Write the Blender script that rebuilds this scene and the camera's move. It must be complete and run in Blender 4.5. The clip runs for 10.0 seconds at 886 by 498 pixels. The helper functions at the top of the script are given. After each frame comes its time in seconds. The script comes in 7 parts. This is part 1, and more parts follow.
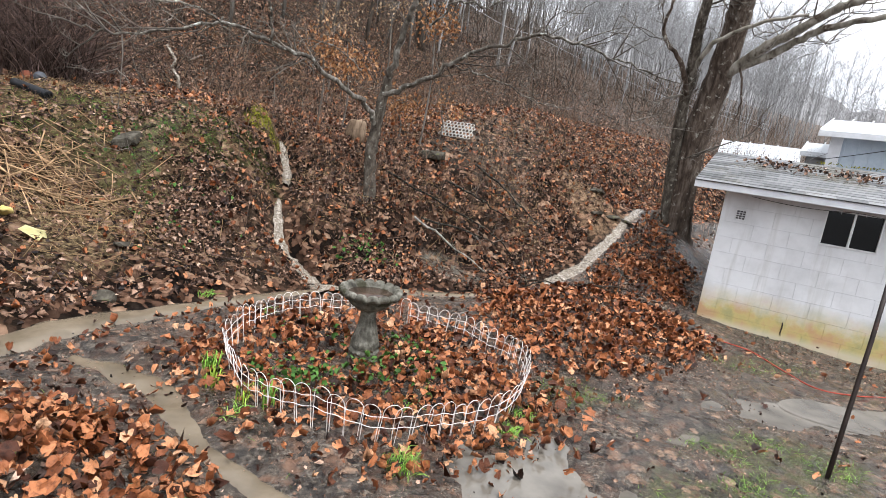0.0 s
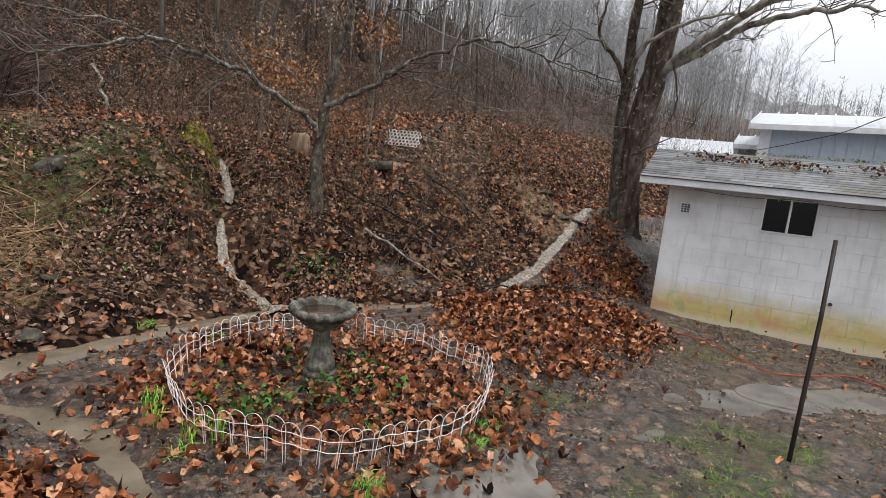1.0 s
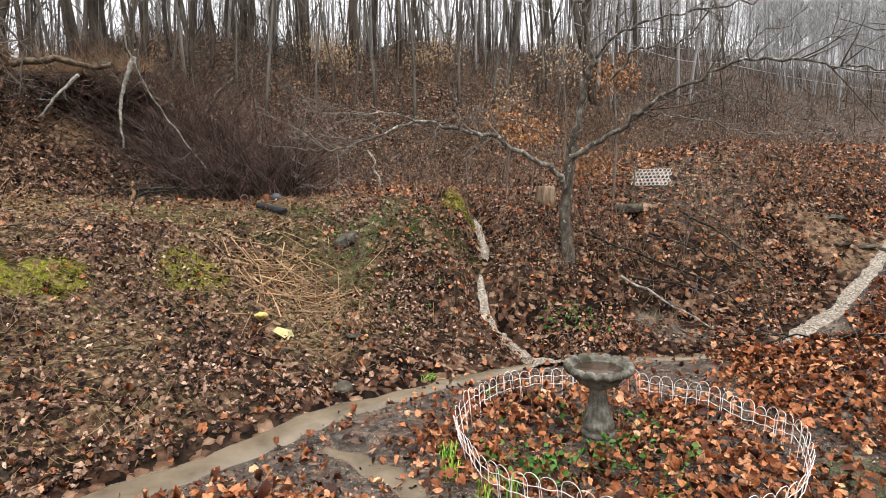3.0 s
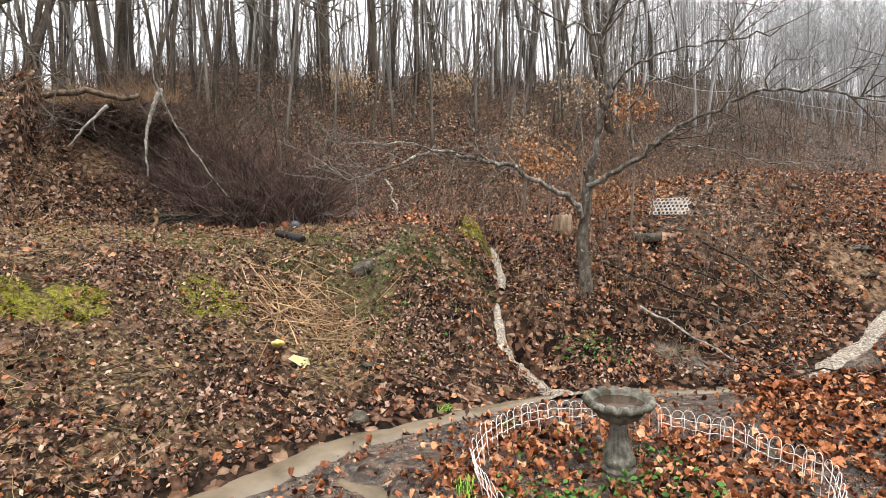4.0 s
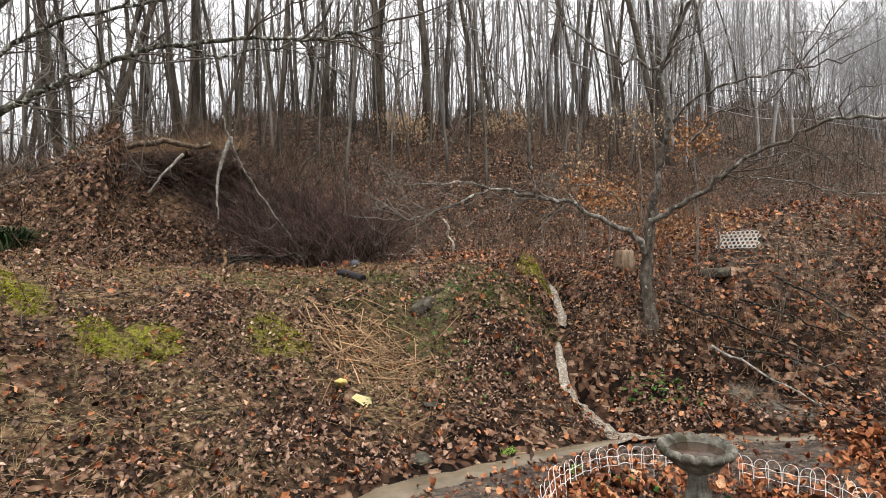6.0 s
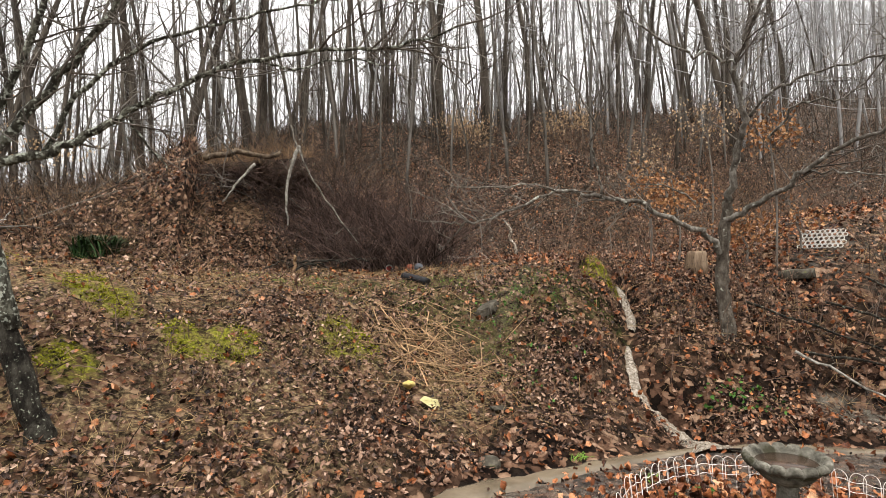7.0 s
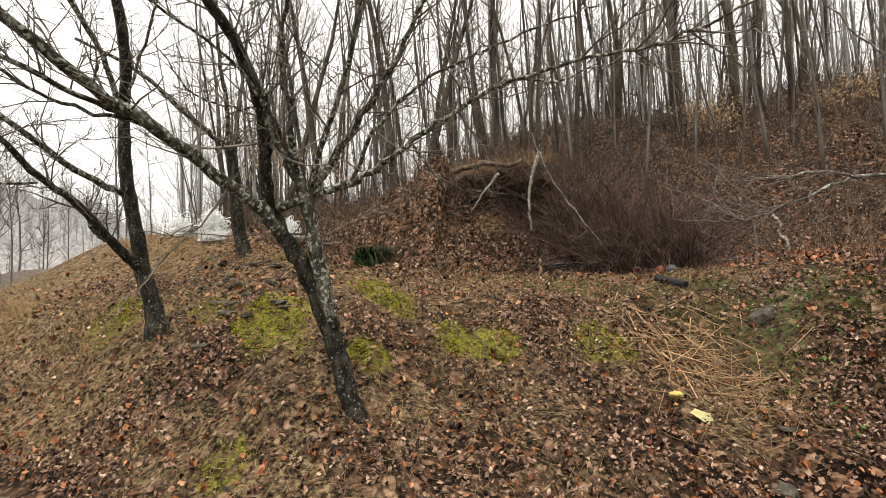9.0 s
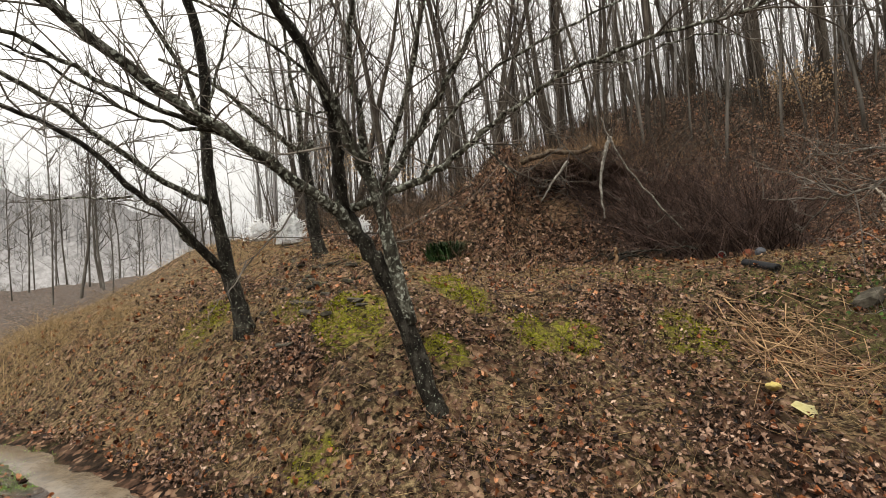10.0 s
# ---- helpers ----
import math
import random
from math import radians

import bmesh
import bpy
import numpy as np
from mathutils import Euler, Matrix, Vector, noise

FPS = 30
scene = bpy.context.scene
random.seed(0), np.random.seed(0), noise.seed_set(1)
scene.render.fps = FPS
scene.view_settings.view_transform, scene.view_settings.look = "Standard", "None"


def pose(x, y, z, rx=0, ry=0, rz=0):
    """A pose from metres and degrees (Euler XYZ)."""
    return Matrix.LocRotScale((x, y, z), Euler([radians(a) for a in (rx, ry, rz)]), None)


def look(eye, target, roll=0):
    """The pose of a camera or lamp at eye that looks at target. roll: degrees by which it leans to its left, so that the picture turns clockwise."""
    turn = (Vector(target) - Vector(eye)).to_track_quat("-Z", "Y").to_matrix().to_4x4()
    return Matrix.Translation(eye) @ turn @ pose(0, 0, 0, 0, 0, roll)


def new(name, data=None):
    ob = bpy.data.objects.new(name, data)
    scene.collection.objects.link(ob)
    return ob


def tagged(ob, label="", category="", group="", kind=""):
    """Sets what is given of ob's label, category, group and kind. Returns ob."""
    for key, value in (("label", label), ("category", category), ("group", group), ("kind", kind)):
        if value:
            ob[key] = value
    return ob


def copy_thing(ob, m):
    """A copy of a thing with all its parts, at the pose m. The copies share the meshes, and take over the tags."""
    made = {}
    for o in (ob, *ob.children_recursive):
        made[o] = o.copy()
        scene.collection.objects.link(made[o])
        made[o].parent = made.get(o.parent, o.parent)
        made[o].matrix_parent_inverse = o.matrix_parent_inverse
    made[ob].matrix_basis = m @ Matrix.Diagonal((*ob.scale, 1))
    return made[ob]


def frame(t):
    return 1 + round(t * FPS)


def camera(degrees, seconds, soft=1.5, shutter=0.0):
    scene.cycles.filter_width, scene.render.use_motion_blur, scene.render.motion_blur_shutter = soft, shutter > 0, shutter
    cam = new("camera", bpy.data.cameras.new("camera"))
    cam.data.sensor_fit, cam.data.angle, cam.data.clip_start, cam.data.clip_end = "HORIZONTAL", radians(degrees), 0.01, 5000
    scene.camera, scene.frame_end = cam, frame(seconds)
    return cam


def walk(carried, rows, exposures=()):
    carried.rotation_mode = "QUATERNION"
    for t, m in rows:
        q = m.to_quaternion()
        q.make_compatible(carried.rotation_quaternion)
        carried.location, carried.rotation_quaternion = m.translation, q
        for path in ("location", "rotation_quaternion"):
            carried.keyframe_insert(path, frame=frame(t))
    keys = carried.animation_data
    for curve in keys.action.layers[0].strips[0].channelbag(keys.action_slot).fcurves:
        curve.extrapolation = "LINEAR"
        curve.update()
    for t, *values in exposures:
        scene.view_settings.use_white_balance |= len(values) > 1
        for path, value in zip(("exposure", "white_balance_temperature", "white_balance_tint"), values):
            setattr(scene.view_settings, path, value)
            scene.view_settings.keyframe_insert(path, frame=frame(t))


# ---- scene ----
cam = camera(77.5, 10.0, soft=0.55)
# seconds, place in metres, turn in degrees
PATH = [
    (0.0, 0.340, 0.035, 1.688, 80.10, -8.94, -0.80),
    (0.5, 0.385, 0.114, 1.673, 81.13, -6.66, -5.81),
    (1.0, 0.360, 0.154, 1.672, 81.74, -6.05, -6.09),
    (1.5, 0.340, 0.161, 1.675, 82.65, -4.63, -5.21),
    (2.0, 0.221, 0.160, 1.705, 83.17, -2.18, 3.52),
    (2.5, 0.134, 0.169, 1.727, 84.17, 0.26, 14.11),
    (4.0, 0.103, 0.168, 1.764, 87.94, 0.24, 19.03),
    (4.5, 0.085, 0.147, 1.766, 89.97, 0.17, 20.21),
    (5.0, 0.078, 0.123, 1.808, 90.80, 0.33, 21.17),
    (5.5, 0.055, 0.131, 1.805, 91.25, 0.59, 22.63),
    (7.0, -0.032, 0.079, 1.804, 92.09, 1.32, 30.55),
    (7.5, -0.102, 0.009, 1.847, 92.15, 1.29, 35.38),
    (8.0, -0.140, -0.048, 1.862, 92.32, 1.43, 41.43),
    (8.5, -0.184, -0.114, 1.855, 92.69, 1.77, 47.87),
    (9.0, -0.225, -0.190, 1.862, 92.84, 2.13, 53.71),
    (9.5, -0.259, -0.215, 1.869, 92.57, 3.10, 57.17),
    (10.0, -0.282, -0.212, 1.872, 92.57, 4.26, 60.86),
]
walk(cam, [(t, pose(x, y, z, rx, ry, rz)) for t, x, y, z, rx, ry, rz in PATH],
     [(0.0, 1.25, 6250, 10), (0.5, 0.83, 6350, 10), (1.0, 0.6, 6400, 10), (1.5, 0.57, 6400, 10), (2.0, 0.62, 6350, 10), (2.5, 0.95, 6600, 10), (4.0, 1.45, 6650, 10), (5.0, 1.17, 6650, 10), (5.5, 1.05, 6650, 10), (7.0, 1.13, 6900, 10), (7.5, 1.2, 7000, 10), (9.0, 1.0, 7200, 9), (10.0, 0.66, 7200, 9)])

# ---- light: an overcast, rainy winter day ----
world = bpy.data.worlds.new("overcast")
scene.world = world
world.use_nodes = True
wn, wl = world.node_tree.nodes, world.node_tree.links
bg = wn["Background"]
sky = wn.new("ShaderNodeTexSky")
sky.sky_type, sky.sun_disc = "NISHITA", False
sky.sun_elevation, sky.sun_rotation = radians(40), radians(150)
sky.dust_density, sky.air_density = 4.0, 1.0
cloud = wn.new("ShaderNodeMix")
cloud.data_type = "RGBA"
cloud.inputs[0].default_value = 0.93
dim = wn.new("ShaderNodeVectorMath")
dim.operation = "SCALE"
dim.inputs["Scale"].default_value = 0.1
wl.new(sky.outputs[0], dim.inputs[0])
wl.new(dim.outputs[0], cloud.inputs["A"])
cloud.inputs["B"].default_value = (1.0, 1.02, 1.06, 1)
# an overcast sky is brighter overhead than at the horizon
up = wn.new("ShaderNodeTexCoord")
height = wn.new("ShaderNodeSeparateXYZ")
wl.new(up.outputs["Generated"], height.inputs[0])
dome = wn.new("ShaderNodeMapRange")
dome.inputs[1].default_value, dome.inputs[2].default_value = 0.0, 1.0
dome.inputs[3].default_value, dome.inputs[4].default_value = 0.46, 1.4
wl.new(height.outputs[2], dome.inputs[0])
shine = wn.new("ShaderNodeVectorMath")
shine.operation = "SCALE"
wl.new(cloud.outputs["Result"], shine.inputs[0])
wl.new(dome.outputs[0], shine.inputs["Scale"])
wl.new(shine.outputs[0], bg.inputs[0])
bg.inputs[1].default_value = 1.03
sun = new("sun", bpy.data.lights.new("sun", "SUN"))
sun.data.energy, sun.data.angle, sun.data.color = 1.5, radians(20), (1.0, 0.98, 0.95)
sun.matrix_world = look((0, 0, 30), (-8, 12, 0))

# ---- materials ----
def mat(name):
    m = bpy.data.materials.new(name)
    m.use_nodes = True
    return m, m.node_tree.nodes, m.node_tree.links, m.node_tree.nodes["Principled BSDF"]


def noise_node(n, l, scale, detail=4, rough=0.6, coord="Object", vec=None):
    if vec is None:
        tc = n.new("ShaderNodeTexCoord")
        vec = tc.outputs[coord]
    t = n.new("ShaderNodeTexNoise")
    t.inputs["Scale"].default_value, t.inputs["Detail"].default_value, t.inputs["Roughness"].default_value = scale, detail, rough
    l.new(vec, t.inputs["Vector"])
    return t.outputs["Fac"]


def ramp(n, l, fac, stops):
    r = n.new("ShaderNodeValToRGB")
    e = r.color_ramp.elements
    while len(e) < len(stops):
        e.new(0.5)
    for k, (p, c) in zip(e, stops):
        k.position, k.color = p, (*c, 1)
    l.new(fac, r.inputs[0])
    return r.outputs[0]


def mix(n, l, fac, a, b, mode="MIX"):
    m = n.new("ShaderNodeMix")
    m.data_type, m.blend_type = "RGBA", mode
    for sock, v in ((m.inputs[0], fac), (m.inputs["A"], a), (m.inputs["B"], b)):
        if isinstance(v, (int, float)):
            sock.default_value = v
        elif isinstance(v, tuple):
            sock.default_value = (*v, 1)
        else:
            l.new(v, sock)
    return m.outputs["Result"]


def maths(n, l, op, a, b):
    m = n.new("ShaderNodeMath")
    m.operation = op
    m.use_clamp = True
    for sock, v in ((m.inputs[0], a), (m.inputs[1], b)):
        if isinstance(v, (int, float)):
            sock.default_value = v
        else:
            l.new(v, sock)
    return m.outputs[0]


def bump(n, l, bsdf, fac, strength=0.5, dist=0.02):
    b = n.new("ShaderNodeBump")
    b.inputs["Strength"].default_value, b.inputs["Distance"].default_value = strength, dist
    l.new(fac, b.inputs["Height"])
    l.new(b.outputs[0], bsdf.inputs["Normal"])


def surface(name, colors, scale=8.0, rough=0.8, bump_scale=40.0, bump_strength=0.4, bump_dist=0.01, island=0.0, metal=0.0, second=None, coord="Object", stretch=None, gloss=0.06):
    """A mottled material: two scales of noise, grain relief, and (island) a shift of colour from piece to piece."""
    m, n, l, p = mat(name)
    vec = None
    if stretch:
        tc = n.new("ShaderNodeTexCoord")
        mp = n.new("ShaderNodeMapping")
        mp.inputs["Scale"].default_value = stretch
        l.new(tc.outputs[coord], mp.inputs["Vector"])
        vec = mp.outputs[0]
    f = noise_node(n, l, scale, 5, 0.65, coord, vec)
    k = len(colors)
    col = ramp(n, l, f, [(0.3 + 0.4 * i / max(1, k - 1), c) for i, c in enumerate(colors)])
    if second:
        f2 = noise_node(n, l, second[0], 3, 0.6, coord)
        col = mix(n, l, ramp(n, l, f2, [(second[2], (0, 0, 0)), (second[2] + 0.08, (1, 1, 1))]), col, second[1])
    if island:
        g = n.new("ShaderNodeNewGeometry")
        v = n.new("ShaderNodeHueSaturation")
        mr = n.new("ShaderNodeMapRange")
        mr.inputs[3].default_value, mr.inputs[4].default_value = 1 - island, 1 + island
        l.new(g.outputs["Random Per Island"], mr.inputs[0])
        l.new(mr.outputs[0], v.inputs["Value"])
        l.new(col, v.inputs["Color"])
        col = v.outputs[0]
    l.new(col, p.inputs["Base Color"])
    p.inputs["Roughness"].default_value, p.inputs["Metallic"].default_value = rough, metal
    p.inputs["Specular IOR Level"].default_value = gloss
    if bump_strength:
        bump(n, l, p, noise_node(n, l, bump_scale, 4, 0.7, coord, vec), bump_strength, bump_dist)
    return m


def leaf_material(name, stops, rough=0.45):
    """Fallen leaves: every leaf its own tone out of a ramp, with darker blotches."""
    m, n, l, p = mat(name)
    g = n.new("ShaderNodeNewGeometry")
    col = ramp(n, l, g.outputs["Random Per Island"], stops)
    f = noise_node(n, l, 48, 4, 0.7)
    col = mix(n, l, 0.85, col, ramp(n, l, f, [(0.34, (0.22, 0.19, 0.18)), (0.5, (0.85, 0.83, 0.8)), (0.68, (1.0, 1.0, 1.0))]), "MULTIPLY")
    l.new(col, p.inputs["Base Color"])
    p.inputs["Roughness"].default_value = rough
    p.inputs["Specular IOR Level"].default_value = 0.16
    bump(n, l, p, noise_node(n, l, 110, 3), 0.7, 0.008)
    return m


BARK = surface("flaking_bark", [(0.022, 0.016, 0.012), (0.09, 0.067, 0.052), (0.2, 0.165, 0.135)], 13, 0.8, 34, 1.0, 0.05, second=(11, (0.33, 0.31, 0.265), 0.6), stretch=(1, 1, 0.22))
BARK_SMALL = surface("brown_grey_bark", [(0.02, 0.016, 0.012), (0.075, 0.062, 0.049), (0.17, 0.152, 0.125)], 14, 0.6, 45, 1.0, 0.03, second=(15, (0.33, 0.33, 0.28), 0.62), stretch=(1, 1, 0.5))
BARK_LICHEN = surface("lichen_bark", [(0.008, 0.007, 0.005), (0.06, 0.056, 0.043), (0.22, 0.22, 0.175)], 16, 0.6, 50, 1.0, 0.04, second=(26, (0.42, 0.44, 0.37), 0.53), stretch=(1, 1, 0.6))
BARK_DARK = surface("dark_wet_bark", [(0.004, 0.0035, 0.003), (0.022, 0.019, 0.015), (0.075, 0.07, 0.056)], 14, 0.4, 50, 1.0, 0.04, second=(38, (0.3, 0.32, 0.25), 0.61), stretch=(1, 1, 0.5))
BARK_LIMB = surface("grey_limb_bark", [(0.035, 0.029, 0.023), (0.115, 0.102, 0.085), (0.29, 0.27, 0.235)], 16, 0.6, 45, 1.0, 0.02, second=(13, (0.42, 0.43, 0.38), 0.6), stretch=(1, 1, 0.6))
BARK_FLAKED = surface("pale_flaked_bark", [(0.07, 0.058, 0.044), (0.22, 0.2, 0.165), (0.4, 0.375, 0.325)], 7, 0.75, 30, 0.8, 0.02, second=(5, (0.06, 0.042, 0.03), 0.6), stretch=(1, 1, 0.4))
BARK_PALE = surface("pale_bare_wood", [(0.08, 0.072, 0.06), (0.22, 0.205, 0.178), (0.44, 0.42, 0.37)], 18, 0.8, 40, 0.9, 0.02)
BARK_FOREST = surface("forest_bark", [(0.018, 0.014, 0.011), (0.062, 0.051, 0.041), (0.14, 0.122, 0.1)], 4, 0.85, 14, 0.8, 0.03, stretch=(1, 1, 0.2))
# far trees: pale greys with the haze of distance painted into the bark
BARK_FAR_HAZE = surface("far_bark", [(0.2, 0.198, 0.198), (0.3, 0.297, 0.297)], 2, 0.9, 8, 0.3, 0.03, gloss=0.05)
BARK_HAZE = surface("misty_bark", [(0.17, 0.162, 0.155), (0.24, 0.232, 0.225), (0.32, 0.31, 0.3)], 3, 0.9, 10, 0.5, 0.03, stretch=(1, 1, 0.3), gloss=0.05)
BARK_THIN = surface("thin_stem_bark", [(0.045, 0.039, 0.033), (0.1, 0.09, 0.078), (0.18, 0.166, 0.147)], 4, 0.85, 14, 0.6, 0.02, stretch=(1, 1, 0.2))
BARK_LOG = surface("rotten_log_bark", [(0.03, 0.02, 0.014), (0.09, 0.065, 0.045), (0.2, 0.16, 0.115)], 14, 0.8, 45, 1.0, 0.02)
TWIG = surface("twig", [(0.05, 0.04, 0.033), (0.2, 0.18, 0.155)], 6, 0.7, 40, 0.3, 0.005, island=0.4)
BRUSH = surface("brown_brush", [(0.05, 0.035, 0.026), (0.19, 0.125, 0.09)], 3, 0.8, 30, 0.2, 0.005, island=0.5)
BRUSH_BANK = surface("bank_vine", [(0.028, 0.02, 0.015), (0.1, 0.07, 0.052)], 3, 0.8, 30, 0.2, 0.005, island=0.85)
BRUSH_TAN = surface("tan_brush", [(0.1, 0.062, 0.036), (0.32, 0.21, 0.125)], 3, 0.8, 30, 0.2, 0.005, island=0.5)
BRUSH_DARK = surface("dark_bramble", [(0.03, 0.02, 0.016), (0.12, 0.08, 0.066)], 3, 0.8, 30, 0.2, 0.005, island=0.85)
BRUSH_PLUM = surface("plum_grey_cane", [(0.05, 0.034, 0.031), (0.17, 0.12, 0.108)], 3, 0.7, 30, 0.2, 0.005, island=0.7)
STRAW = surface("dead_straw", [(0.17, 0.11, 0.055), (0.42, 0.3, 0.155)], 5, 0.7, 40, 0.3, 0.005, island=0.4)
CANE = surface("dead_cane", [(0.16, 0.09, 0.05), (0.45, 0.3, 0.17)], 6, 0.5, 40, 0.3, 0.005, island=0.45)
GRASS = surface("green_grass", [(0.08, 0.18, 0.025), (0.26, 0.42, 0.08)], 5, 0.5, 40, 0.2, 0.004, island=0.4)
IVY = surface("green_ground_leaf", [(0.02, 0.055, 0.012), (0.07, 0.145, 0.032)], 6, 0.4, 40, 0.3, 0.004, island=0.4)
MOSS = surface("moss", [(0.055, 0.06, 0.006), (0.33, 0.32, 0.03)], 14, 0.95, 90, 1.0, 0.02, island=0.5, gloss=0.05)
LEAF_ORANGE = leaf_material("fresh_fallen_leaves", [(0, (0.012, 0.005, 0.003)), (0.16, (0.05, 0.016, 0.008)), (0.45, (0.22, 0.073, 0.029)), (0.75, (0.4, 0.15, 0.061)), (0.93, (0.53, 0.25, 0.125)), (1, (0.58, 0.34, 0.2))], 0.36)
LEAF_BROWN = leaf_material("old_fallen_leaves", [(0, (0.005, 0.0035, 0.003)), (0.2, (0.035, 0.021, 0.017)), (0.42, (0.14, 0.082, 0.058)), (0.7, (0.26, 0.153, 0.105)), (0.93, (0.4, 0.255, 0.18)), (1, (0.56, 0.4, 0.31))], 0.32)
LEAF_BANK = leaf_material("bank_leaves", [(0, (0.005, 0.0035, 0.003)), (0.2, (0.04, 0.023, 0.017)), (0.42, (0.15, 0.084, 0.057)), (0.72, (0.31, 0.18, 0.122)), (0.92, (0.47, 0.3, 0.215)), (1, (0.62, 0.46, 0.36))], 0.36)
LEAF_PALE = leaf_material("pale_dry_leaves", [(0, (0.3, 0.18, 0.09)), (0.5, (0.48, 0.33, 0.19)), (1, (0.62, 0.48, 0.32))], 0.6)
LEAF_TAN = leaf_material("dry_tan_leaves", [(0, (0.2, 0.08, 0.035)), (0.5, (0.37, 0.175, 0.075)), (1, (0.48, 0.28, 0.14))], 0.6)


def water_material():
    m, n, l, p = mat("muddy_water")
    f = noise_node(n, l, 3, 4)
    l.new(ramp(n, l, f, [(0.3, (0.085, 0.066, 0.044)), (0.7, (0.17, 0.135, 0.095))]), p.inputs["Base Color"])
    p.inputs["Roughness"].default_value = 0.05
    p.inputs["IOR"].default_value = 1.33
    bump(n, l, p, noise_node(n, l, 22, 3), 0.18, 0.02)
    return m


def puddle_material():
    m, n, l, p = mat("standing_rain_water")
    f = noise_node(n, l, 2.5, 4)
    l.new(ramp(n, l, f, [(0.35, (0.07, 0.061, 0.05)), (0.7, (0.16, 0.142, 0.118))]), p.inputs["Base Color"])
    p.inputs["Roughness"].default_value = 0.03
    p.inputs["IOR"].default_value = 1.33
    bump(n, l, p, noise_node(n, l, 30, 3), 0.12, 0.01)
    return m


def foam_material():
    m, n, l, p = mat("running_water")
    f = noise_node(n, l, 30, 5, 0.7)
    l.new(ramp(n, l, f, [(0.34, (0.1, 0.08, 0.058)), (0.5, (0.24, 0.2, 0.155)), (0.68, (0.48, 0.43, 0.36))]), p.inputs["Base Color"])
    p.inputs["Roughness"].default_value = 0.18
    bump(n, l, p, noise_node(n, l, 20, 4, 0.65), 1.0, 0.05)
    return m


PUDDLE = puddle_material()
WATER, FOAM = water_material(), foam_material()

# ---- mesh helpers ----
class Geo:
    """Vertices and faces gathered from many small pieces, to become one mesh."""

    def __init__(self):
        self.v, self.f, self.n = [], [], 0

    def add(self, verts, faces):
        self.v.append(np.asarray(verts, float))
        self.f.extend([tuple(i + self.n for i in q) for q in faces])
        self.n += len(verts)

    def tube(self, pts, radii, sides=6, cap=True):
        p = np.asarray(pts, float)
        k = len(p)
        d = np.gradient(p, axis=0)
        d /= np.linalg.norm(d, axis=1)[:, None] + 1e-9
        ref = np.array([0, 0, 1.0]) if abs(d[0][2]) < 0.8 else np.array([1.0, 0, 0])
        a = np.cross(d, ref)
        a /= np.linalg.norm(a, axis=1)[:, None] + 1e-9
        b = np.cross(d, a)
        ang = np.arange(sides) * 2 * math.pi / sides
        r = np.asarray(radii, float)[:, None, None]
        ring = p[:, None, :] + r * (np.cos(ang)[None, :, None] * a[:, None, :] + np.sin(ang)[None, :, None] * b[:, None, :])
        faces = [(i * sides + j, i * sides + (j + 1) % sides, (i + 1) * sides + (j + 1) % sides, (i + 1) * sides + j) for i in range(k - 1) for j in range(sides)]
        if cap and sides > 3:
            faces += [tuple(range(sides))[::-1], tuple(range((k - 1) * sides, k * sides))]
        self.add(ring.reshape(-1, 3), faces)

    def mesh(self, name, material, smooth=True):
        me = bpy.data.meshes.new(name)
        me.from_pydata(np.concatenate(self.v).tolist() if self.v else [], [], self.f)
        me.materials.append(material)
        if smooth:
            me.polygons.foreach_set("use_smooth", [True] * len(me.polygons))
        me.update()
        return me


def empty(name, m, label, category, group="", kind=""):
    ob = new(name)
    ob.matrix_world = m
    return tagged(ob, label, category, group, kind)


def part(name, data, material, parent, label=""):
    """One mesh object under a thing or a part; data is a bmesh, a Geo or a mesh."""
    if isinstance(data, Geo):
        me = data.mesh(name, material)
    elif isinstance(data, bmesh.types.BMesh):
        me = bpy.data.meshes.new(name)
        data.to_mesh(me)
        data.free()
        me.materials.append(material)
    else:
        me = data
    ob = new(name, me)
    ob.parent = parent
    return tagged(ob, label)


def box(bm, x0, y0, z0, x1, y1, z1, bevel=0.0):
    r = bmesh.ops.create_cube(bm, size=1, matrix=Matrix.LocRotScale(((x0 + x1) / 2, (y0 + y1) / 2, (z0 + z1) / 2), None, (x1 - x0, y1 - y0, z1 - z0)))
    if bevel:
        edges = list({e for v in r["verts"] for e in v.link_edges})
        bmesh.ops.bevel(bm, geom=edges, offset=bevel, segments=1, affect="EDGES")
    return bm


def fractal(x, y, scale, octaves=4, seed=0):
    """Smooth value noise on arrays, about -1 to 1."""
    out, amp, tot = 0.0, 1.0, 0.0
    for o in range(octaves):
        fx, fy = x * scale + 17.3 * seed + 5.1 * o, y * scale - 9.7 * seed + 3.3 * o
        ix, iy = np.floor(fx), np.floor(fy)
        u, v = fx - ix, fy - iy
        u, v = u * u * (3 - 2 * u), v * v * (3 - 2 * v)

        def h(a, b):
            s = np.sin(a * 127.1 + b * 311.7 + 74.7 * seed) * 43758.5453
            return s - np.floor(s)
        val = (h(ix, iy) * (1 - u) + h(ix + 1, iy) * u) * (1 - v) + (h(ix, iy + 1) * (1 - u) + h(ix + 1, iy + 1) * u) * v
        out = out + amp * (2 * val - 1)
        tot += amp
        amp *= 0.5
        scale *= 2.03
    return out / tot


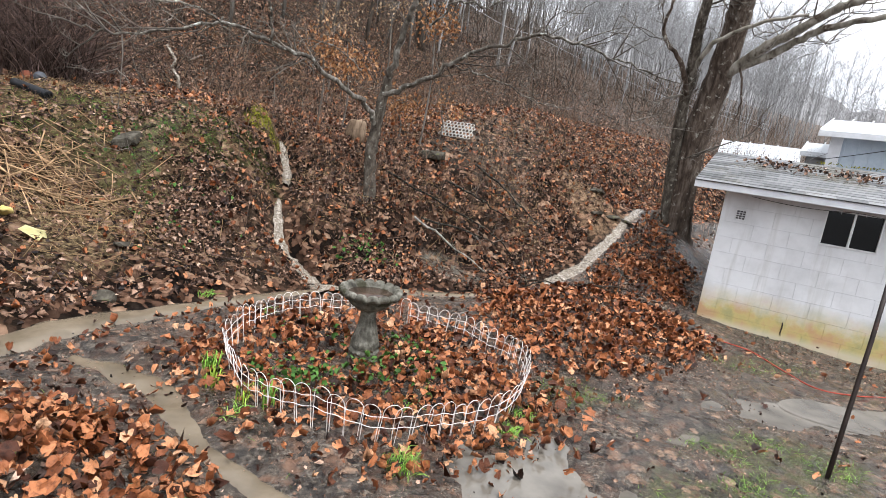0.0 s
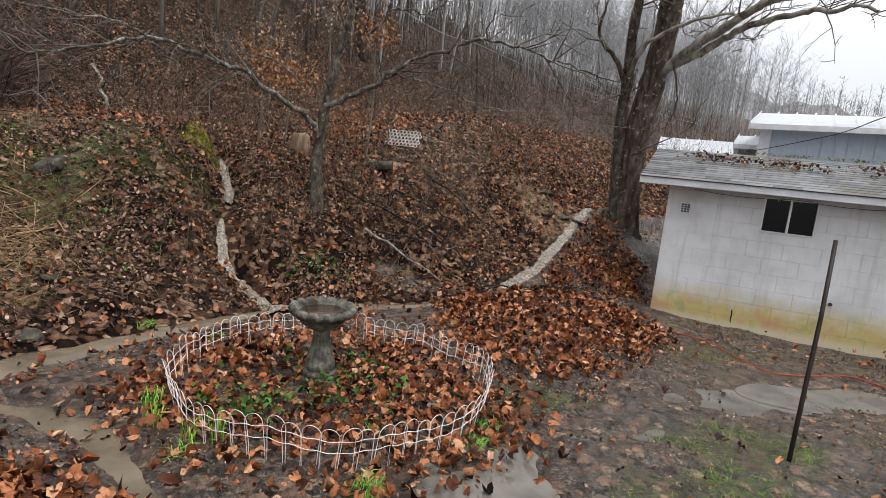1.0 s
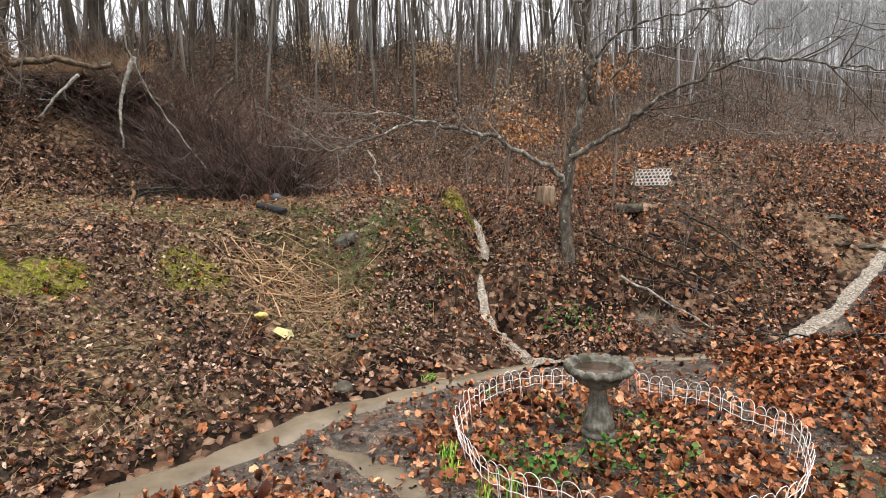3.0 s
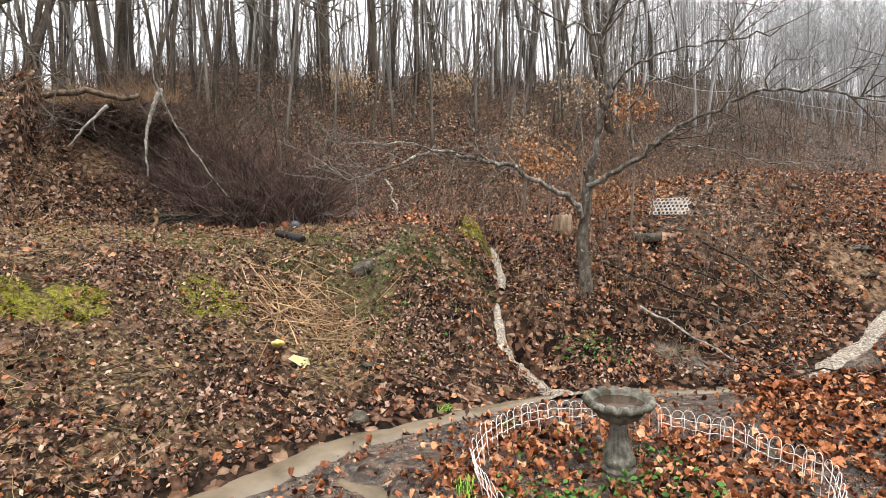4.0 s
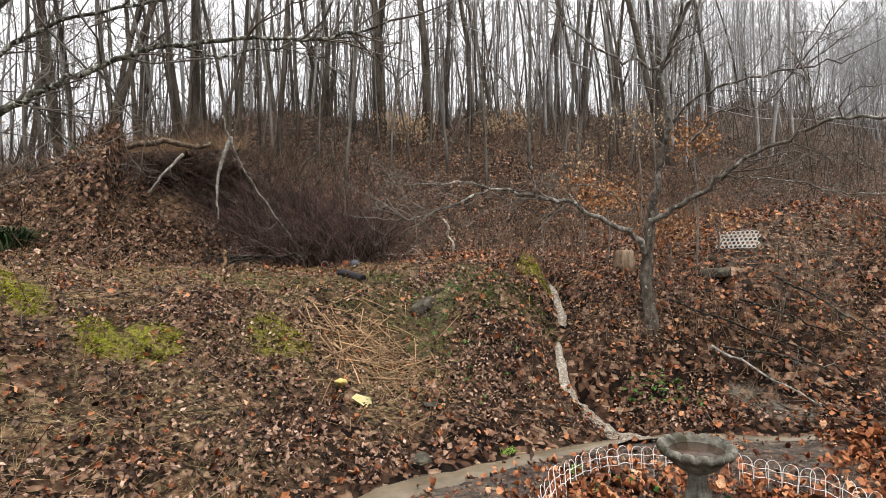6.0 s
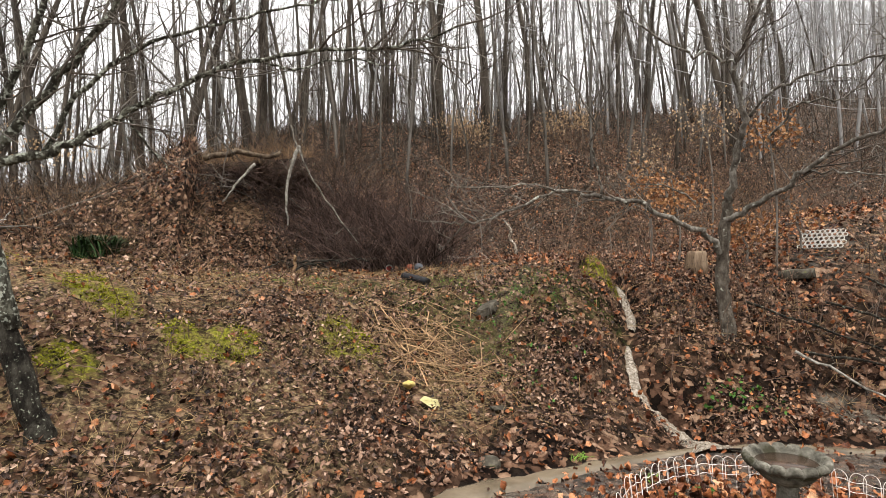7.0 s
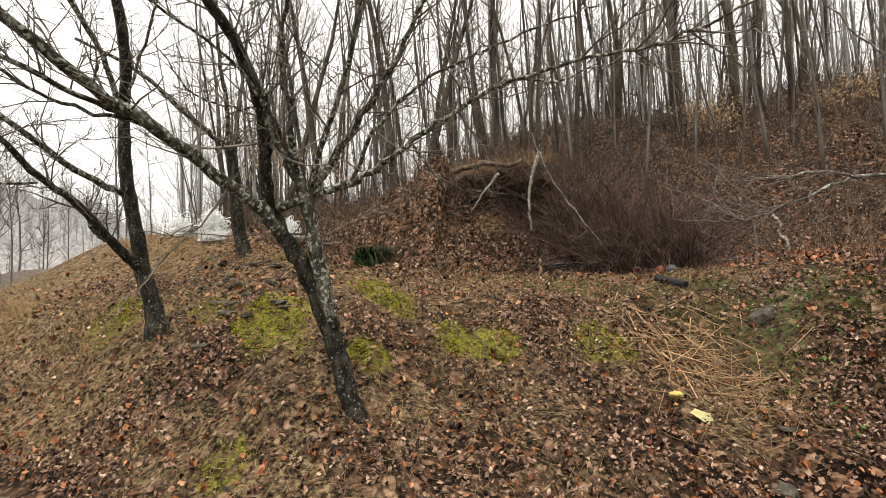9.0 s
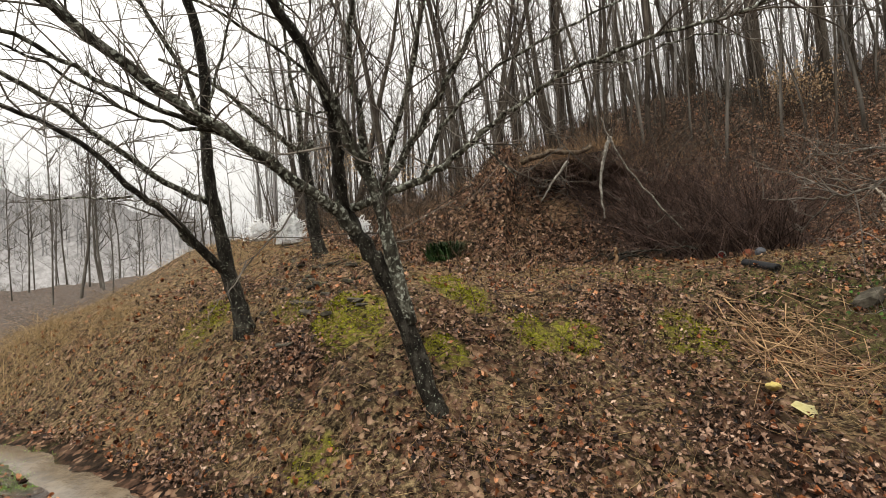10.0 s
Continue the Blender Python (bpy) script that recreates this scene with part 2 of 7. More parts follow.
# ---- the lie of the land ----
# the brook along the foot of the hill, from downstream to the cascade by the big tree and on behind the shed
TOE = np.array([(-40, -18), (-12, -3.0), (-8.9, -1.35), (-6.6, -0.45), (-4.75, 0.25), (-3.6, 1.2), (-3.05, 2.25), (-2.63, 3.23), (-2.2, 4.34), (-1.5, 5.3), (-0.65, 6.35), (0.3, 6.75),
                (1.1, 7.0), (2.0, 7.55), (2.9, 8.55), (4.15, 10.05), (6.5, 12.2), (14, 17), (40, 32), (200, 110)], float)
TOE_U = np.concatenate([[0], np.cumsum(np.linalg.norm(np.diff(TOE, axis=0), axis=1))])
U = {k: TOE_U[k] for k in range(len(TOE))}
# the spring's gully, from the bench down to the brook
GULLY = np.array([(-3.0, 11.2), (-2.5, 10.1), (-2.12, 9.0), (-1.95, 8.65), (-1.78, 8.3), (-1.7, 7.9), (-1.63, 7.5), (-1.5, 7.12), (-1.24, 7.06), (-0.98, 6.95), (-0.72, 6.5), (-0.5, 6.2)], float)
# muddy rain water running off across the yard, between the brook and the heaped leaves
RUNNEL = np.array([(-1.95, 3.75), (-1.5, 3.5), (-1.12, 3.3), (-0.85, 2.98), (-0.62, 2.72), (-0.3, 2.5), (0.0, 2.25), (0.25, 1.8), (0.4, 1.2)], float)


def along(line, x, y):
    """Signed distance from a line (left of it positive) and how far along it the nearest place lies."""
    best = np.full(x.shape, 1e9)
    sign, pos = np.zeros(x.shape), np.zeros(x.shape)
    u0 = 0.0
    for a, b in zip(line[:-1], line[1:]):
        d = b - a
        ln = np.hypot(*d)
        k = np.clip(((x - a[0]) * d[0] + (y - a[1]) * d[1]) / ln ** 2, 0, 1)
        dx, dy = x - a[0] - k * d[0], y - a[1] - k * d[1]
        dist = np.hypot(dx, dy)
        near = dist < best - 1e-9
        best = np.where(near, dist, best)
        sign = np.where(near, np.where(d[0] * dy - d[1] * dx >= 0, 1.0, -1.0), sign)
        pos = np.where(near, u0 + k * ln, pos)
        u0 += ln
    return best * sign, pos


def step(a, b, x):
    k = np.clip((x - a) / (b - a), 0, 1)
    return k * k * (3 - 2 * k)


def soft_interp(s, xs, zs, w=0.12):
    return (np.interp(s - w, xs, zs) + np.interp(s, xs, zs) * 2 + np.interp(s + w, xs, zs)) / 4


LEFT = ([-0.3, 0, 0.3, 0.8, 1.7, 2.6, 3.4, 4.2, 6.3, 6.9, 7.5, 8.0, 9.0, 12, 16, 25, 60, 200], [-0.06, -0.1, 0.0, 0.25, 0.62, 1.08, 1.42, 1.62, 2.0, 2.5, 3.5, 4.3, 5.0, 5.7, 6.2, 6.0, 3, -4])
MID = ([-0.3, 0, 0.3, 0.8, 1.6, 2.3, 3.0, 3.6, 6.4, 7.2, 8.4, 12, 18, 25, 32, 60, 200], [-0.06, -0.1, 0.0, 0.24, 0.48, 0.95, 1.42, 1.62, 1.84, 2.6, 3.8, 5.3, 6.9, 7.9, 8.1, 6, -4])
RIGHT = ([-0.3, 0, 0.3, 0.6, 0.95, 1.25, 1.6, 2.3, 2.9, 3.5, 7.2, 9.0, 11, 14, 22, 40, 70, 250], [-0.06, -0.1, 0.0, 0.14, 0.34, 0.8, 1.05, 1.5, 1.75, 1.82, 2.05, 3.0, 4.2, 5.4, 8.3, 14, 20, 28])


PUDDLES = [(1.1, 2.7, 0.85, 0.55, 0.055), (2.25, 3.66, 0.34, 0.2, 0.035), (3.4, 4.3, 0.6, 0.24, 0.04), (4.7, 4.5, 0.8, 0.3, 0.045)]


def land(x, y, fine=True):
    x, y = np.asarray(x, float), np.asarray(y, float)
    s, u = along(TOE, x, y)
    wob = 0.3 * fractal(x, y, 0.55, 4, 2) * step(0.5, 2.0, s)
    sh = s + wob
    wl_, wr_ = 1 - step(U[6], U[8], u), step(U[8] + 0.4, U[10] + 0.2, u)
    hill = wl_ * soft_interp(sh, *LEFT) + (1 - wl_) * (1 - wr_) * soft_interp(sh, *MID) + (1 - wl_) * wr_ * soft_interp(sh, *RIGHT)
    hill = hill + wl_ * step(3, 6, s) * 0.13 * np.clip(-8 - x, 0, 8)
    hill = hill * (1 - 0.75 * step(-12.5, -24, x + 0.5 * y) * wl_)
    # the slope is steeper towards its downstream end, and the crest of the hill stands well above the bank
    hill = hill + np.interp(x, [-20, -13, -10, -8, -6.5, -5, -4], [0.3, 0.62, 0.68, 0.64, 0.36, 0.1, 0.0]) * step(0.5, 2.0, s) * (1 - step(2.7, 4.4, y))
    hill = hill + 1.5 * step(9.5, 21, s) * (1 - 0.8 * step(2, 10, x)) + 0.05 * np.clip(s - 14, 0, 30) * step(-7, 2, x) * (1 - step(3, 12, x))
    cap = 2.7 + 0.05 * np.clip(-x - 10, 0, 10)
    hill = np.where(hill > cap, cap + (hill - cap) * (1 - 0.8 * step(-9.6, -12.2, x) * (1 - step(10, 18, y))), hill)
    base = np.interp(u, [U[13], U[14], U[15], U[16]], [0, 0.34, 1.08, 1.15])
    low = base * np.exp(-np.clip(-s, 0, None) / 1.2)
    z = np.where(s > -0.3, hill + base * (1 - 0.6 * step(2, 8, s)), -0.06 * np.exp(-(np.clip(-s - 0.3, 0, None) / 0.35) ** 2) + low)
    # the hill falls away behind its crest
    z = z - 0.45 * step(6, -6, x) * np.clip(s - 18, 0, 34)
    # the gully, cut below the slope
    gs, gu = along(GULLY, x, y)
    top = 1 - step(0, 1.2, 1.2 - gu)
    z = z - 0.4 * np.exp(-(gs / (0.17 + 0.14 * step(2.3, 3.8, gu))) ** 2) * np.where(s > 0, 1, 0.2) * top * step(-0.1, 0.8, s)
    # raw gravel face below the small tree, and the cut bank above the cascade
    z = z - 0.22 * np.exp(-((x - 0.75) / 0.4) ** 2 - ((y - 7.75) / 0.35) ** 2)
    z = z + 0.45 * np.exp(-((x - 3.0) / 0.9) ** 2 - ((y - 10.0) / 0.8) ** 2)
    # drifts of raked leaves on the yard
    z = z + 0.34 * np.exp(-((x - 2.35) / 0.95) ** 2 - ((y - 6.3) / 0.6) ** 2) + 0.2 * np.exp(-((x - 1.9) / 0.5) ** 2 - ((y - 5.3) / 0.5) ** 2)
    z = z + 0.26 * np.exp(-((x + 1.45) / 0.75) ** 2 - ((y - 2.0) / 0.55) ** 2)
    z = z + 0.3 * np.exp(-((x - 3.6) / 0.5) ** 2 - ((y - 7.9) / 0.7) ** 2)
    z = z + 0.3 * np.exp(-((x - 4.8) / 0.7) ** 2 - ((y - 9.95) / 0.7) ** 2)
    # mossy hummock beside the spring
    z = z + 0.2 * np.exp(-((x + 2.38) / 0.25) ** 2 - ((y - 8.75) / 0.35) ** 2)
    rs_, ru = along(RUNNEL, x, y)
    z = z - 0.055 * np.exp(-(rs_ / (0.15 + 0.05 * np.sin(3.1 * ru))) ** 2)
    # hollows that hold rain
    for px, py, rx, ry, d in PUDDLES:
        z = z - d * np.exp(-((x - px) / rx) ** 2 - ((y - py) / ry) ** 2)
    yard = 1 - step(-0.1, 0.5, s)
    if fine:
        z = z + yard * 0.032 * fractal(x, y, 1.3, 4, 5) + (1 - yard) * (0.085 * fractal(x, y, 1.6, 4, 7) + 0.25 * step(4, 12, s) * fractal(x, y, 0.25, 3, 9) + 0.5 * step(16, 28, s) * fractal(x, y, 0.13, 3, 10))
        z = z + (0.045 - 0.025 * yard) * fractal(x, y, 5.0, 2, 11)
    return z


def ground_at(x, y):
    return float(land(np.array([x]), np.array([y]))[0])


def graded(lo, hi, fine, far, grow=1.09):
    a = list(np.arange(lo, hi, fine))
    d, left, right = fine, [], []
    v = lo
    while v > -far:
        d *= grow
        v -= d
        left.append(v)
    d, v = fine, hi
    while v < far:
        right.append(v)
        d *= grow
        v += d
    return np.array(left[::-1] + a + right)


def blob(x, y, cx, cy, rx, ry, wob=0.5, seed=3):
    d = np.hypot((x - cx) / rx, (y - cy) / ry) + wob * fractal(x, y, 2.2, 3, seed)
    return 1 - step(0.75, 1.1, d)


def ground_cover(x, y):
    """How far grass, moss, bare mud and gravel cover each place."""
    s, u = along(TOE, x, y)
    grass = np.maximum.reduce([blob(x, y, 2.45, 2.85, 0.75, 0.42), blob(x, y, 3.2, 3.55, 0.75, 0.28), 0.6 * blob(x, y, 1.75, 4.1, 0.4, 0.3), 0.6 * blob(x, y, 4.2, 5.6, 0.6, 0.3), 0.7 * blob(x, y, -3.9, 6.9, 1.1, 0.8),
                               0.8 * blob(x, y, -2.6, 7.7, 0.8, 0.6), 0.75 * blob(x, y, -6.5, 6.3, 1.7, 0.8), 0.95 * blob(x, y, -8.3, -1.75, 1.9, 0.62)])
    moss = np.maximum.reduce([blob(x, y, -5.37, 3.7, 0.34, 0.3), blob(x, y, -5.03, 4.08, 0.3, 0.3), blob(x, y, -6.75, 2.05, 0.75, 0.6), blob(x, y, -5.47, 2.62, 0.28, 0.22), blob(x, y, -2.25, 8.6, 0.3, 0.5),
                              0.9 * blob(x, y, -6.6, 3.4, 0.9, 0.35), 0.75 * blob(x, y, -9.3, 0.75, 0.8, 0.4), 0.7 * blob(x, y, -5.13, 1.1, 0.28, 0.22), 0.6 * blob(x, y, -7.7, 1.6, 0.4, 0.3), 0.7 * blob(x, y, -4.4, 5.2, 0.4, 0.3), 0.6 * blob(x, y, -8.6, 3.3, 0.9, 0.5)])
    gravel = np.maximum.reduce([blob(x, y, 0.75, 7.6, 0.45, 0.4), 0.35 * blob(x, y, 1.3, 10.5, 1.2, 1.5), 0.45 * blob(x, y, -3.1, 7.6, 0.22, 0.7), 0.0 * x])
    mud = 1 - step(-0.3, 0.15, s)
    scar = np.maximum(blob(x, y, -9.12, 7.95, 0.42, 0.6), 0.8 * blob(x, y, 3.2, 9.7, 0.7, 0.5))
    return grass, moss, gravel, mud, scar


def bare_slope(x, y):
    """Where tan soil and flattened dead grass show between the leaves of the slope."""
    s, u = along(TOE, x, y)
    left = step(-1.6, -3.4, x + 0.15 * (y - 5))
    bench = 0.55 * left * step(2.9, 3.7, s) * (1 - step(5.6, 6.4, s))
    return bench + (1 - bench) * left * step(0.25, 0.7, s) * (1 - step(5, 6.5, s)) * np.clip(0.4 + 1.8 * fractal(x, y, 0.8, 4, 35) + 0.4 * step(-6, -9, x), 0, 1)


def ground_material():
    m, n, l, p = mat("ground")
    big, mid_, small = noise_node(n, l, 0.7, 5), noise_node(n, l, 5, 5, 0.7), noise_node(n, l, 45, 4, 0.75)
    soil = ramp(n, l, mid_, [(0.32, (0.006, 0.004, 0.003)), (0.5, (0.045, 0.03, 0.02)), (0.68, (0.13, 0.088, 0.056))])
    # matted leaves, cell by cell, the shade of their crevices put into the colour
    warp = n.new("ShaderNodeTexNoise")
    warp.inputs["Scale"].default_value, warp.inputs["Detail"].default_value = 9, 3
    tc = n.new("ShaderNodeTexCoord")
    l.new(tc.outputs["Object"], warp.inputs["Vector"])
    add = n.new("ShaderNodeVectorMath")
    add.operation = "MULTIPLY_ADD"
    add.inputs[1].default_value = (0.14, 0.14, 0.14)
    l.new(warp.outputs["Color"], add.inputs[0])
    l.new(tc.outputs["Object"], add.inputs[2])
    cells = n.new("ShaderNodeTexVoronoi")
    cells.inputs["Scale"].default_value = 13
    l.new(add.outputs[0], cells.inputs["Vector"])
    sep = n.new("ShaderNodeSeparateColor")
    l.new(cells.outputs["Color"], sep.inputs[0])
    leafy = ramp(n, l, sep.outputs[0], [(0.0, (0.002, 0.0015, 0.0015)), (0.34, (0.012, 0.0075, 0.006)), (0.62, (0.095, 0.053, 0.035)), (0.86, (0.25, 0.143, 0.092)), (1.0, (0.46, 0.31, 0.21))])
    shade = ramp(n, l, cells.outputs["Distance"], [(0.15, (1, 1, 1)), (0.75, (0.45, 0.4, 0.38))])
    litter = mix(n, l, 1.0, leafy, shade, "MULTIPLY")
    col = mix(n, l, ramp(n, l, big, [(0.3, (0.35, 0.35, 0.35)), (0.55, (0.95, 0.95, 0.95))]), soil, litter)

    def cover(name, colors, scale, lo=0.42, hi=0.6):
        at = n.new("ShaderNodeAttribute")
        at.attribute_name = name
        c = ramp(n, l, noise_node(n, l, scale, 5, 0.7), [(0.3 + 0.4 * i / (len(colors) - 1), q) for i, q in enumerate(colors)])
        edge = maths(n, l, "MULTIPLY", at.outputs["Fac"], ramp(n, l, noise_node(n, l, 11, 5, 0.7), [(lo, (0.05, 0.05, 0.05)), (hi, (1, 1, 1))]))
        return c, edge
    # the last cover is a grey scrub tone with distance haze put into it
    for name, colors, scale in (("tan", [(0.014, 0.01, 0.006), (0.13, 0.093, 0.05), (0.38, 0.285, 0.16)], 22), ("mud", [(0.01, 0.0075, 0.006), (0.075, 0.061, 0.048), (0.24, 0.2, 0.155)], 34), ("scar", [(0.1, 0.063, 0.038), (0.24, 0.155, 0.094), (0.38, 0.26, 0.165)], 12), ("gravel", [(0.06, 0.055, 0.045), (0.15, 0.135, 0.11), (0.28, 0.26, 0.22)], 60),
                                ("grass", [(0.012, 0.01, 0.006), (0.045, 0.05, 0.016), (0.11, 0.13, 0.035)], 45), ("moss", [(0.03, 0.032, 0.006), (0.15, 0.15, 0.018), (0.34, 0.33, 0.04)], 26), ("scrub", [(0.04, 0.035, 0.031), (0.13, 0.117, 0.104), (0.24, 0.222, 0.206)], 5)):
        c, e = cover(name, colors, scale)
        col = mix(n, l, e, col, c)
    l.new(col, p.inputs["Base Color"])
    at = n.new("ShaderNodeAttribute")
    at.attribute_name = "mud"
    wet = ramp(n, l, noise_node(n, l, 1.7, 5, 0.65), [(0.4, (0.42, 0.42, 0.42)), (0.54, (0.06, 0.06, 0.06))])
    l.new(mix(n, l, at.outputs["Fac"], (0.7, 0.7, 0.7), wet), p.inputs["Roughness"])
    l.new(mix(n, l, at.outputs["Fac"], (0.03, 0.03, 0.03), (0.5, 0.5, 0.5)), p.inputs["Specular IOR Level"])
    hsum = maths(n, l, "ADD", maths(n, l, "MULTIPLY", small, 0.4), maths(n, l, "MULTIPLY", sep.outputs[1], 0.5))
    bump(n, l, p, hsum, 1.0, 0.07)
    return m


def build_ground():
    xs, ys = graded(-12.0, 6.5, 0.07, 420), graded(-3.5, 11.5, 0.07, 420)
    X, Y = np.meshgrid(xs, ys)
    Z = land(X, Y)
    nx, ny = len(xs), len(ys)
    idx = np.arange(nx * ny).reshape(ny, nx)
    quads = np.stack([idx[:-1, :-1], idx[:-1, 1:], idx[1:, 1:], idx[1:, :-1]], -1).reshape(-1, 4)
    me = bpy.data.meshes.new("ground")
    me.from_pydata(np.stack([X, Y, Z], -1).reshape(-1, 3).tolist(), [], quads.tolist())
    me.polygons.foreach_set("use_smooth", [True] * len(me.polygons))
    # greys the hillside with distance: haze painted into the ground colour
    far_haze = step(17, 32, np.hypot(X, Y)) * step(-1, 4, along(TOE, X, Y)[0])
    for name, val in zip(("tan", "grass", "moss", "gravel", "mud", "scar", "scrub"), (bare_slope(X, Y), *ground_cover(X, Y), far_haze)):
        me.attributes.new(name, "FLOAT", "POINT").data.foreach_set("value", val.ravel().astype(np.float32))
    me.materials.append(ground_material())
    return tagged(new("ground", me), "wet muddy yard rising into a leaf-covered hillside", "ground", kind="structure")


build_ground()


# ---- trees ----
def smooth_line(pts, per=4):
    """A Catmull-Rom line through a few points."""
    p = [Vector(q) for q in pts]
    p = [p[0] * 2 - p[1], *p, p[-1] * 2 - p[-2]]
    out = []
    for a, b, c, d in zip(p, p[1:], p[2:], p[3:]):
        for i in range(per):
            t = i / per
            out.append(0.5 * ((2 * b) + (c - a) * t + (2 * a - 5 * b + 4 * c - d) * t * t + (3 * b - a - 3 * c + d) * t ** 3))
    out.append(p[-2])
    return out


def twigs(geo, rng, line, count, length, r=0.004, deep=1, start=0.25, droop=0.0, seg=3, kids=3):
    """Thin side shoots along a limb, and shoots of shoots."""
    n = len(line)
    for _ in range(count):
        k = rng.uniform(start, 1.0) * (n - 1.001)
        i = int(k)
        a, b = Vector(line[i]), Vector(line[i + 1])
        root = a.lerp(b, k - i)
        axis = (b - a).normalized()
        side = Vector((rng.gauss(0, 1), rng.gauss(0, 1), rng.gauss(0.25, 0.8))).normalized()
        way = (axis * rng.uniform(0.3, 1.0) + side * 0.8).normalized()
        ln = length * rng.uniform(0.4, 1.2)
        pts = [root]
        for s in range(seg):
            way = (way + Vector((rng.gauss(0, 0.18), rng.gauss(0, 0.18), rng.gauss(0.02 - droop, 0.18)))).normalized()
            pts.append(pts[-1] + way * ln / seg)
        geo.tube(pts, [r * (1 - 0.7 * i / seg) for i in range(seg + 1)], 3, False)
        if deep:
            twigs(geo, rng, pts, kids, ln * 0.5, r * 0.6, deep - 1, 0.2, droop, seg, kids)


class Tree:
    """Gathers limbs of one bare tree: the first is its trunk, the thick ones are parts, thin shoots one mesh of twigs."""

    def __init__(self, name, label, bark, seed, wobble=0.01):
        self.rng, self.bark, self.count, self.twig = random.Random(seed), bark, 0, Geo()
        self.name, self.label, self.thing, self.wobble = name, label, None, wobble


def limb(tree, pts, r0, r1, bark=None, shoots=8, reach=0.8):
    line = smooth_line(pts, 5)
    n = len(line)
    rng, w = tree.rng, tree.wobble
    radii = [(r0 + (r1 - r0) * (i / (n - 1)) ** 0.8) * (1 + rng.uniform(-0.07, 0.07)) for i in range(n)]
    line = [q + Vector((rng.gauss(0, w), rng.gauss(0, w), rng.gauss(0, w))) * (0.3 + 0.7 * (r0 < 0.1)) for q in line]
    geo = Geo()
    if tree.thing is None:
        tree.thing = empty(tree.name, Matrix.Translation(pts[0]), tree.label, "tree")
        line[0].z -= 0.5
        radii[0] *= 1.5
        radii[1] *= 1.2
    base = tree.thing.matrix_world.translation
    geo.tube([q - base for q in line], radii, 10 if r0 > 0.06 else 7 if r0 > 0.02 else 5)
    part("trunk" if tree.count == 0 else "limb", geo, bark or (BARK_LICHEN if tree.count and r0 < 0.068 and tree.bark is BARK_DARK else tree.bark), tree.thing)
    tree.count += 1
    if shoots and tree.count > 1:
        ln = sum((b - a).length for a, b in zip(line, line[1:]))
        if r0 > 0.013:
            # crooked side branches between limb and twig
            twigs(tree.twig, rng, [q - base for q in line], int(1.6 * ln), 1.4 * reach, max(0.006, r0 * 0.2), 2, 0.2, 0.0, 6, 4)
        twigs(tree.twig, rng, [q - base for q in line], int(shoots * max(0.5, ln / 1.6)), reach, max(0.0045, min(0.011, (r0 + r1) * 0.22)), 2)


def finish(tree):
    tagged(part("twig_spray", tree.twig, TWIG, tree.thing, "fine bare wet twigs"), kind="stuff")


small = Tree("small_tree", "small bare crooked tree with spreading pale limbs on the bank", BARK_SMALL, 3, 0.02)
limb(small, [(-0.47, 7.95, 0.68), (-0.53, 8.0, 1.17), (-0.56, 8.02, 1.58), (-0.54, 8.02, 1.91), (-0.5, 8.01, 2.29), (-0.45, 7.99, 2.58)], 0.1, 0.065)
limb(small, [(-0.56, 8.02, 1.88), (-0.7, 7.83, 2.17), (-1.0, 7.62, 2.33), (-1.49, 7.34, 2.59), (-1.89, 7.06, 2.66), (-2.23, 6.77, 2.76), (-2.62, 6.47, 2.57), (-3.04, 6.11, 2.38), (-3.3, 5.78, 2.36)], 0.046, 0.009, BARK_LIMB)
limb(small, [(-2.17, 6.59, 2.74), (-2.49, 6.32, 2.79), (-2.9, 5.99, 2.76), (-3.22, 5.65, 2.81)], 0.014, 0.006, BARK_LIMB)
limb(small, [(-0.51, 8.0, 2.33), (-0.22, 7.9, 2.46), (0.14, 7.77, 2.65), (0.35, 7.63, 2.84), (0.82, 7.44, 3.08), (1.33, 7.22, 3.27), (1.88, 6.99, 3.22), (2.28, 6.79, 3.06), (2.66, 6.55, 2.95)], 0.042, 0.009, BARK_LIMB)
limb(small, [(0.35, 7.66, 2.85), (0.62, 7.51, 2.78), (1.0, 7.33, 2.68), (1.42, 7.13, 2.52), (1.75, 6.91, 2.43)], 0.014, 0.006, BARK_LIMB)
limb(small, [(-0.45, 7.99, 2.55), (-0.33, 7.82, 3.08), (-0.21, 7.63, 3.55), (-0.28, 7.36, 4.13), (-0.06, 7.11, 4.54), (0.14, 6.87, 4.85)], 0.052, 0.017, BARK_LIMB)
limb(small, [(-0.23, 7.73, 3.57), (0.11, 7.47, 3.78), (0.45, 7.24, 3.84), (1.01, 6.98, 3.83), (1.54, 6.69, 3.79)], 0.023, 0.007, BARK_LIMB)
limb(small, [(-0.29, 7.35, 4.15), (-0.8, 7.05, 4.29), (-1.2, 6.66, 4.55), (-1.39, 6.32, 4.71)], 0.021, 0.008, BARK_LIMB)
limb(small, [(-1.8, 7.04, 2.66), (-1.83, 6.81, 3.19), (-1.74, 6.62, 3.55), (-1.91, 6.34, 3.89), (-2.12, 5.98, 4.27), (-2.22, 5.67, 4.55)], 0.017, 0.006, BARK_LIMB)
limb(small, [(-1.75, 6.66, 3.56), (-1.44, 6.46, 4.09), (-1.27, 6.22, 4.51)], 0.010, 0.004, BARK_LIMB)
limb(small, [(0.05, 7.79, 3.31), (0.34, 7.57, 3.58), (0.84, 7.38, 3.61), (1.3, 7.0, 4.13), (1.55, 6.66, 4.47)], 0.018, 0.006, BARK_LIMB)
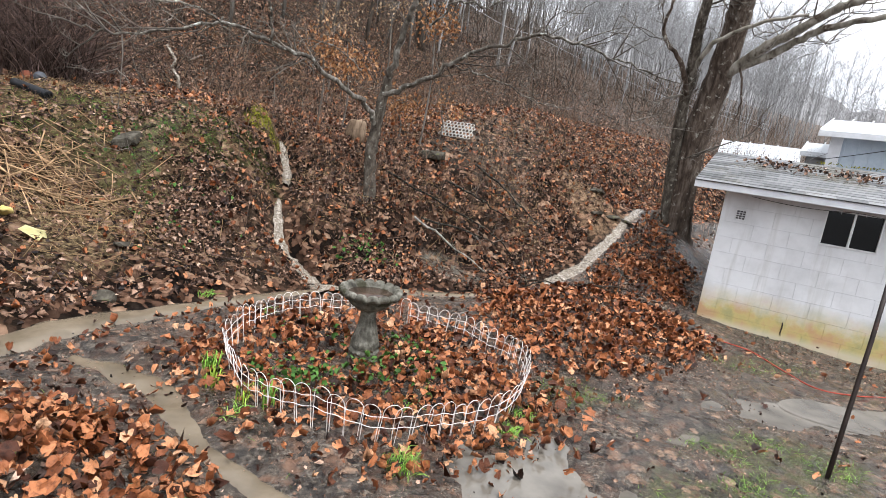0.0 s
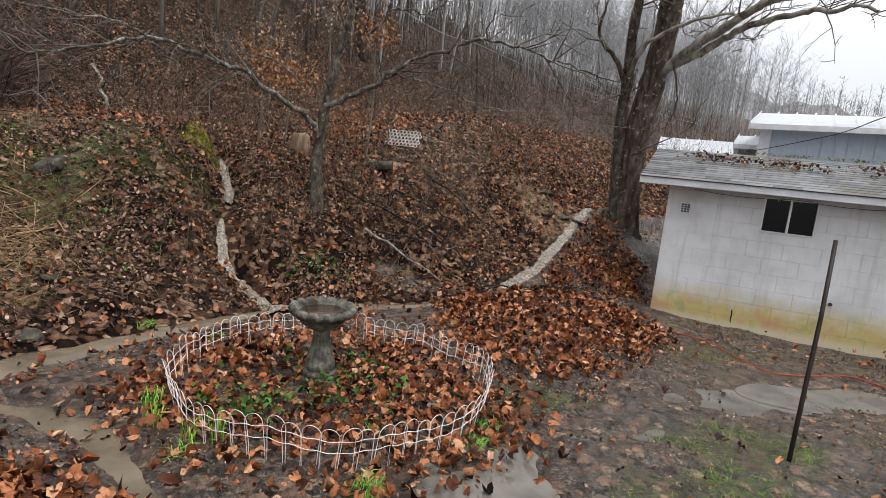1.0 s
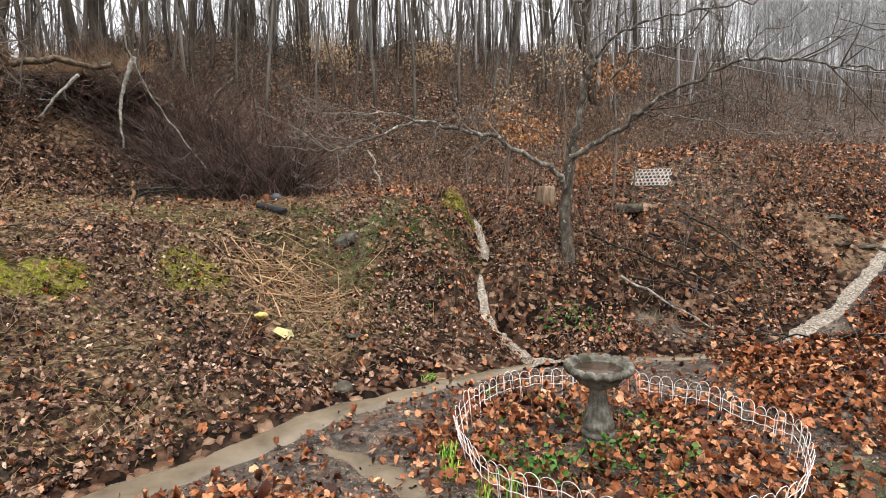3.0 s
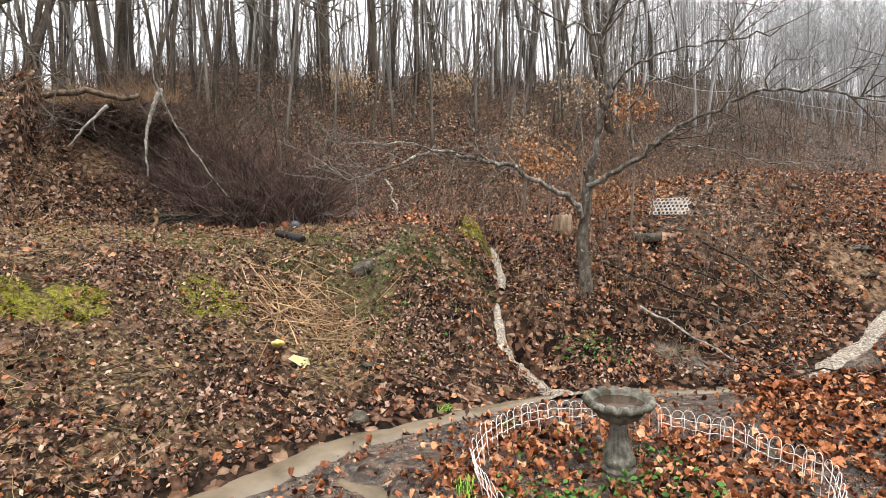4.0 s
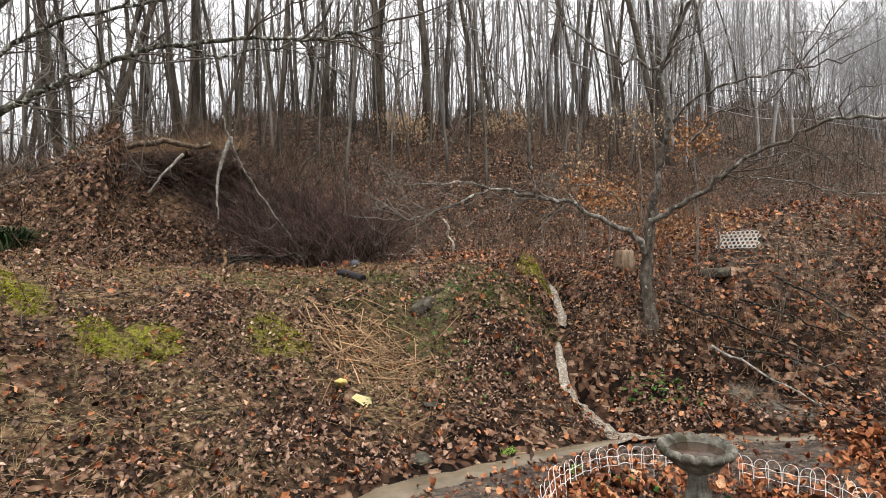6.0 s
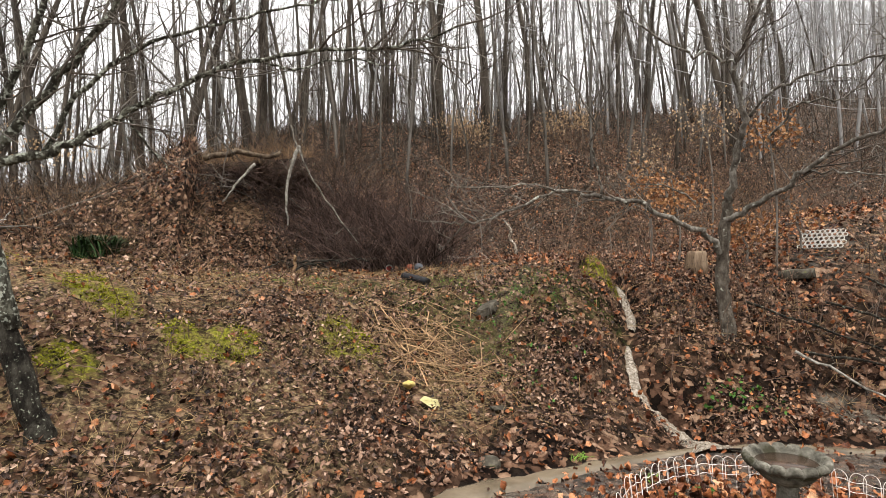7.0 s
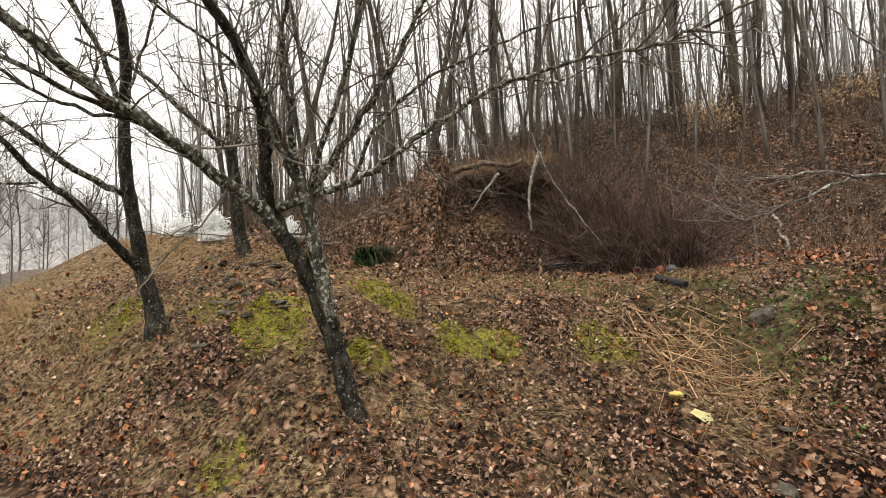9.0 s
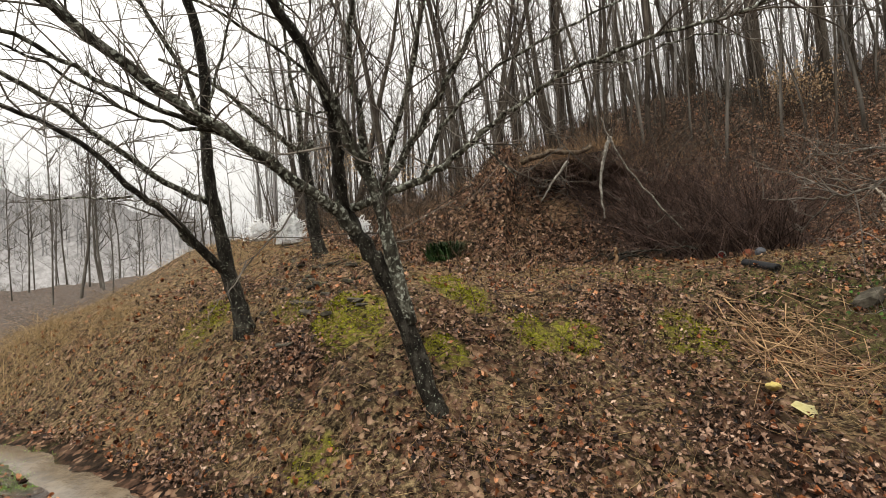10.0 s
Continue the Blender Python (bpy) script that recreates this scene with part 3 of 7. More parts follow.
limb(small, [(-0.8, 7.85, 2.58), (-1.14, 7.61, 2.79), (-1.46, 7.37, 2.88), (-1.75, 7.09, 3.1)], 0.013, 0.004, BARK_LIMB)
finish(small)

leaning = Tree("leaning_tree", "bare wet tree with lichen-spotted forked leaning stems on the slope", BARK_DARK, 4)
limb(leaning, [(-4.81, 2.17, 0.59), (-4.92, 2.11, 0.86), (-5.09, 1.99, 1.5), (-5.19, 1.83, 1.98), (-5.25, 1.66, 2.32), (-5.28, 1.53, 2.56)], 0.098, 0.072)
limb(leaning, [(-5.28, 1.53, 2.53), (-5.16, 1.48, 2.9), (-5, 1.41, 3.32), (-4.82, 1.18, 3.8), (-4.68, 0.89, 4.11), (-4.52, 0.69, 4.35)], 0.07, 0.04)
limb(leaning, [(-5.25, 1.66, 2.32), (-5.19, 1.38, 2.58), (-5.13, 1.02, 2.82), (-5.03, 0.54, 3.14), (-4.9, 0.13, 3.33), (-4.66, -0.43, 3.7), (-4.38, -0.85, 3.92), (-4.11, -1.17, 4.05)], 0.065, 0.03)
limb(leaning, [(-5.06, 2.03, 1.44), (-5.1, 1.93, 2.07), (-5.07, 1.83, 2.55), (-5.03, 1.67, 2.93), (-4.98, 1.48, 3.27), (-4.9, 1.37, 3.54)], 0.085, 0.04, BARK_LICHEN)
limb(leaning, [(-5.14, 1.87, 2.56), (-4.87, 2.07, 3.06), (-4.57, 2.25, 3.45), (-4.18, 2.4, 3.92), (-3.87, 2.45, 4.23)], 0.045, 0.02, BARK_LICHEN)
limb(leaning, [(-5.13, 1.86, 2.64), (-4.92, 1.94, 3.17), (-4.58, 2.04, 3.79), (-4.24, 2.02, 4.32)], 0.035, 0.018, BARK_LICHEN)
limb(leaning, [(-5.25, 1.61, 2.56), (-5.02, 1.86, 2.65), (-4.76, 2.13, 2.76), (-4.5, 2.33, 2.89), (-4.18, 2.54, 3.12), (-3.85, 2.72, 3.28), (-3.42, 2.96, 3.45), (-2.88, 3.25, 3.49), (-2.37, 3.45, 3.49), (-1.89, 3.54, 3.55)], 0.045, 0.008, BARK_LICHEN)
limb(leaning, [(-3.48, 3.02, 3.48), (-3.17, 3.19, 3.41), (-2.79, 3.33, 3.44), (-2.45, 3.46, 3.35)], 0.012, 0.005)
limb(leaning, [(-4.84, 2.18, 2.77), (-4.57, 2.29, 3.2), (-4.17, 2.52, 3.55), (-3.73, 2.8, 3.73), (-3.26, 3.05, 3.83), (-2.8, 3.25, 3.88)], 0.022, 0.007)
limb(leaning, [(-5.14, 1.76, 2.85), (-4.96, 1.64, 3.37), (-4.74, 1.49, 3.84), (-4.41, 1.45, 4.31)], 0.035, 0.02, BARK_LICHEN)
limb(leaning, [(-5.2, 0.95, 2.88), (-5.08, 0.37, 3.21), (-4.92, -0.17, 3.36), (-4.68, -0.71, 3.58), (-4.38, -1.26, 3.68)], 0.03, 0.012)
limb(leaning, [(-5.11, 0.56, 3.16), (-5.06, 0.14, 3.2), (-4.94, -0.29, 3.3), (-4.74, -0.76, 3.53), (-4.51, -1.22, 3.64)], 0.02, 0.008)
limb(leaning, [(-5.04, 1.81, 2.68), (-4.94, 1.59, 3.11), (-4.82, 1.17, 3.65), (-4.73, 0.6, 3.95), (-4.62, 0.1, 4.1)], 0.025, 0.008)
limb(leaning, [(-4.33, 2.53, 3.05), (-4.23, 2.64, 2.85), (-4.13, 2.75, 2.64)], 0.014, 0.006)
limb(leaning, [(-4.96, 1.35, 3.38), (-4.96, 1.01, 3.36), (-4.89, 0.76, 3.45), (-4.74, 0.51, 3.71)], 0.012, 0.005)
finish(leaning)

left_tree = Tree("orchard_tree", "bare dark tree with spreading limbs and a broken stub", BARK_DARK, 5)
limb(left_tree, [(-7.9, 1.02, 1.33), (-7.97, 0.98, 1.62), (-8.01, 0.88, 2.07), (-7.99, 0.82, 2.49), (-7.93, 0.71, 3.07), (-7.8, 0.66, 3.77), (-7.59, 0.66, 4.45), (-7.34, 0.56, 5.1), (-7.12, 0.36, 5.59)], 0.12, 0.05)
limb(left_tree, [(-8.0, 0.87, 2.09), (-7.91, 0.59, 2.35), (-7.78, 0.28, 2.74), (-7.62, -0.12, 3.07), (-7.37, -0.7, 3.62), (-7.06, -1.46, 3.94)], 0.07, 0.02)
limb(left_tree, [(-7.93, 0.49, 2.43), (-7.93, 0.34, 2.61), (-7.91, 0.28, 2.8)], 0.05, 0.035)
limb(left_tree, [(-7.94, 0.69, 3.03), (-7.84, 0.37, 3.13), (-7.67, -0.18, 3.49), (-7.39, -0.84, 3.99), (-7.06, -1.5, 4.31), (-6.81, -1.92, 4.38)], 0.05, 0.018)
limb(left_tree, [(-7.69, -0.18, 3.04), (-7.53, -0.64, 3.0), (-7.34, -1.14, 2.97)], 0.016, 0.008)
limb(left_tree, [(-7.81, 0.66, 3.7), (-7.52, 0.46, 4.42), (-7.23, 0.13, 4.94), (-6.95, -0.18, 5.31)], 0.04, 0.02)
limb(left_tree, [(-7.7, 0.67, 4.11), (-7.35, 0.83, 4.74), (-6.95, 0.96, 5.33)], 0.025, 0.012)
finish(left_tree)

middle = Tree("orchard_tree", "bare dark tree with a sawn stub beside white wire heaps", BARK_DARK, 6)
limb(middle, [(-9.59, 2.63, 2.23), (-9.58, 2.5, 2.84), (-9.52, 2.46, 3.39), (-9.41, 2.35, 4.07)], 0.13, 0.09)
limb(middle, [(-9.42, 2.35, 4.03), (-9.28, 1.98, 4.27), (-9.12, 1.51, 4.57), (-8.91, 0.97, 4.92), (-8.73, 0.21, 5.17)], 0.06, 0.02)
limb(middle, [(-9.42, 2.35, 4.03), (-9.32, 2.5, 4.25)], 0.06, 0.05)
limb(middle, [(-9.41, 2.35, 4.07), (-9.18, 2.25, 4.62), (-8.88, 2.06, 5.35), (-8.42, 1.91, 6.17)], 0.05, 0.02)
finish(middle)

big = Tree("sycamore_tree", "large leaning two-stemmed tree with flaking bark beside the shed", BARK, 7)
limb(big, [(4.99, 10.16, 0.75), (4.96, 10.13, 1.06), (4.9, 10.1, 1.71), (4.88, 10.0, 2.54), (4.92, 9.77, 3.52), (4.89, 9.49, 4.41), (4.82, 9.32, 4.81), (4.73, 9.12, 5.26)], 0.3, 0.17, BARK, 0)
limb(big, [(4.74, 10.13, 1.0), (4.65, 10.08, 1.8), (4.53, 9.97, 2.91), (4.46, 9.78, 3.66), (4.35, 9.59, 4.27), (4.29, 9.37, 4.75), (4.23, 9.14, 5.2)], 0.12, 0.07, BARK_SMALL, 5, 0.8)
limb(big, [(4.98, 9.6, 3.7), (5.2, 9.14, 4.06), (5.37, 8.86, 4.22), (5.54, 8.55, 4.41), (5.71, 8.24, 4.57), (5.9, 7.93, 4.65)], 0.09, 0.05, BARK_FLAKED, 4)
limb(big, [(4.98, 9.55, 3.72), (5.41, 8.99, 4.07), (5.65, 8.61, 4.29), (5.87, 8.27, 4.37), (6.16, 7.86, 4.42), (6.33, 7.55, 4.38), (6.39, 7.3, 4.41), (6.52, 7.05, 4.26)], 0.07, 0.02, BARK_FLAKED, 6)
limb(big, [(4.46, 9.74, 3.7), (4.52, 9.44, 4.06), (4.71, 9.13, 4.23), (4.99, 8.77, 4.39), (5.36, 8.36, 4.43)], 0.05, 0.02, BARK_FLAKED, 4)
limb(big, [(4.47, 9.8, 3.3), (4.21, 9.72, 3.81), (3.87, 9.69, 4.12), (3.76, 9.59, 4.33), (3.78, 9.39, 4.69)], 0.05, 0.02, BARK, 4)
limb(big, [(5.05, 9.39, 3.89), (5.18, 9.34, 3.27), (5.09, 9.33, 2.84), (4.85, 9.35, 2.66)], 0.02, 0.008, BARK, 4)
finish(big)


# ---- the woods ----
def forest_tree(name, seed, height, radius, lean, bark):
    """A tall bare forest tree on the spot of its own origin."""
    rng = random.Random(seed)
    thing = empty(name, Matrix.Identity(4), "tall slender bare forest tree on the hillside", "tree", "bare trees of the wooded hill")
    n = 9
    line, p = [], Vector((0, 0, -0.6))
    way = Vector((rng.gauss(0, lean), rng.gauss(0, lean), 1)).normalized()
    for i in range(n):
        line.append(p)
        way = (way + Vector((rng.gauss(0, 0.055), rng.gauss(0, 0.055), 0.04))).normalized()
        p = p + way * height / (n - 1)
    g = Geo()
    g.tube(line, [radius * (1.25 if i == 0 else 1 - 0.85 * (i / (n - 1)) ** 1.2) for i in range(n)], 7)
    part("trunk", g, bark, thing)
    c = Geo()
    for i in range(rng.randint(13, 17)):
        k = rng.uniform(0.14, 0.97) * (n - 1.01)
        j = int(k)
        root = line[j].lerp(line[j + 1], k - j)
        a = rng.uniform(0, 6.28)
        way = Vector((math.cos(a), math.sin(a), rng.uniform(0.2, 1.5))).normalized()
        ln = height * rng.uniform(0.08, 0.24)
        pts = [root]
        for s in range(4):
            way = (way + Vector((rng.gauss(0, 0.15), rng.gauss(0, 0.15), 0.12))).normalized()
            pts.append(pts[-1] + way * ln / 4)
        r = min(0.035, radius * rng.uniform(0.15, 0.32))
        c.tube(pts, [r, r * 0.75, r * 0.55, r * 0.4, r * 0.2], 3, False)
        twigs(c, rng, pts, 5, ln * 0.5, r * 0.24, 1, 0.2, 0.0, 2, 1)
    part("crown", c, bark, thing, "bare branches")
    return thing


GIRTH = (0.035, 0.055, 0.15, 0.04, 0.065, 0.19, 0.032, 0.08, 0.045, 0.115, 0.05)
PROTOS = [forest_tree("forest_tree", 20 + i, 10.5 + 1.1 * (i % 5) + 12 * GIRTH[i], GIRTH[i], 0.05, BARK_FOREST if GIRTH[i] > 0.06 or i % 4 == 0 else BARK_THIN) for i in range(11)]


def plant_forest():
    rng = random.Random(11)
    spots = []
    used = set()
    tries = 0
    while len(spots) < 300 and tries < 30000:
        tries += 1
        x, y = rng.uniform(-34, 26), rng.uniform(-14, 42)
        s, u = (float(v[0]) for v in along(TOE, np.array([x]), np.array([y])))
        valley = x < -18 and -8 < s < 6 and rng.random() < 0.06
        if not valley and (s < 10.5 or (x > -0.5 and s < 21 + 0.4 * x) or (x < -9 and s < 10.5) or y < 5.5):
            continue
        gap = rng.uniform(0.25, 1.3) + 0.02 * max(s, 0)
        if any((x - a) ** 2 + (y - b) ** 2 < gap * gap for a, b in spots):
            continue
        if math.degrees(math.atan2(y, x)) < 57:
            continue
        if rng.random() > 1.3 * math.exp(-max(s, 8) / 26) * (0.4 if x > 1 else 1.0):
            continue
        spots.append((x, y))
    for i, (x, y) in enumerate(spots):
        p = i % len(PROTOS)
        while GIRTH[p] > 0.1 and math.hypot(x, y) < 20.5:
            p = (p + 4) % len(PROTOS)
        m = pose(x, y, ground_at(x, y), rng.gauss(0, 3.2), rng.gauss(0, 3.2), rng.uniform(0, 360))
        if p not in used:
            used.add(p)
            PROTOS[p].matrix_world = m
        else:
            copy_thing(PROTOS[p], m)


plant_forest()


def woods(name, count, reach, a0, a1, heights, radii, material, label, seed, limbs, twig=0.012):
    """Woods behind the nearer trees, too many to count: one mesh of trunks and bare limbs."""
    rng = random.Random(seed)
    g = Geo()
    made = 0
    while made < count:
        a, r = rng.uniform(a0, a1), rng.uniform(*reach)
        x, y = r * math.cos(a), r * math.sin(a)
        s = float(along(TOE, np.array([x]), np.array([y]))[0][0])
        if x > -18 and s < 12:
            continue
        made += 1
        p = Vector((x, y, ground_at(x, y) - 0.5))
        h, w = rng.uniform(*heights), rng.uniform(*radii)
        lean = Vector((rng.gauss(0, 0.035), rng.gauss(0, 0.035), 1))
        bow = Vector((rng.gauss(0, 0.22), rng.gauss(0, 0.22), 0))
        at = lambda t: p + lean * h * t + bow * (4 * t * (1 - t))
        g.tube([at(0), at(0.3), at(0.65), at(1)], [w, w * 0.8, w * 0.5, w * 0.15], 4, False)
        for k in range(limbs):
            q = at(rng.uniform(0.3, 0.97))
            d = Vector((rng.gauss(0, 1), rng.gauss(0, 1), rng.uniform(0.7, 1.9))).normalized() * rng.uniform(0.8, 2.8)
            b = Vector((rng.gauss(0, 0.3), rng.gauss(0, 0.3), 0.3))
            v = max(twig, w * rng.uniform(0.2, 0.45))
            g.tube([q, q + d * 0.5, q + d + b], [v, v * 0.6, v * 0.2], 3, False)
            for j in range(3):
                o = q + d * rng.uniform(0.4, 1.0)
                e = Vector((rng.gauss(0, 1), rng.gauss(0, 1), rng.uniform(0.2, 1.6))).normalized() * rng.uniform(0.4, 1.1)
                g.tube([o, o + e], [v * 0.5, v * 0.2], 3, False)
    return tagged(new(name, g.mesh(name, material)), label, "woods", kind="stuff")


# pale bark colour carries the haze on these farther trees
woods("back_woods", 500, (22, 60), 1.4, 2.96, (9, 15), (0.02, 0.075), BARK_HAZE, "grey bare trees farther up the misty hill", 14, 13)
woods("misty_woods", 480, (34, 80), 0.98, 1.62, (6, 11), (0.014, 0.04), BARK_FAR_HAZE, "thin grey bare trees on the misty hillside", 15, 15)

woods("east_woods", 170, (30, 62), 0.9, 1.36, (5, 9), (0.014, 0.04), BARK_FAR_HAZE, "twiggy woods up the hillside behind the shed, coloured haze grey", 17, 18, 0.014)


# ---- the hills across the valley, haze put into their pale colour ----
def skyline(a):
    """Height of the far ridge, as the tangent of its angle, for a direction in degrees."""
    k = np.interp(a, [-20, 20, 40, 50, 56, 60, 66, 80, 95, 150, 168, 176, 186, 200, 215], [5, 6.5, 8, 8.8, 10, 11.2, 13.2, 13.5, 6, 3, 4, 8, 10, 9, 6])
    return np.tan(np.radians(k + 0.35 * np.sin(a * 0.9) + 0.2 * np.sin(a * 2.3)))


def distant_hill():
    a = np.arange(-20, 215, 0.5)
    t = np.linspace(0, 1, 9)
    A, K = np.meshgrid(a, t)
    R = 115 + 45 * K
    Z = -6 + (skyline(A) * 160 + 6) * K ** 0.9
    X, Y = R * np.cos(np.radians(A)), R * np.sin(np.radians(A))
    w = len(a)
    idx = np.arange(A.size).reshape(A.shape)
    g = Geo()
    g.add(np.stack([X, Y, Z], -1).reshape(-1, 3), np.stack([idx[:-1, :-1], idx[:-1, 1:], idx[1:, 1:], idx[1:, :-1]], -1).reshape(-1, 4).tolist())
    # the hillside's pale streaky grey imitates haze over woods
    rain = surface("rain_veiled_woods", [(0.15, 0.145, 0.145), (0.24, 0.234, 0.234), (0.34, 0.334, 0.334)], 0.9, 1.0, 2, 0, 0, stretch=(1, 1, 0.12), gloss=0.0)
    tagged(new("distant_hill", g.mesh("distant_hill", rain)), "wooded hills across the valley, coloured pale to stand in for haze", "hill", kind="structure")
    rng = random.Random(13)
    t = Geo()
    for _ in range(1500):
        d = rng.choice((rng.uniform(36, 72), rng.uniform(165, 205), rng.uniform(20, 205)))
        k = rng.uniform(0.25, 1.0) ** 0.6
        r = 115 + 45 * k
        p = Vector((r * math.cos(math.radians(d)), r * math.sin(math.radians(d)), -6.5 + (float(skyline(d)) * 160 + 6) * k ** 0.9))
        h, v = rng.uniform(4, 9), rng.uniform(0.05, 0.12)
        q = p + Vector((rng.gauss(0, 0.3), rng.gauss(0, 0.3), h))
        t.tube([p, q], [v, v * 0.3], 3, False)
        for j in range(9):
            o = p.lerp(q, rng.uniform(0.3, 0.95))
            e = Vector((rng.gauss(0, 1), rng.gauss(0, 1), rng.uniform(0.3, 1.6))).normalized() * rng.uniform(0.8, 2.4)
            t.tube([o, o + e], [v * 0.5, v * 0.15], 3, False)
    tagged(new("far_woods", t.mesh("far_woods", BARK_FAR_HAZE)), "hazy grey distant bare woods", "woods", kind="stuff")


distant_hill()
woods("valley_woods", 85, (30, 80), 2.85, 3.65, (8, 13), (0.035, 0.09), BARK_THIN, "hazy bare trees down the valley", 16, 22, 0.024)

# ---- water ----
def ribbon(name, line, widths, lift, material, label, rng, rough=0.002, kind="structure", category="water"):
    """A sheet of running water along a line, its edges uneven, lying in its bed."""
    pts = [Vector((*q, 0)) for q in line]
    pts = smooth_line(pts, 8)
    n = len(pts)
    verts, faces = [], []
    cols = 7
    for i, p in enumerate(pts):
        a, b = pts[max(0, i - 1)], pts[min(n - 1, i + 1)]
        d = (b - a).normalized()
        side = Vector((-d.y, d.x, 0))
        w = np.interp(i / (n - 1), np.linspace(0, 1, len(widths)), widths)
        bed = min(ground_at(p.x, p.y), ground_at(p.x + side.x * 0.06, p.y + side.y * 0.06), ground_at(p.x - side.x * 0.06, p.y - side.y * 0.06))
        for k in range(cols):
            e = 2 * k / (cols - 1) - 1
            q = p + side * w * e * rng.uniform(0.9, 1.1)
            z = bed + lift - 0.05 * e ** 4 + rng.uniform(-rough, rough)
            verts.append((q.x, q.y, z))
        if i:
            for k in range(cols - 1):
                o = i * cols + k
                faces.append((o - cols, o - cols + 1, o + 1, o))
    g = Geo()
    g.add(verts, faces)
    return tagged(new(name, g.mesh(name, material)), label, category, kind=kind)


rng = random.Random(5)
brook = [tuple(q) for q in TOE[1:14]]
ribbon("brook", brook, [0.5, 0.45, 0.4, 0.34, 0.3, 0.27, 0.25, 0.22, 0.15, 0.06, 0.12, 0.1, 0.17], 0.032, WATER, "shallow muddy brook running along the foot of the bank", rng)
ribbon("cascade", [(1.7, 7.35), (2.15, 7.75), (2.5, 8.2), (2.95, 8.6), (3.4, 9.1), (3.75, 9.6), (4.15, 10.05), (4.3, 10.3)], [0.16, 0.2, 0.18, 0.15, 0.12, 0.12, 0.11, 0.08], 0.03, FOAM, "white rushing cascade beside the roots of a tree", rng, 0.012)
ribbon("spring_run", [(-2.16, 9.1), (-2.05, 8.85), (-1.95, 8.65), (-1.84, 8.42), (-1.76, 8.22), (-1.71, 8.0)], [0.02, 0.05, 0.085, 0.06, 0.085, 0.05], 0.06, FOAM, "thin rushing run of water in a narrow gully", rng, 0.016)
ribbon("spring_run", [(-1.7, 7.72), (-1.62, 7.4), (-1.53, 7.17), (-1.4, 7.08), (-1.24, 7.06), (-1.1, 7.02), (-0.98, 6.95), (-0.84, 6.72), (-0.7, 6.48), (-0.5, 6.15)], [0.03, 0.07, 0.09, 0.12, 0.12, 0.13, 0.11, 0.13, 0.18, 0.26], 0.055, FOAM, "muddy run of spring water splashing into the brook", rng, 0.016)
ribbon("runnel", [tuple(q) for q in RUNNEL], [0.05, 0.15, 0.23, 0.17, 0.1, 0.11, 0.14, 0.17, 0.2], 0.02, WATER, "tan muddy rain water running across the yard", rng)
for level, (px, py, rx, ry, d) in enumerate(PUDDLES):
    bm = bmesh.new()
    bmesh.ops.create_circle(bm, cap_ends=True, segments=40, radius=1.0, matrix=Matrix.LocRotScale((px, py, -0.034 + 0.004 * level), None, (rx * 1.3, ry * 1.3, 1)))
    me = bpy.data.meshes.new("puddle")
    bm.to_mesh(me)
    bm.free()
    me.materials.append(PUDDLE)
    tagged(new("puddle", me), "shallow brown rain puddle on the muddy yard", "puddle", "puddles on the yard", kind="structure")


# ---- fallen leaves, stems and blades, in great numbers ----
def mass(name, V, F, material, smooth=False):
    """One mesh from a stack of alike pieces: V (count, k, 3), F (faces, 3 or 4) of one piece."""
    count, k = V.shape[:2]
    F = np.asarray(F)
    loops = (F[None] + (np.arange(count) * k)[:, None, None]).reshape(-1)
    me = bpy.data.meshes.new(name)
    me.vertices.add(count * k)
    me.vertices.foreach_set("co", V.reshape(-1).astype(np.float32))
    me.loops.add(len(loops))
    me.loops.foreach_set("vertex_index", loops.astype(np.int32))
    nf = count * len(F)
    me.polygons.add(nf)
    me.polygons.foreach_set("loop_start", (np.arange(nf) * F.shape[1]).astype(np.int32))
    if smooth:
        me.polygons.foreach_set("use_smooth", np.ones(nf, bool))
    me.materials.append(material)
    me.update(calc_edges=True)
    me.validate()
    return me


def stuff(name, me, label, category):
    return tagged(new(name, me), label, category, kind="stuff")


class Grid:
    """Values worked out once on a close square grid, to be read off between its points."""

    def __init__(self, fn, x0, x1, y0, y1, h):
        self.x0, self.y0, self.h = x0, y0, h
        X, Y = np.meshgrid(np.arange(x0, x1 + 2 * h, h), np.arange(y0, y1 + 2 * h, h))
        self.v = fn(X.ravel(), Y.ravel()).reshape(X.shape)

    def at(self, x, y):
        fx, fy = (x - self.x0) / self.h, (y - self.y0) / self.h
        i, j = np.clip(fx.astype(int), 0, self.v.shape[1] - 2), np.clip(fy.astype(int), 0, self.v.shape[0] - 2)
        a, b = np.clip(fx - i, 0, 1), np.clip(fy - j, 0, 1)
        v = self.v
        return (v[j, i] * (1 - a) + v[j, i + 1] * a) * (1 - b) + (v[j + 1, i] * (1 - a) + v[j + 1, i + 1] * a) * b


NEAR = Grid(land, -17.5, 16.5, -4.2, 27.5, 0.07)


def lay(x, y):
    """The height of the ground, quickly, for many places."""
    near = (x > -17.5) & (x < 16.5) & (y > -4.2) & (y < 27.5)
    z = NEAR.at(x, y)
    if not near.all():
        z[~near] = land(x[~near], y[~near])
    return z


def slope(x, y, e=0.06):
    n = np.stack([-(lay(x + e, y) - lay(x - e, y)) / (2 * e), -(lay(x, y + e) - lay(x, y - e)) / (2 * e), np.ones_like(x)], -1)
    return n / np.linalg.norm(n, axis=1)[:, None]


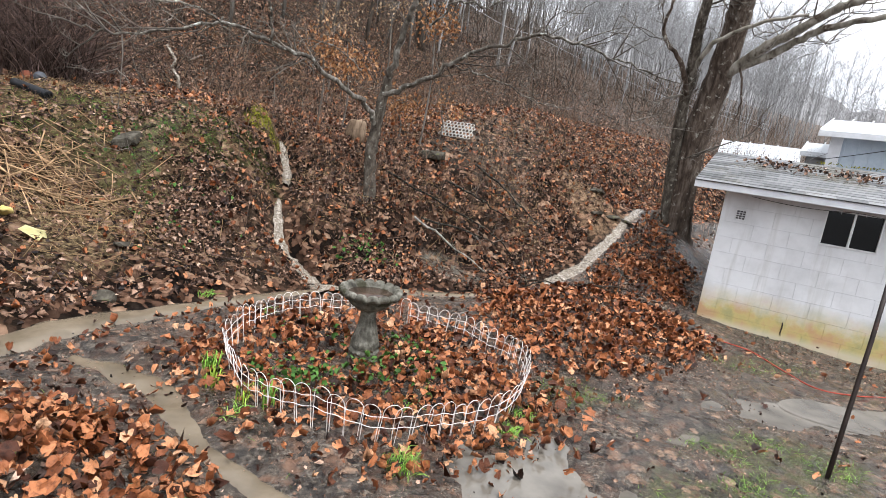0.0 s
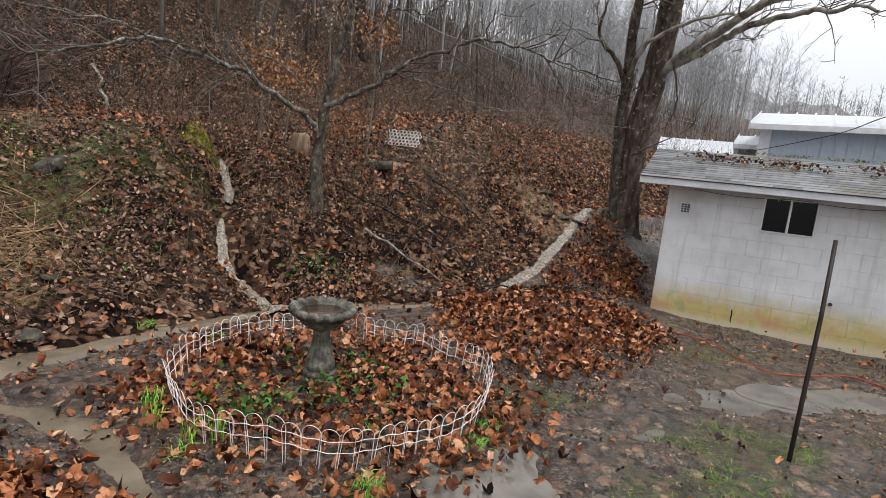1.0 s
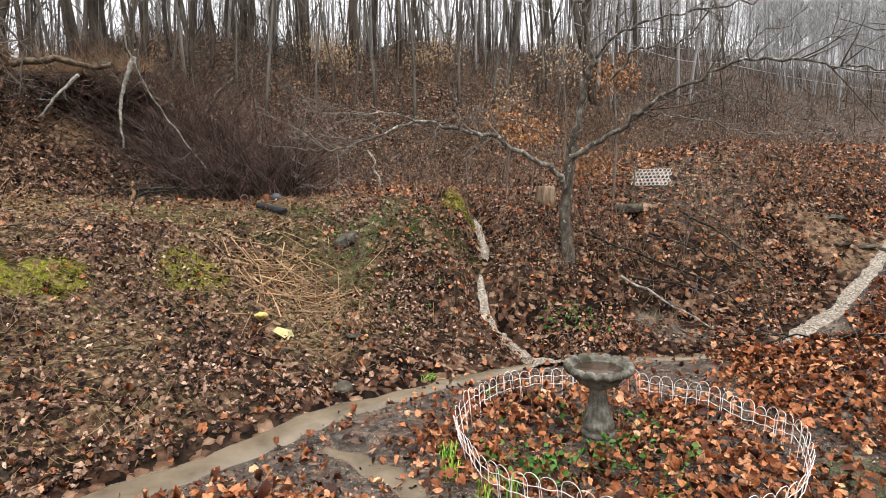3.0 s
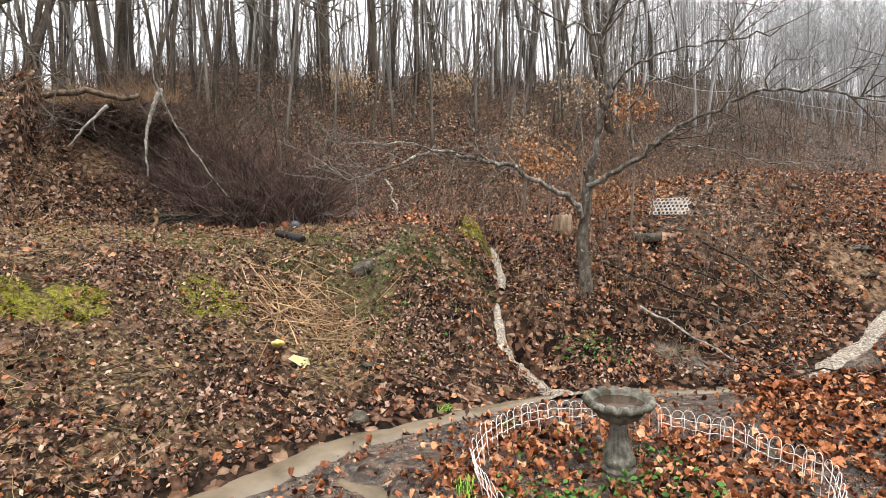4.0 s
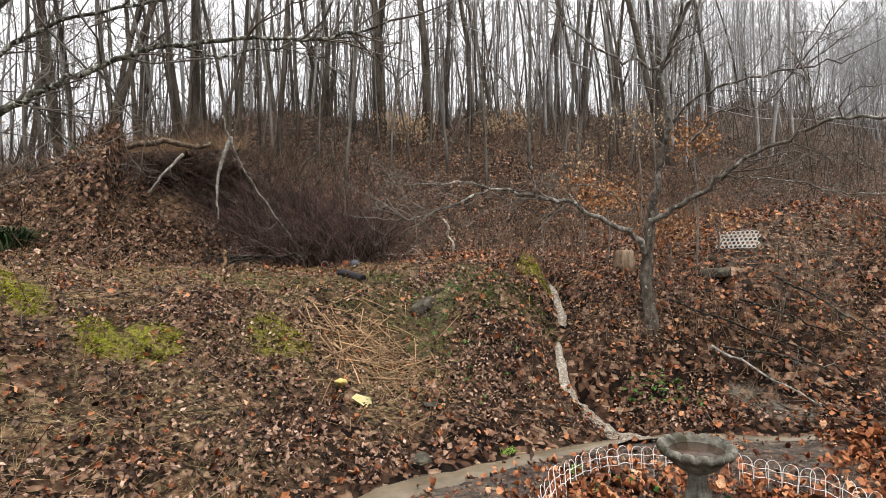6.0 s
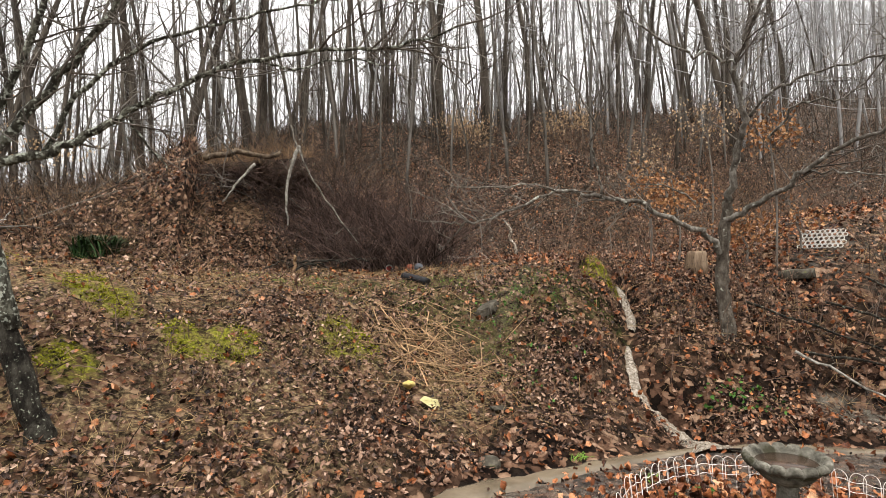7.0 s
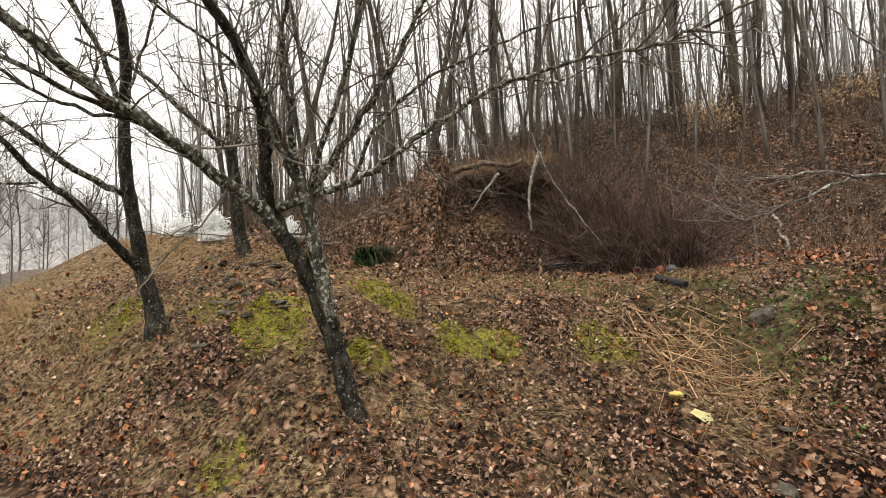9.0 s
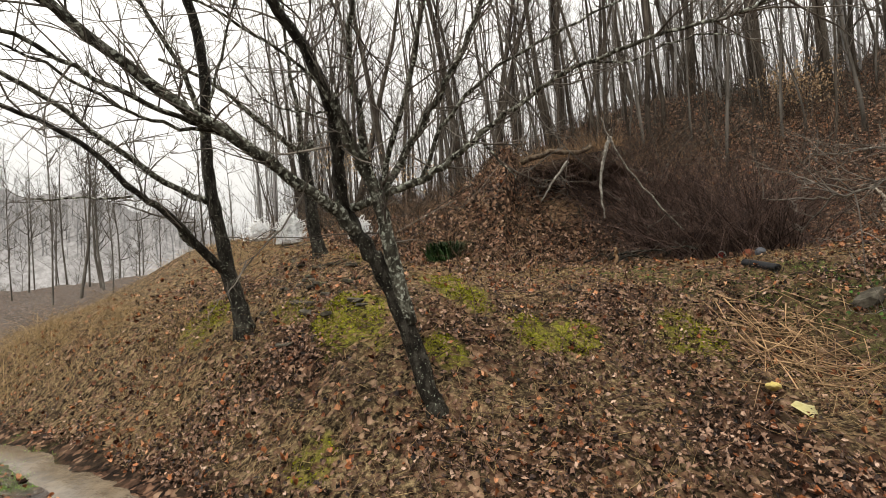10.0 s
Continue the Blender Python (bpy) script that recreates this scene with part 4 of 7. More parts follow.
def leaf_shape(lobes, curl, fold, seed=0):
    """A crumpled dead leaf about 1 across: an uneven lobed outline round a midrib, its edges curled and one side folded over."""
    rs = np.random.RandomState(17 * lobes + seed)
    k = 2 * lobes + 1
    ang = np.linspace(-2.8, 2.8, k) + rs.uniform(-0.5, 0.5, k) * 2.4 / k
    r = np.where(np.arange(k) % 2 == 0, 0.5, 0.43) * rs.uniform(0.78, 1.15, k)
    r[0] = r[-1] = 0.32
    x, y = r * np.sin(ang), r * np.cos(ang) * 1.1 + 0.05
    z = curl * (x * x + y * y) * 1.5 + fold * np.abs(x + rs.uniform(-0.08, 0.08)) + rs.normal(0, 0.11, k)
    side = np.sign(rs.uniform(-1, 1)) * x
    z = z + np.where(side > 0.12, rs.uniform(0.2, 0.9) * (side - 0.12), 0)
    x = np.where(side > 0.3, x * 0.82, x)
    V = np.concatenate([[[0, 0, 0]], np.stack([x, y, z], -1)])
    F = [(0, i, i + 1) for i in range(1, k)]
    return V, F


GR = np.random.RandomState(3)


def scatter(density, x0, x1, y0, y1, most, rs):
    n = int((x1 - x0) * (y1 - y0) * most)
    x, y = rs.uniform(x0, x1, n), rs.uniform(y0, y1, n)
    if n > 60000:
        cover = Grid(density, x0, x1, y0, y1, 0.06).at(x, y)
    else:
        cover = density(x, y)
    keep = rs.uniform(0, most, n) < cover
    return x[keep], y[keep]


def strew(name, density, area, most, size, material, label, tilt=0.4, lift=(0.0, 0.035), lobes=(4, 5, 6), seed=1):
    rs = np.random.RandomState(seed)
    x, y = scatter(density, *area, most, rs)
    z = lay(x, y)
    nrm = slope(x, y)
    kinds = 12
    groups = rs.randint(0, kinds, len(x))
    for g in range(kinds):
        sel = groups == g
        if not sel.any():
            continue
        T, F = leaf_shape(lobes[g % len(lobes)], (-0.5, 0.35, 0.9)[g // len(lobes) % 3], (0.25, 0.1, 0.45)[g // len(lobes) % 3], g)
        c = int(sel.sum())
        n = nrm[sel] + rs.normal(0, tilt, (c, 3))
        n /= np.linalg.norm(n, axis=1)[:, None]
        a = np.cross(n, rs.normal(0, 1, (c, 3)))
        a /= np.linalg.norm(a, axis=1)[:, None]
        b = np.cross(n, a)
        sc = rs.uniform(*size, c)
        P = np.stack([x[sel], y[sel], z[sel] + rs.uniform(*lift, c)], -1)
        V = P[:, None] + sc[:, None, None] * (T[None, :, 0:1] * a[:, None] * rs.uniform(0.42, 0.95, c)[:, None, None] + T[None, :, 1:2] * b[:, None] + T[None, :, 2:3] * n[:, None] * rs.uniform(0.3, 1.4, c)[:, None, None])
        stuff(name, mass(name, V, F, material), label, "leaf litter")


BED = (0.15, 4.1)  # the middle of the ringed flower bed


def clear(x, y):
    """1 where leaves may lie: not in running water, the shed or the open puddles."""
    s, u = along(TOE, x, y)
    gs, gu = along(GULLY, x, y)
    lx, ly = (x - 4.15) * 0.8535 - (y - 7.17) * 0.5211, (x - 4.15) * 0.5211 + (y - 7.17) * 0.8535
    ok = ~((lx > -0.02) & (ly > -0.02) & (ly < 3.6))
    ok &= (np.abs(s) > np.interp(u, [U[3], U[7], U[8], U[9], U[13]], [0.34, 0.2, 0.14, 0.05, 0.12])) | (u > U[14] + 1.0)
    ok &= (np.abs(gs) > 0.13) | (gu < 1.5)
    ok &= ~((u > U[13] - 0.3) & (u < U[15] + 0.3) & (np.abs(s) < 0.22))
    ok &= np.abs(along(RUNNEL, x, y)[0]) > 0.05 + 0.16 * fractal(x, y, 3.0, 2, 29)
    return ok.astype(float)


def piles(x, y):
    ring = 1 - step(1.0, 1.1, np.hypot(x - BED[0], y - BED[1]))
    a = blob(x, y, 2.35, 6.1, 1.35, 0.95, 0.35, 21)
    b = blob(x, y, 1.95, 5.2, 0.75, 0.7, 0.35, 22)
    c = blob(x, y, -1.55, 2.05, 1.15, 0.95, 0.3, 23)
    d = blob(x, y, 3.6, 8.2, 0.75, 1.2, 0.35, 24)
    e = 0.75 * blob(x, y, 4.1, 9.1, 0.75, 1.1, 0.35, 25)
    skirt = 0.85 * (1 - step(1.2, 1.65, np.hypot(x - BED[0], y - BED[1]))) * (0.5 + 0.5 * fractal(x, y, 2.0, 2, 33))
    return np.maximum.reduce([ring * (0.68 + 0.5 * fractal(x, y, 1.5, 2, 31)), a, b, c, d, e, np.clip(skirt, 0, 1)])


def orange_density(x, y):
    s, u = along(TOE, x, y)
    right = step(U[9], U[11], u)
    lower = np.exp(-np.clip(s - 0.4, 0, None) / 0.7) * step(0.12, 0.25, s)
    hillside = step(0.14, 0.28, s) * (26 + 150 * right * (1 - 0.75 * step(4, 9, s)) * (0.6 + 0.5 * fractal(x, y, 0.8, 3, 41)) + 80 * lower * (0.5 + fractal(x, y, 1.2, 2, 42)))
    grass, moss, gravel, mud, scar = ground_cover(x, y)
    yard = (1 - step(0.0, 0.3, s)) * (5 + 26 * np.clip(fractal(x, y, 0.9, 2, 43), 0, 1) + 60 * (1 - step(0.3, 0.9, -s)) + 110 * blob(x, y, -1.0, 3.4, 0.9, 1.3, 0.5, 26) * np.clip(0.35 + 1.3 * fractal(x, y, 1.8, 3, 27), 0, 1))
    d = hillside * (1 - 0.9 * scar) * (1 - 0.85 * gravel) * (1 - 0.3 * grass) * (1 - 0.75 * moss) + yard + 780 * np.clip(piles(x, y), 0, 1)
    return np.clip(d, 0, None) * clear(x, y) * (1 - 0.7 * step(10, 24, np.hypot(x, y)))


def brown_density(x, y):
    s, u = along(TOE, x, y)
    right = step(U[9], U[11], u)
    grass, moss, gravel, mud, scar = ground_cover(x, y)
    d = step(0.14, 0.28, s) * (1750 - 650 * right) * np.clip(0.62 + 1.1 * fractal(x, y, 0.9, 4, 51), 0.12, 1.25) * (1 - 0.55 * bare_slope(x, y)) * (1 - 0.8 * gravel) * (1 - 0.4 * grass) * (1 - 0.85 * moss)
    d = d * (1 - 0.35 * step(-5.5, -8.5, x + 0.3 * y)) * (1 - 0.5 * (1 - right) * step(2.7, 3.5, s) * (1 - step(6.0, 6.8, s)))
    d = d * (1 - 0.9 * scar) + 80 * np.clip(piles(x, y), 0, 1)
    return np.clip(d, 0, None) * clear(x, y) * (1 - 0.8 * step(7, 14, np.hypot(x, y)))


AREA = (-14, 12, -2.5, 22)
def east(x, y):
    return step(U[8] + 0.5, U[10], along(TOE, x, y)[1])


def heaped(x, y):
    return orange_density(x, y) * np.maximum(east(x, y), np.clip(piles(x, y) * 3, 0, 1))


def thin(x, y):
    return orange_density(x, y) * (1 - east(x, y)) * (1 - np.clip(piles(x, y) * 3, 0, 1)) * 1.1


strew("pale_leaf_litter", thin, AREA, 260, (0.04, 0.09), LEAF_ORANGE, "scattered orange-brown fallen leaves on the slope", 0.55, (0.0, 0.05), (4, 5), seed=3)
strew("orange_leaf_litter", heaped, AREA, 900, (0.04, 0.1), LEAF_ORANGE, "wet orange-brown fallen sycamore and maple leaves", 0.8, (0.0, 0.1), seed=1)
strew("brown_leaf_litter", brown_density, (-12, 8, -2.5, 15), 2300, (0.026, 0.078), LEAF_BROWN, "dark wet rotting leaves matted on the slope", 0.8, (0.0, 0.055), (2,), seed=2)


def bank_leaf_density(x, y):
    s, u = along(TOE, x, y)
    right = step(U[9], U[11], u)
    start = 4.6 + (2.2 - 4.6) * right
    g = ground_cover(x, y)
    d = np.clip((s - start) / 1.5, 0, 1) * (1 - step(20, 30, s)) * (300 * np.clip(0.55 + 0.9 * fractal(x, y, 0.7, 4, 52), 0.1, 1.2)) * (1 - 0.6 * step(11, 20, np.hypot(x, y)))
    return d * (1 - 0.92 * g[4]) * (1 - 0.5 * g[1]) * (1 - 0.4 * g[0]) * (1 - 0.7 * g[2]) * clear(x, y)


strew("bank_leaf_litter", bank_leaf_density, (-17, 16, 2, 27), 360, (0.05, 0.12), LEAF_BANK, "dull brown and russet leaves on the bank and the hillside", 0.5, (0.0, 0.05), (2, 3), seed=9)


def stems(name, P, way, length, radius, bend, material, label, category="brush", joints=5, tip=0.25):
    """Thin stems, each bowed one way: three-sided tapered tubes in one mesh."""
    n = len(P)
    t = np.linspace(0, 1, joints)
    L = np.broadcast_to(np.asarray(length, float), (n,))[:, None, None]
    pts = P[:, None] + way[:, None] * L * t[None, :, None] + bend[:, None] * L * (t[None, :, None] ** 2)
    a = np.cross(way, GR.normal(0, 1, (n, 3)))
    a /= np.linalg.norm(a, axis=1)[:, None] + 1e-9
    b = np.cross(way, a)
    b /= np.linalg.norm(b, axis=1)[:, None] + 1e-9
    R = np.broadcast_to(np.asarray(radius, float), (n,))[:, None, None] * (1 - (1 - tip) * t)[None, :, None]
    rings = [pts + R * (math.cos(q) * a + math.sin(q) * b)[:, None] for q in (0, 2.1, 4.2)]
    V = np.stack(rings, 2).reshape(n, joints * 3, 3)
    F = [(i * 3 + j, i * 3 + (j + 1) % 3, i * 3 + 3 + (j + 1) % 3, i * 3 + 3 + j) for i in range(joints - 1) for j in range(3)]
    return stuff(name, mass(name, V, F, material, True), label, category)


def unit(v):
    return v / (np.linalg.norm(v, axis=1)[:, None] + 1e-9)


def grow(name, density, area, most, length, radius, material, label, lean=0.35, sag=0.3, category="brush", seed=1, up=1.0, joints=5):
    rs = np.random.RandomState(seed)
    x, y = scatter(density, *area, most, rs)
    n = len(x)
    P = np.stack([x, y, lay(x, y) - 0.02], -1)
    way = unit(np.stack([rs.normal(0, lean, n), rs.normal(0, lean, n), np.full(n, up)], -1))
    bend = np.stack([rs.normal(0, sag, n), rs.normal(0, sag, n), -np.abs(rs.normal(0, sag, n))], -1)
    return stems(name, P, way, rs.uniform(*length, n), rs.uniform(*radius, n), bend, material, label, category, joints)


def hill_s(x, y):
    return along(TOE, x, y)


def bank_density(x, y):
    s, u = hill_s(x, y)
    left = 1 - step(U[8], U[10], u)
    d = left * step(5.6, 6.6, s) * (1 - 0.5 * step(11, 16, s)) * (1 - step(18, 24, s)) * 150 * np.clip(0.7 + fractal(x, y, 0.5, 3, 61), 0, 1.6)
    m = (1 - left) * step(6.4, 8, s) * (1 - step(12, 20, s)) * 45 * np.clip(0.6 + fractal(x, y, 0.5, 3, 61), 0, 1.6)
    d = d * (1 - 0.72 * step(5.6, 6.3, s) * (1 - step(8.0, 9.0, s)))
    return (d + m) * (1 - 0.9 * blob(x, y, -9.1, 7.75, 0.7, 0.8, 0.35, 68))


def bramble_density(x, y):
    return 760 * blob(x, y, -6.6, 8.9, 1.6, 0.95, 0.25, 62) + 240 * blob(x, y, -8.4, 8.6, 1.6, 0.6, 0.3, 63)


def weed_density(x, y):
    s, u = hill_s(x, y)
    right = step(U[9], U[11], u)
    return (right * step(3.2, 5, s) * (1 - step(16, 30, s)) * 30 * np.clip(0.5 + 1.2 * fractal(x, y, 0.4, 3, 64), 0, 2) + right * step(0.8, 1.3, s) * (1 - step(2.6, 3.4, s)) * 70 * np.clip(0.2 + 1.3 * fractal(x, y, 0.9, 3, 65), 0, 1.5)
            + (1 - right) * step(0.8, 1.5, s) * (1 - step(3, 3.6, s)) * 1.5)


grow("bank_brush", bank_density, (-24, 6, 4, 28), 240, (0.3, 1.4), (0.004, 0.01), BRUSH_BANK, "tangled brown dead brush on the steep bank", 0.5, 0.45, seed=71, joints=4)
grow("bramble_thicket", bramble_density, (-11, -3, 7, 12), 1000, (0.6, 2.4), (0.004, 0.009), BRUSH_DARK, "dense dark purple-brown bramble thicket hanging over the bench", 0.5, 0.42, seed=72)
grow("tan_bank_brush", bank_density, (-20, 6, 4, 24), 500, (0.25, 1.0), (0.003, 0.006), BRUSH_TAN, "tan dead weeds and vines on the steep bank", 0.6, 0.6, seed=79, joints=3)
def cane_density(x, y):
    return 120 * blob(x, y, -6.6, 8.75, 1.6, 0.95, 0.25, 62) + 60 * blob(x, y, -8.3, 8.4, 1.5, 0.6, 0.3, 63)


grow("bramble_canes", cane_density, (-11, -3, 7, 12), 180, (0.7, 2.2), (0.0045, 0.0085), BRUSH_PLUM, "arching plum-grey bramble canes over the bench", 0.42, 0.5, seed=83, joints=6)


def twig_density(x, y):
    s, u = hill_s(x, y)
    left = 1 - step(U[9], U[11], u)
    return (9 + 8 * left) * step(6.3 - 2.2 * (1 - left), 7.2, s) * (1 - step(15, 22, s)) * np.clip(0.5 + fractal(x, y, 0.5, 3, 70), 0, 1.4)


grow("pale_hill_twigs", twig_density, (-18, 14, 4, 30), 24, (0.3, 1.5), (0.0045, 0.01), BARK_LIMB, "pale grey bare twigs and shoots over the hillside", 0.75, 0.5, seed=84, joints=5)
grow("dark_hill_twigs", twig_density, (-18, 14, 4, 30), 24, (0.4, 1.9), (0.005, 0.012), BARK_DARK, "wet dark bare shoots over the hillside", 0.6, 0.4, seed=85, joints=5)


def ridge_density(x, y):
    s, u = hill_s(x, y)
    return step(9, 12, s) * (1 - step(26, 40, s)) * 6 * np.clip(0.7 + fractal(x, y, 0.4, 2, 67), 0, 1.6)


grow("ridge_brush", ridge_density, (-34, 26, 5, 46), 9, (0.5, 2.4), (0.005, 0.013), BRUSH, "bare brush and saplings under the trees of the ridge", 0.45, 0.35, "undergrowth", 78, joints=3)
def crest_density(x, y):
    s, u = hill_s(x, y)
    return step(13, 17, s) * (1 - step(26, 32, s)) * 2.6 * np.clip(0.6 + fractal(x, y, 0.35, 2, 69), 0, 1.6)


grow("crest_brush", crest_density, (-34, 26, 5, 46), 4.2, (0.8, 3.2), (0.008, 0.02), BARK_THIN, "grey bare brush along the crest of the hill", 0.4, 0.3, "undergrowth", 81, joints=3)
grow("weed_stalks", weed_density, (-8, 22, 3, 32), 110, (0.4, 1.7), (0.003, 0.006), BRUSH, "thin upright reddish dead weed stalks", 0.3, 0.25, seed=73, joints=4)


def understory(x, y):
    s, u = hill_s(x, y)
    return step(7, 10, s) * (1 - step(25, 45, s)) * 2.4 * np.clip(0.6 + fractal(x, y, 0.3, 2, 66), 0, 1.5) * (1 - 0.5 * step(3, 8, x))


grow("saplings", understory, (-30, 30, 4, 50), 3.6, (1.2, 5.0), (0.006, 0.02), BARK_FOREST, "thin bare saplings under the forest trees", 0.16, 0.12, "undergrowth", 74, joints=6)


def grass_density(x, y):
    g = ground_cover(x, y)[0]
    return 5200 * np.clip(g - 0.1, 0, 1) * np.clip(0.4 + 1.6 * fractal(x, y, 2.5, 3, 45), 0, 1.2) * (1 - 0.35 * step(-1, 0.5, along(TOE, x, y)[0])) + 35 * (1 - step(-0.6, -0.1, along(TOE, x, y)[0])) * np.clip(0.3 + fractal(x, y, 1.0, 3, 44), 0, 1)


grow("grass_blades", grass_density, (-10.5, 5, -3, 9), 5200, (0.02, 0.07), (0.0022, 0.004), GRASS, "short sparse green grass in the mud", 0.6, 0.5, "grass", 75, joints=3)


def ivy_density(x, y):
    bed = blob(x, y, -0.05, 4.0, 0.8, 0.75, 0.5, 81)
    return 520 * bed * np.clip(0.35 + 1.3 * fractal(x, y, 2.5, 2, 86), 0, 1) + 200 * blob(x, y, -0.35, 7.25, 0.45, 0.25, 0.4, 82) + 22 * blob(x, y, -2.6, 6.4, 0.9, 0.9, 0.5, 83) + 25 * blob(x, y, -3.3, 6.9, 1.0, 0.4, 0.5, 84) + 400 * blob(x, y, -9.4, 4.9, 0.3, 0.3, 0.3, 85)


strew("green_ground_ivy", ivy_density, (-10, 2, 3, 9), 620, (0.03, 0.065), IVY, "small green creeping leaves among the litter", 0.5, (0.05, 0.11), (4,), seed=5)


def dry_grass_density(x, y):
    s, u = along(TOE, x, y)
    ends = step(-5.0, -8.5, x + 0.3 * y) * step(0.3, 0.8, s) * (1 - step(7, 9, s)) * 270
    slope_ = step(0.5, 1.0, s) * (1 - step(3.5, 5, s)) * step(-2.5, -4.5, x) * 200 * np.clip(0.1 + 1.4 * fractal(x, y, 0.8, 3, 91), 0, 1)
    bank = 120 * blob(x, y, -9.2, 5.9, 1.3, 0.8, 0.4, 92)
    return (ends * np.clip(0.5 + fractal(x, y, 0.7, 3, 93), 0, 1.3) + slope_ + bank) * clear(x, y)


grow("dry_grass", dry_grass_density, (-20, -2, -3, 9), 420, (0.08, 0.3), (0.0016, 0.0032), STRAW, "matted tan dead grass on the slope", 0.7, 0.7, "grass", 76, joints=3)


def moss_density(x, y):
    return 3400 * np.clip(ground_cover(x, y)[1] - 0.2, 0, 1) * np.clip(0.35 + 1.4 * fractal(x, y, 3.0, 3, 36), 0, 1)


strew("moss_tufts", moss_density, (-12, -1.5, 0, 10), 3400, (0.016, 0.042), MOSS, "yellow-green moss cushions on the slope", 0.9, (0.0, 0.035), (3,), seed=6)


def straw_density(x, y):
    s, u = along(TOE, x, y)
    right = step(U[9], U[11], u)
    return right * step(0.6, 1.1, s) * (1 - step(2.7, 3.3, s)) * 150 * np.clip(0.1 + 1.4 * fractal(x, y, 1.1, 3, 94), 0, 1.2) * clear(x, y) + 250 * blob(x, y, -2.85, 5.75, 0.5, 0.35, 0.4, 95)


grow("bank_straw", straw_density, (-4, 6, 5, 12), 260, (0.12, 0.5), (0.002, 0.004), STRAW, "dead straw-coloured stems hanging over the cut bank", 0.8, 0.9, "grass", 77)


def crumb_density(x, y):
    s, u = along(TOE, x, y)
    return (1 - step(-0.3, 0.1, s)) * 700 * np.clip(0.4 + 0.9 * fractal(x, y, 1.3, 3, 96), 0, 1) * clear(x, y)


strew("leaf_crumbs", crumb_density, (-3.2, 7, 1.2, 8.5), 700, (0.008, 0.032), LEAF_BROWN, "dark bits of rotten leaf trodden into the mud", 0.5, (0.0, 0.01), (3,), seed=8)


def lie(name, density, area, most, length, radius, material, label, seed, joints=3):
    """Short bits of stalk lying about on the ground."""
    rs = np.random.RandomState(seed)
    x, y = scatter(density, *area, most, rs)
    n = len(x)
    nrm = slope(x, y)
    way = unit(np.cross(nrm, rs.normal(0, 1, (n, 3))) + nrm * rs.uniform(0, 0.25, (n, 1)))
    P = np.stack([x, y, lay(x, y) + rs.uniform(0.005, 0.045, n)], -1)
    return stems(name, P, way, rs.uniform(*length, n), rs.uniform(*radius, n), rs.normal(0, 0.12, (n, 3)), material, label, "stalks", joints, 0.5)


def stalk_density(x, y):
    s, u = along(TOE, x, y)
    return step(0.3, 0.6, s) * (1 - step(9, 13, s)) * 55 * np.clip(0.45 + fractal(x, y, 0.7, 3, 97), 0, 1.3) * clear(x, y)


lie("stalk_litter", stalk_density, (-13, 8, -2, 17), 75, (0.06, 0.3), (0.0015, 0.0035), STRAW, "broken bits of dead stalk among the leaves", 21)
lie("twig_litter", stalk_density, (-13, 8, -2, 17), 75, (0.08, 0.45), (0.002, 0.006), BRUSH_DARK, "dark dead twigs among the leaves", 22)


def limb_litter_density(x, y):
    s, u = along(TOE, x, y)
    return step(6.2, 8, s) * (1 - step(22, 30, s)) * 3.2 * np.clip(0.4 + fractal(x, y, 0.35, 3, 98), 0, 1.4)


lie("fallen_limbs", limb_litter_density, (-22, 18, 4, 34), 4.6, (0.5, 2.4), (0.008, 0.026), BARK_FOREST, "dark fallen limbs among the trees of the hill", 25, 5)
lie("pale_fallen_limbs", limb_litter_density, (-22, 18, 4, 34), 4.6, (0.4, 1.8), (0.006, 0.016), BARK_LIMB, "pale weathered limbs lying about on the hillside", 26, 5)


def mat_density(x, y):
    s = along(TOE, x, y)[0]
    bench = 420 * step(-1.8, -3.0, x) * step(2.9, 3.7, s) * (1 - step(5.8, 6.6, s))
    return bench * clear(x, y) * np.clip(0.4 + 0.9 * fractal(x, y, 1.4, 3, 34), 0, 1) + 330 * bare_slope(x, y) * np.clip(0.3 + 1.5 * fractal(x, y, 2.2, 3, 37), 0, 1) * clear(x, y)


lie("flattened_straw", mat_density, (-12, -1.5, -2, 9), 760, (0.04, 0.17), (0.0012, 0.0026), STRAW, "flattened dead grass lying over the tan soil", 23, 2)
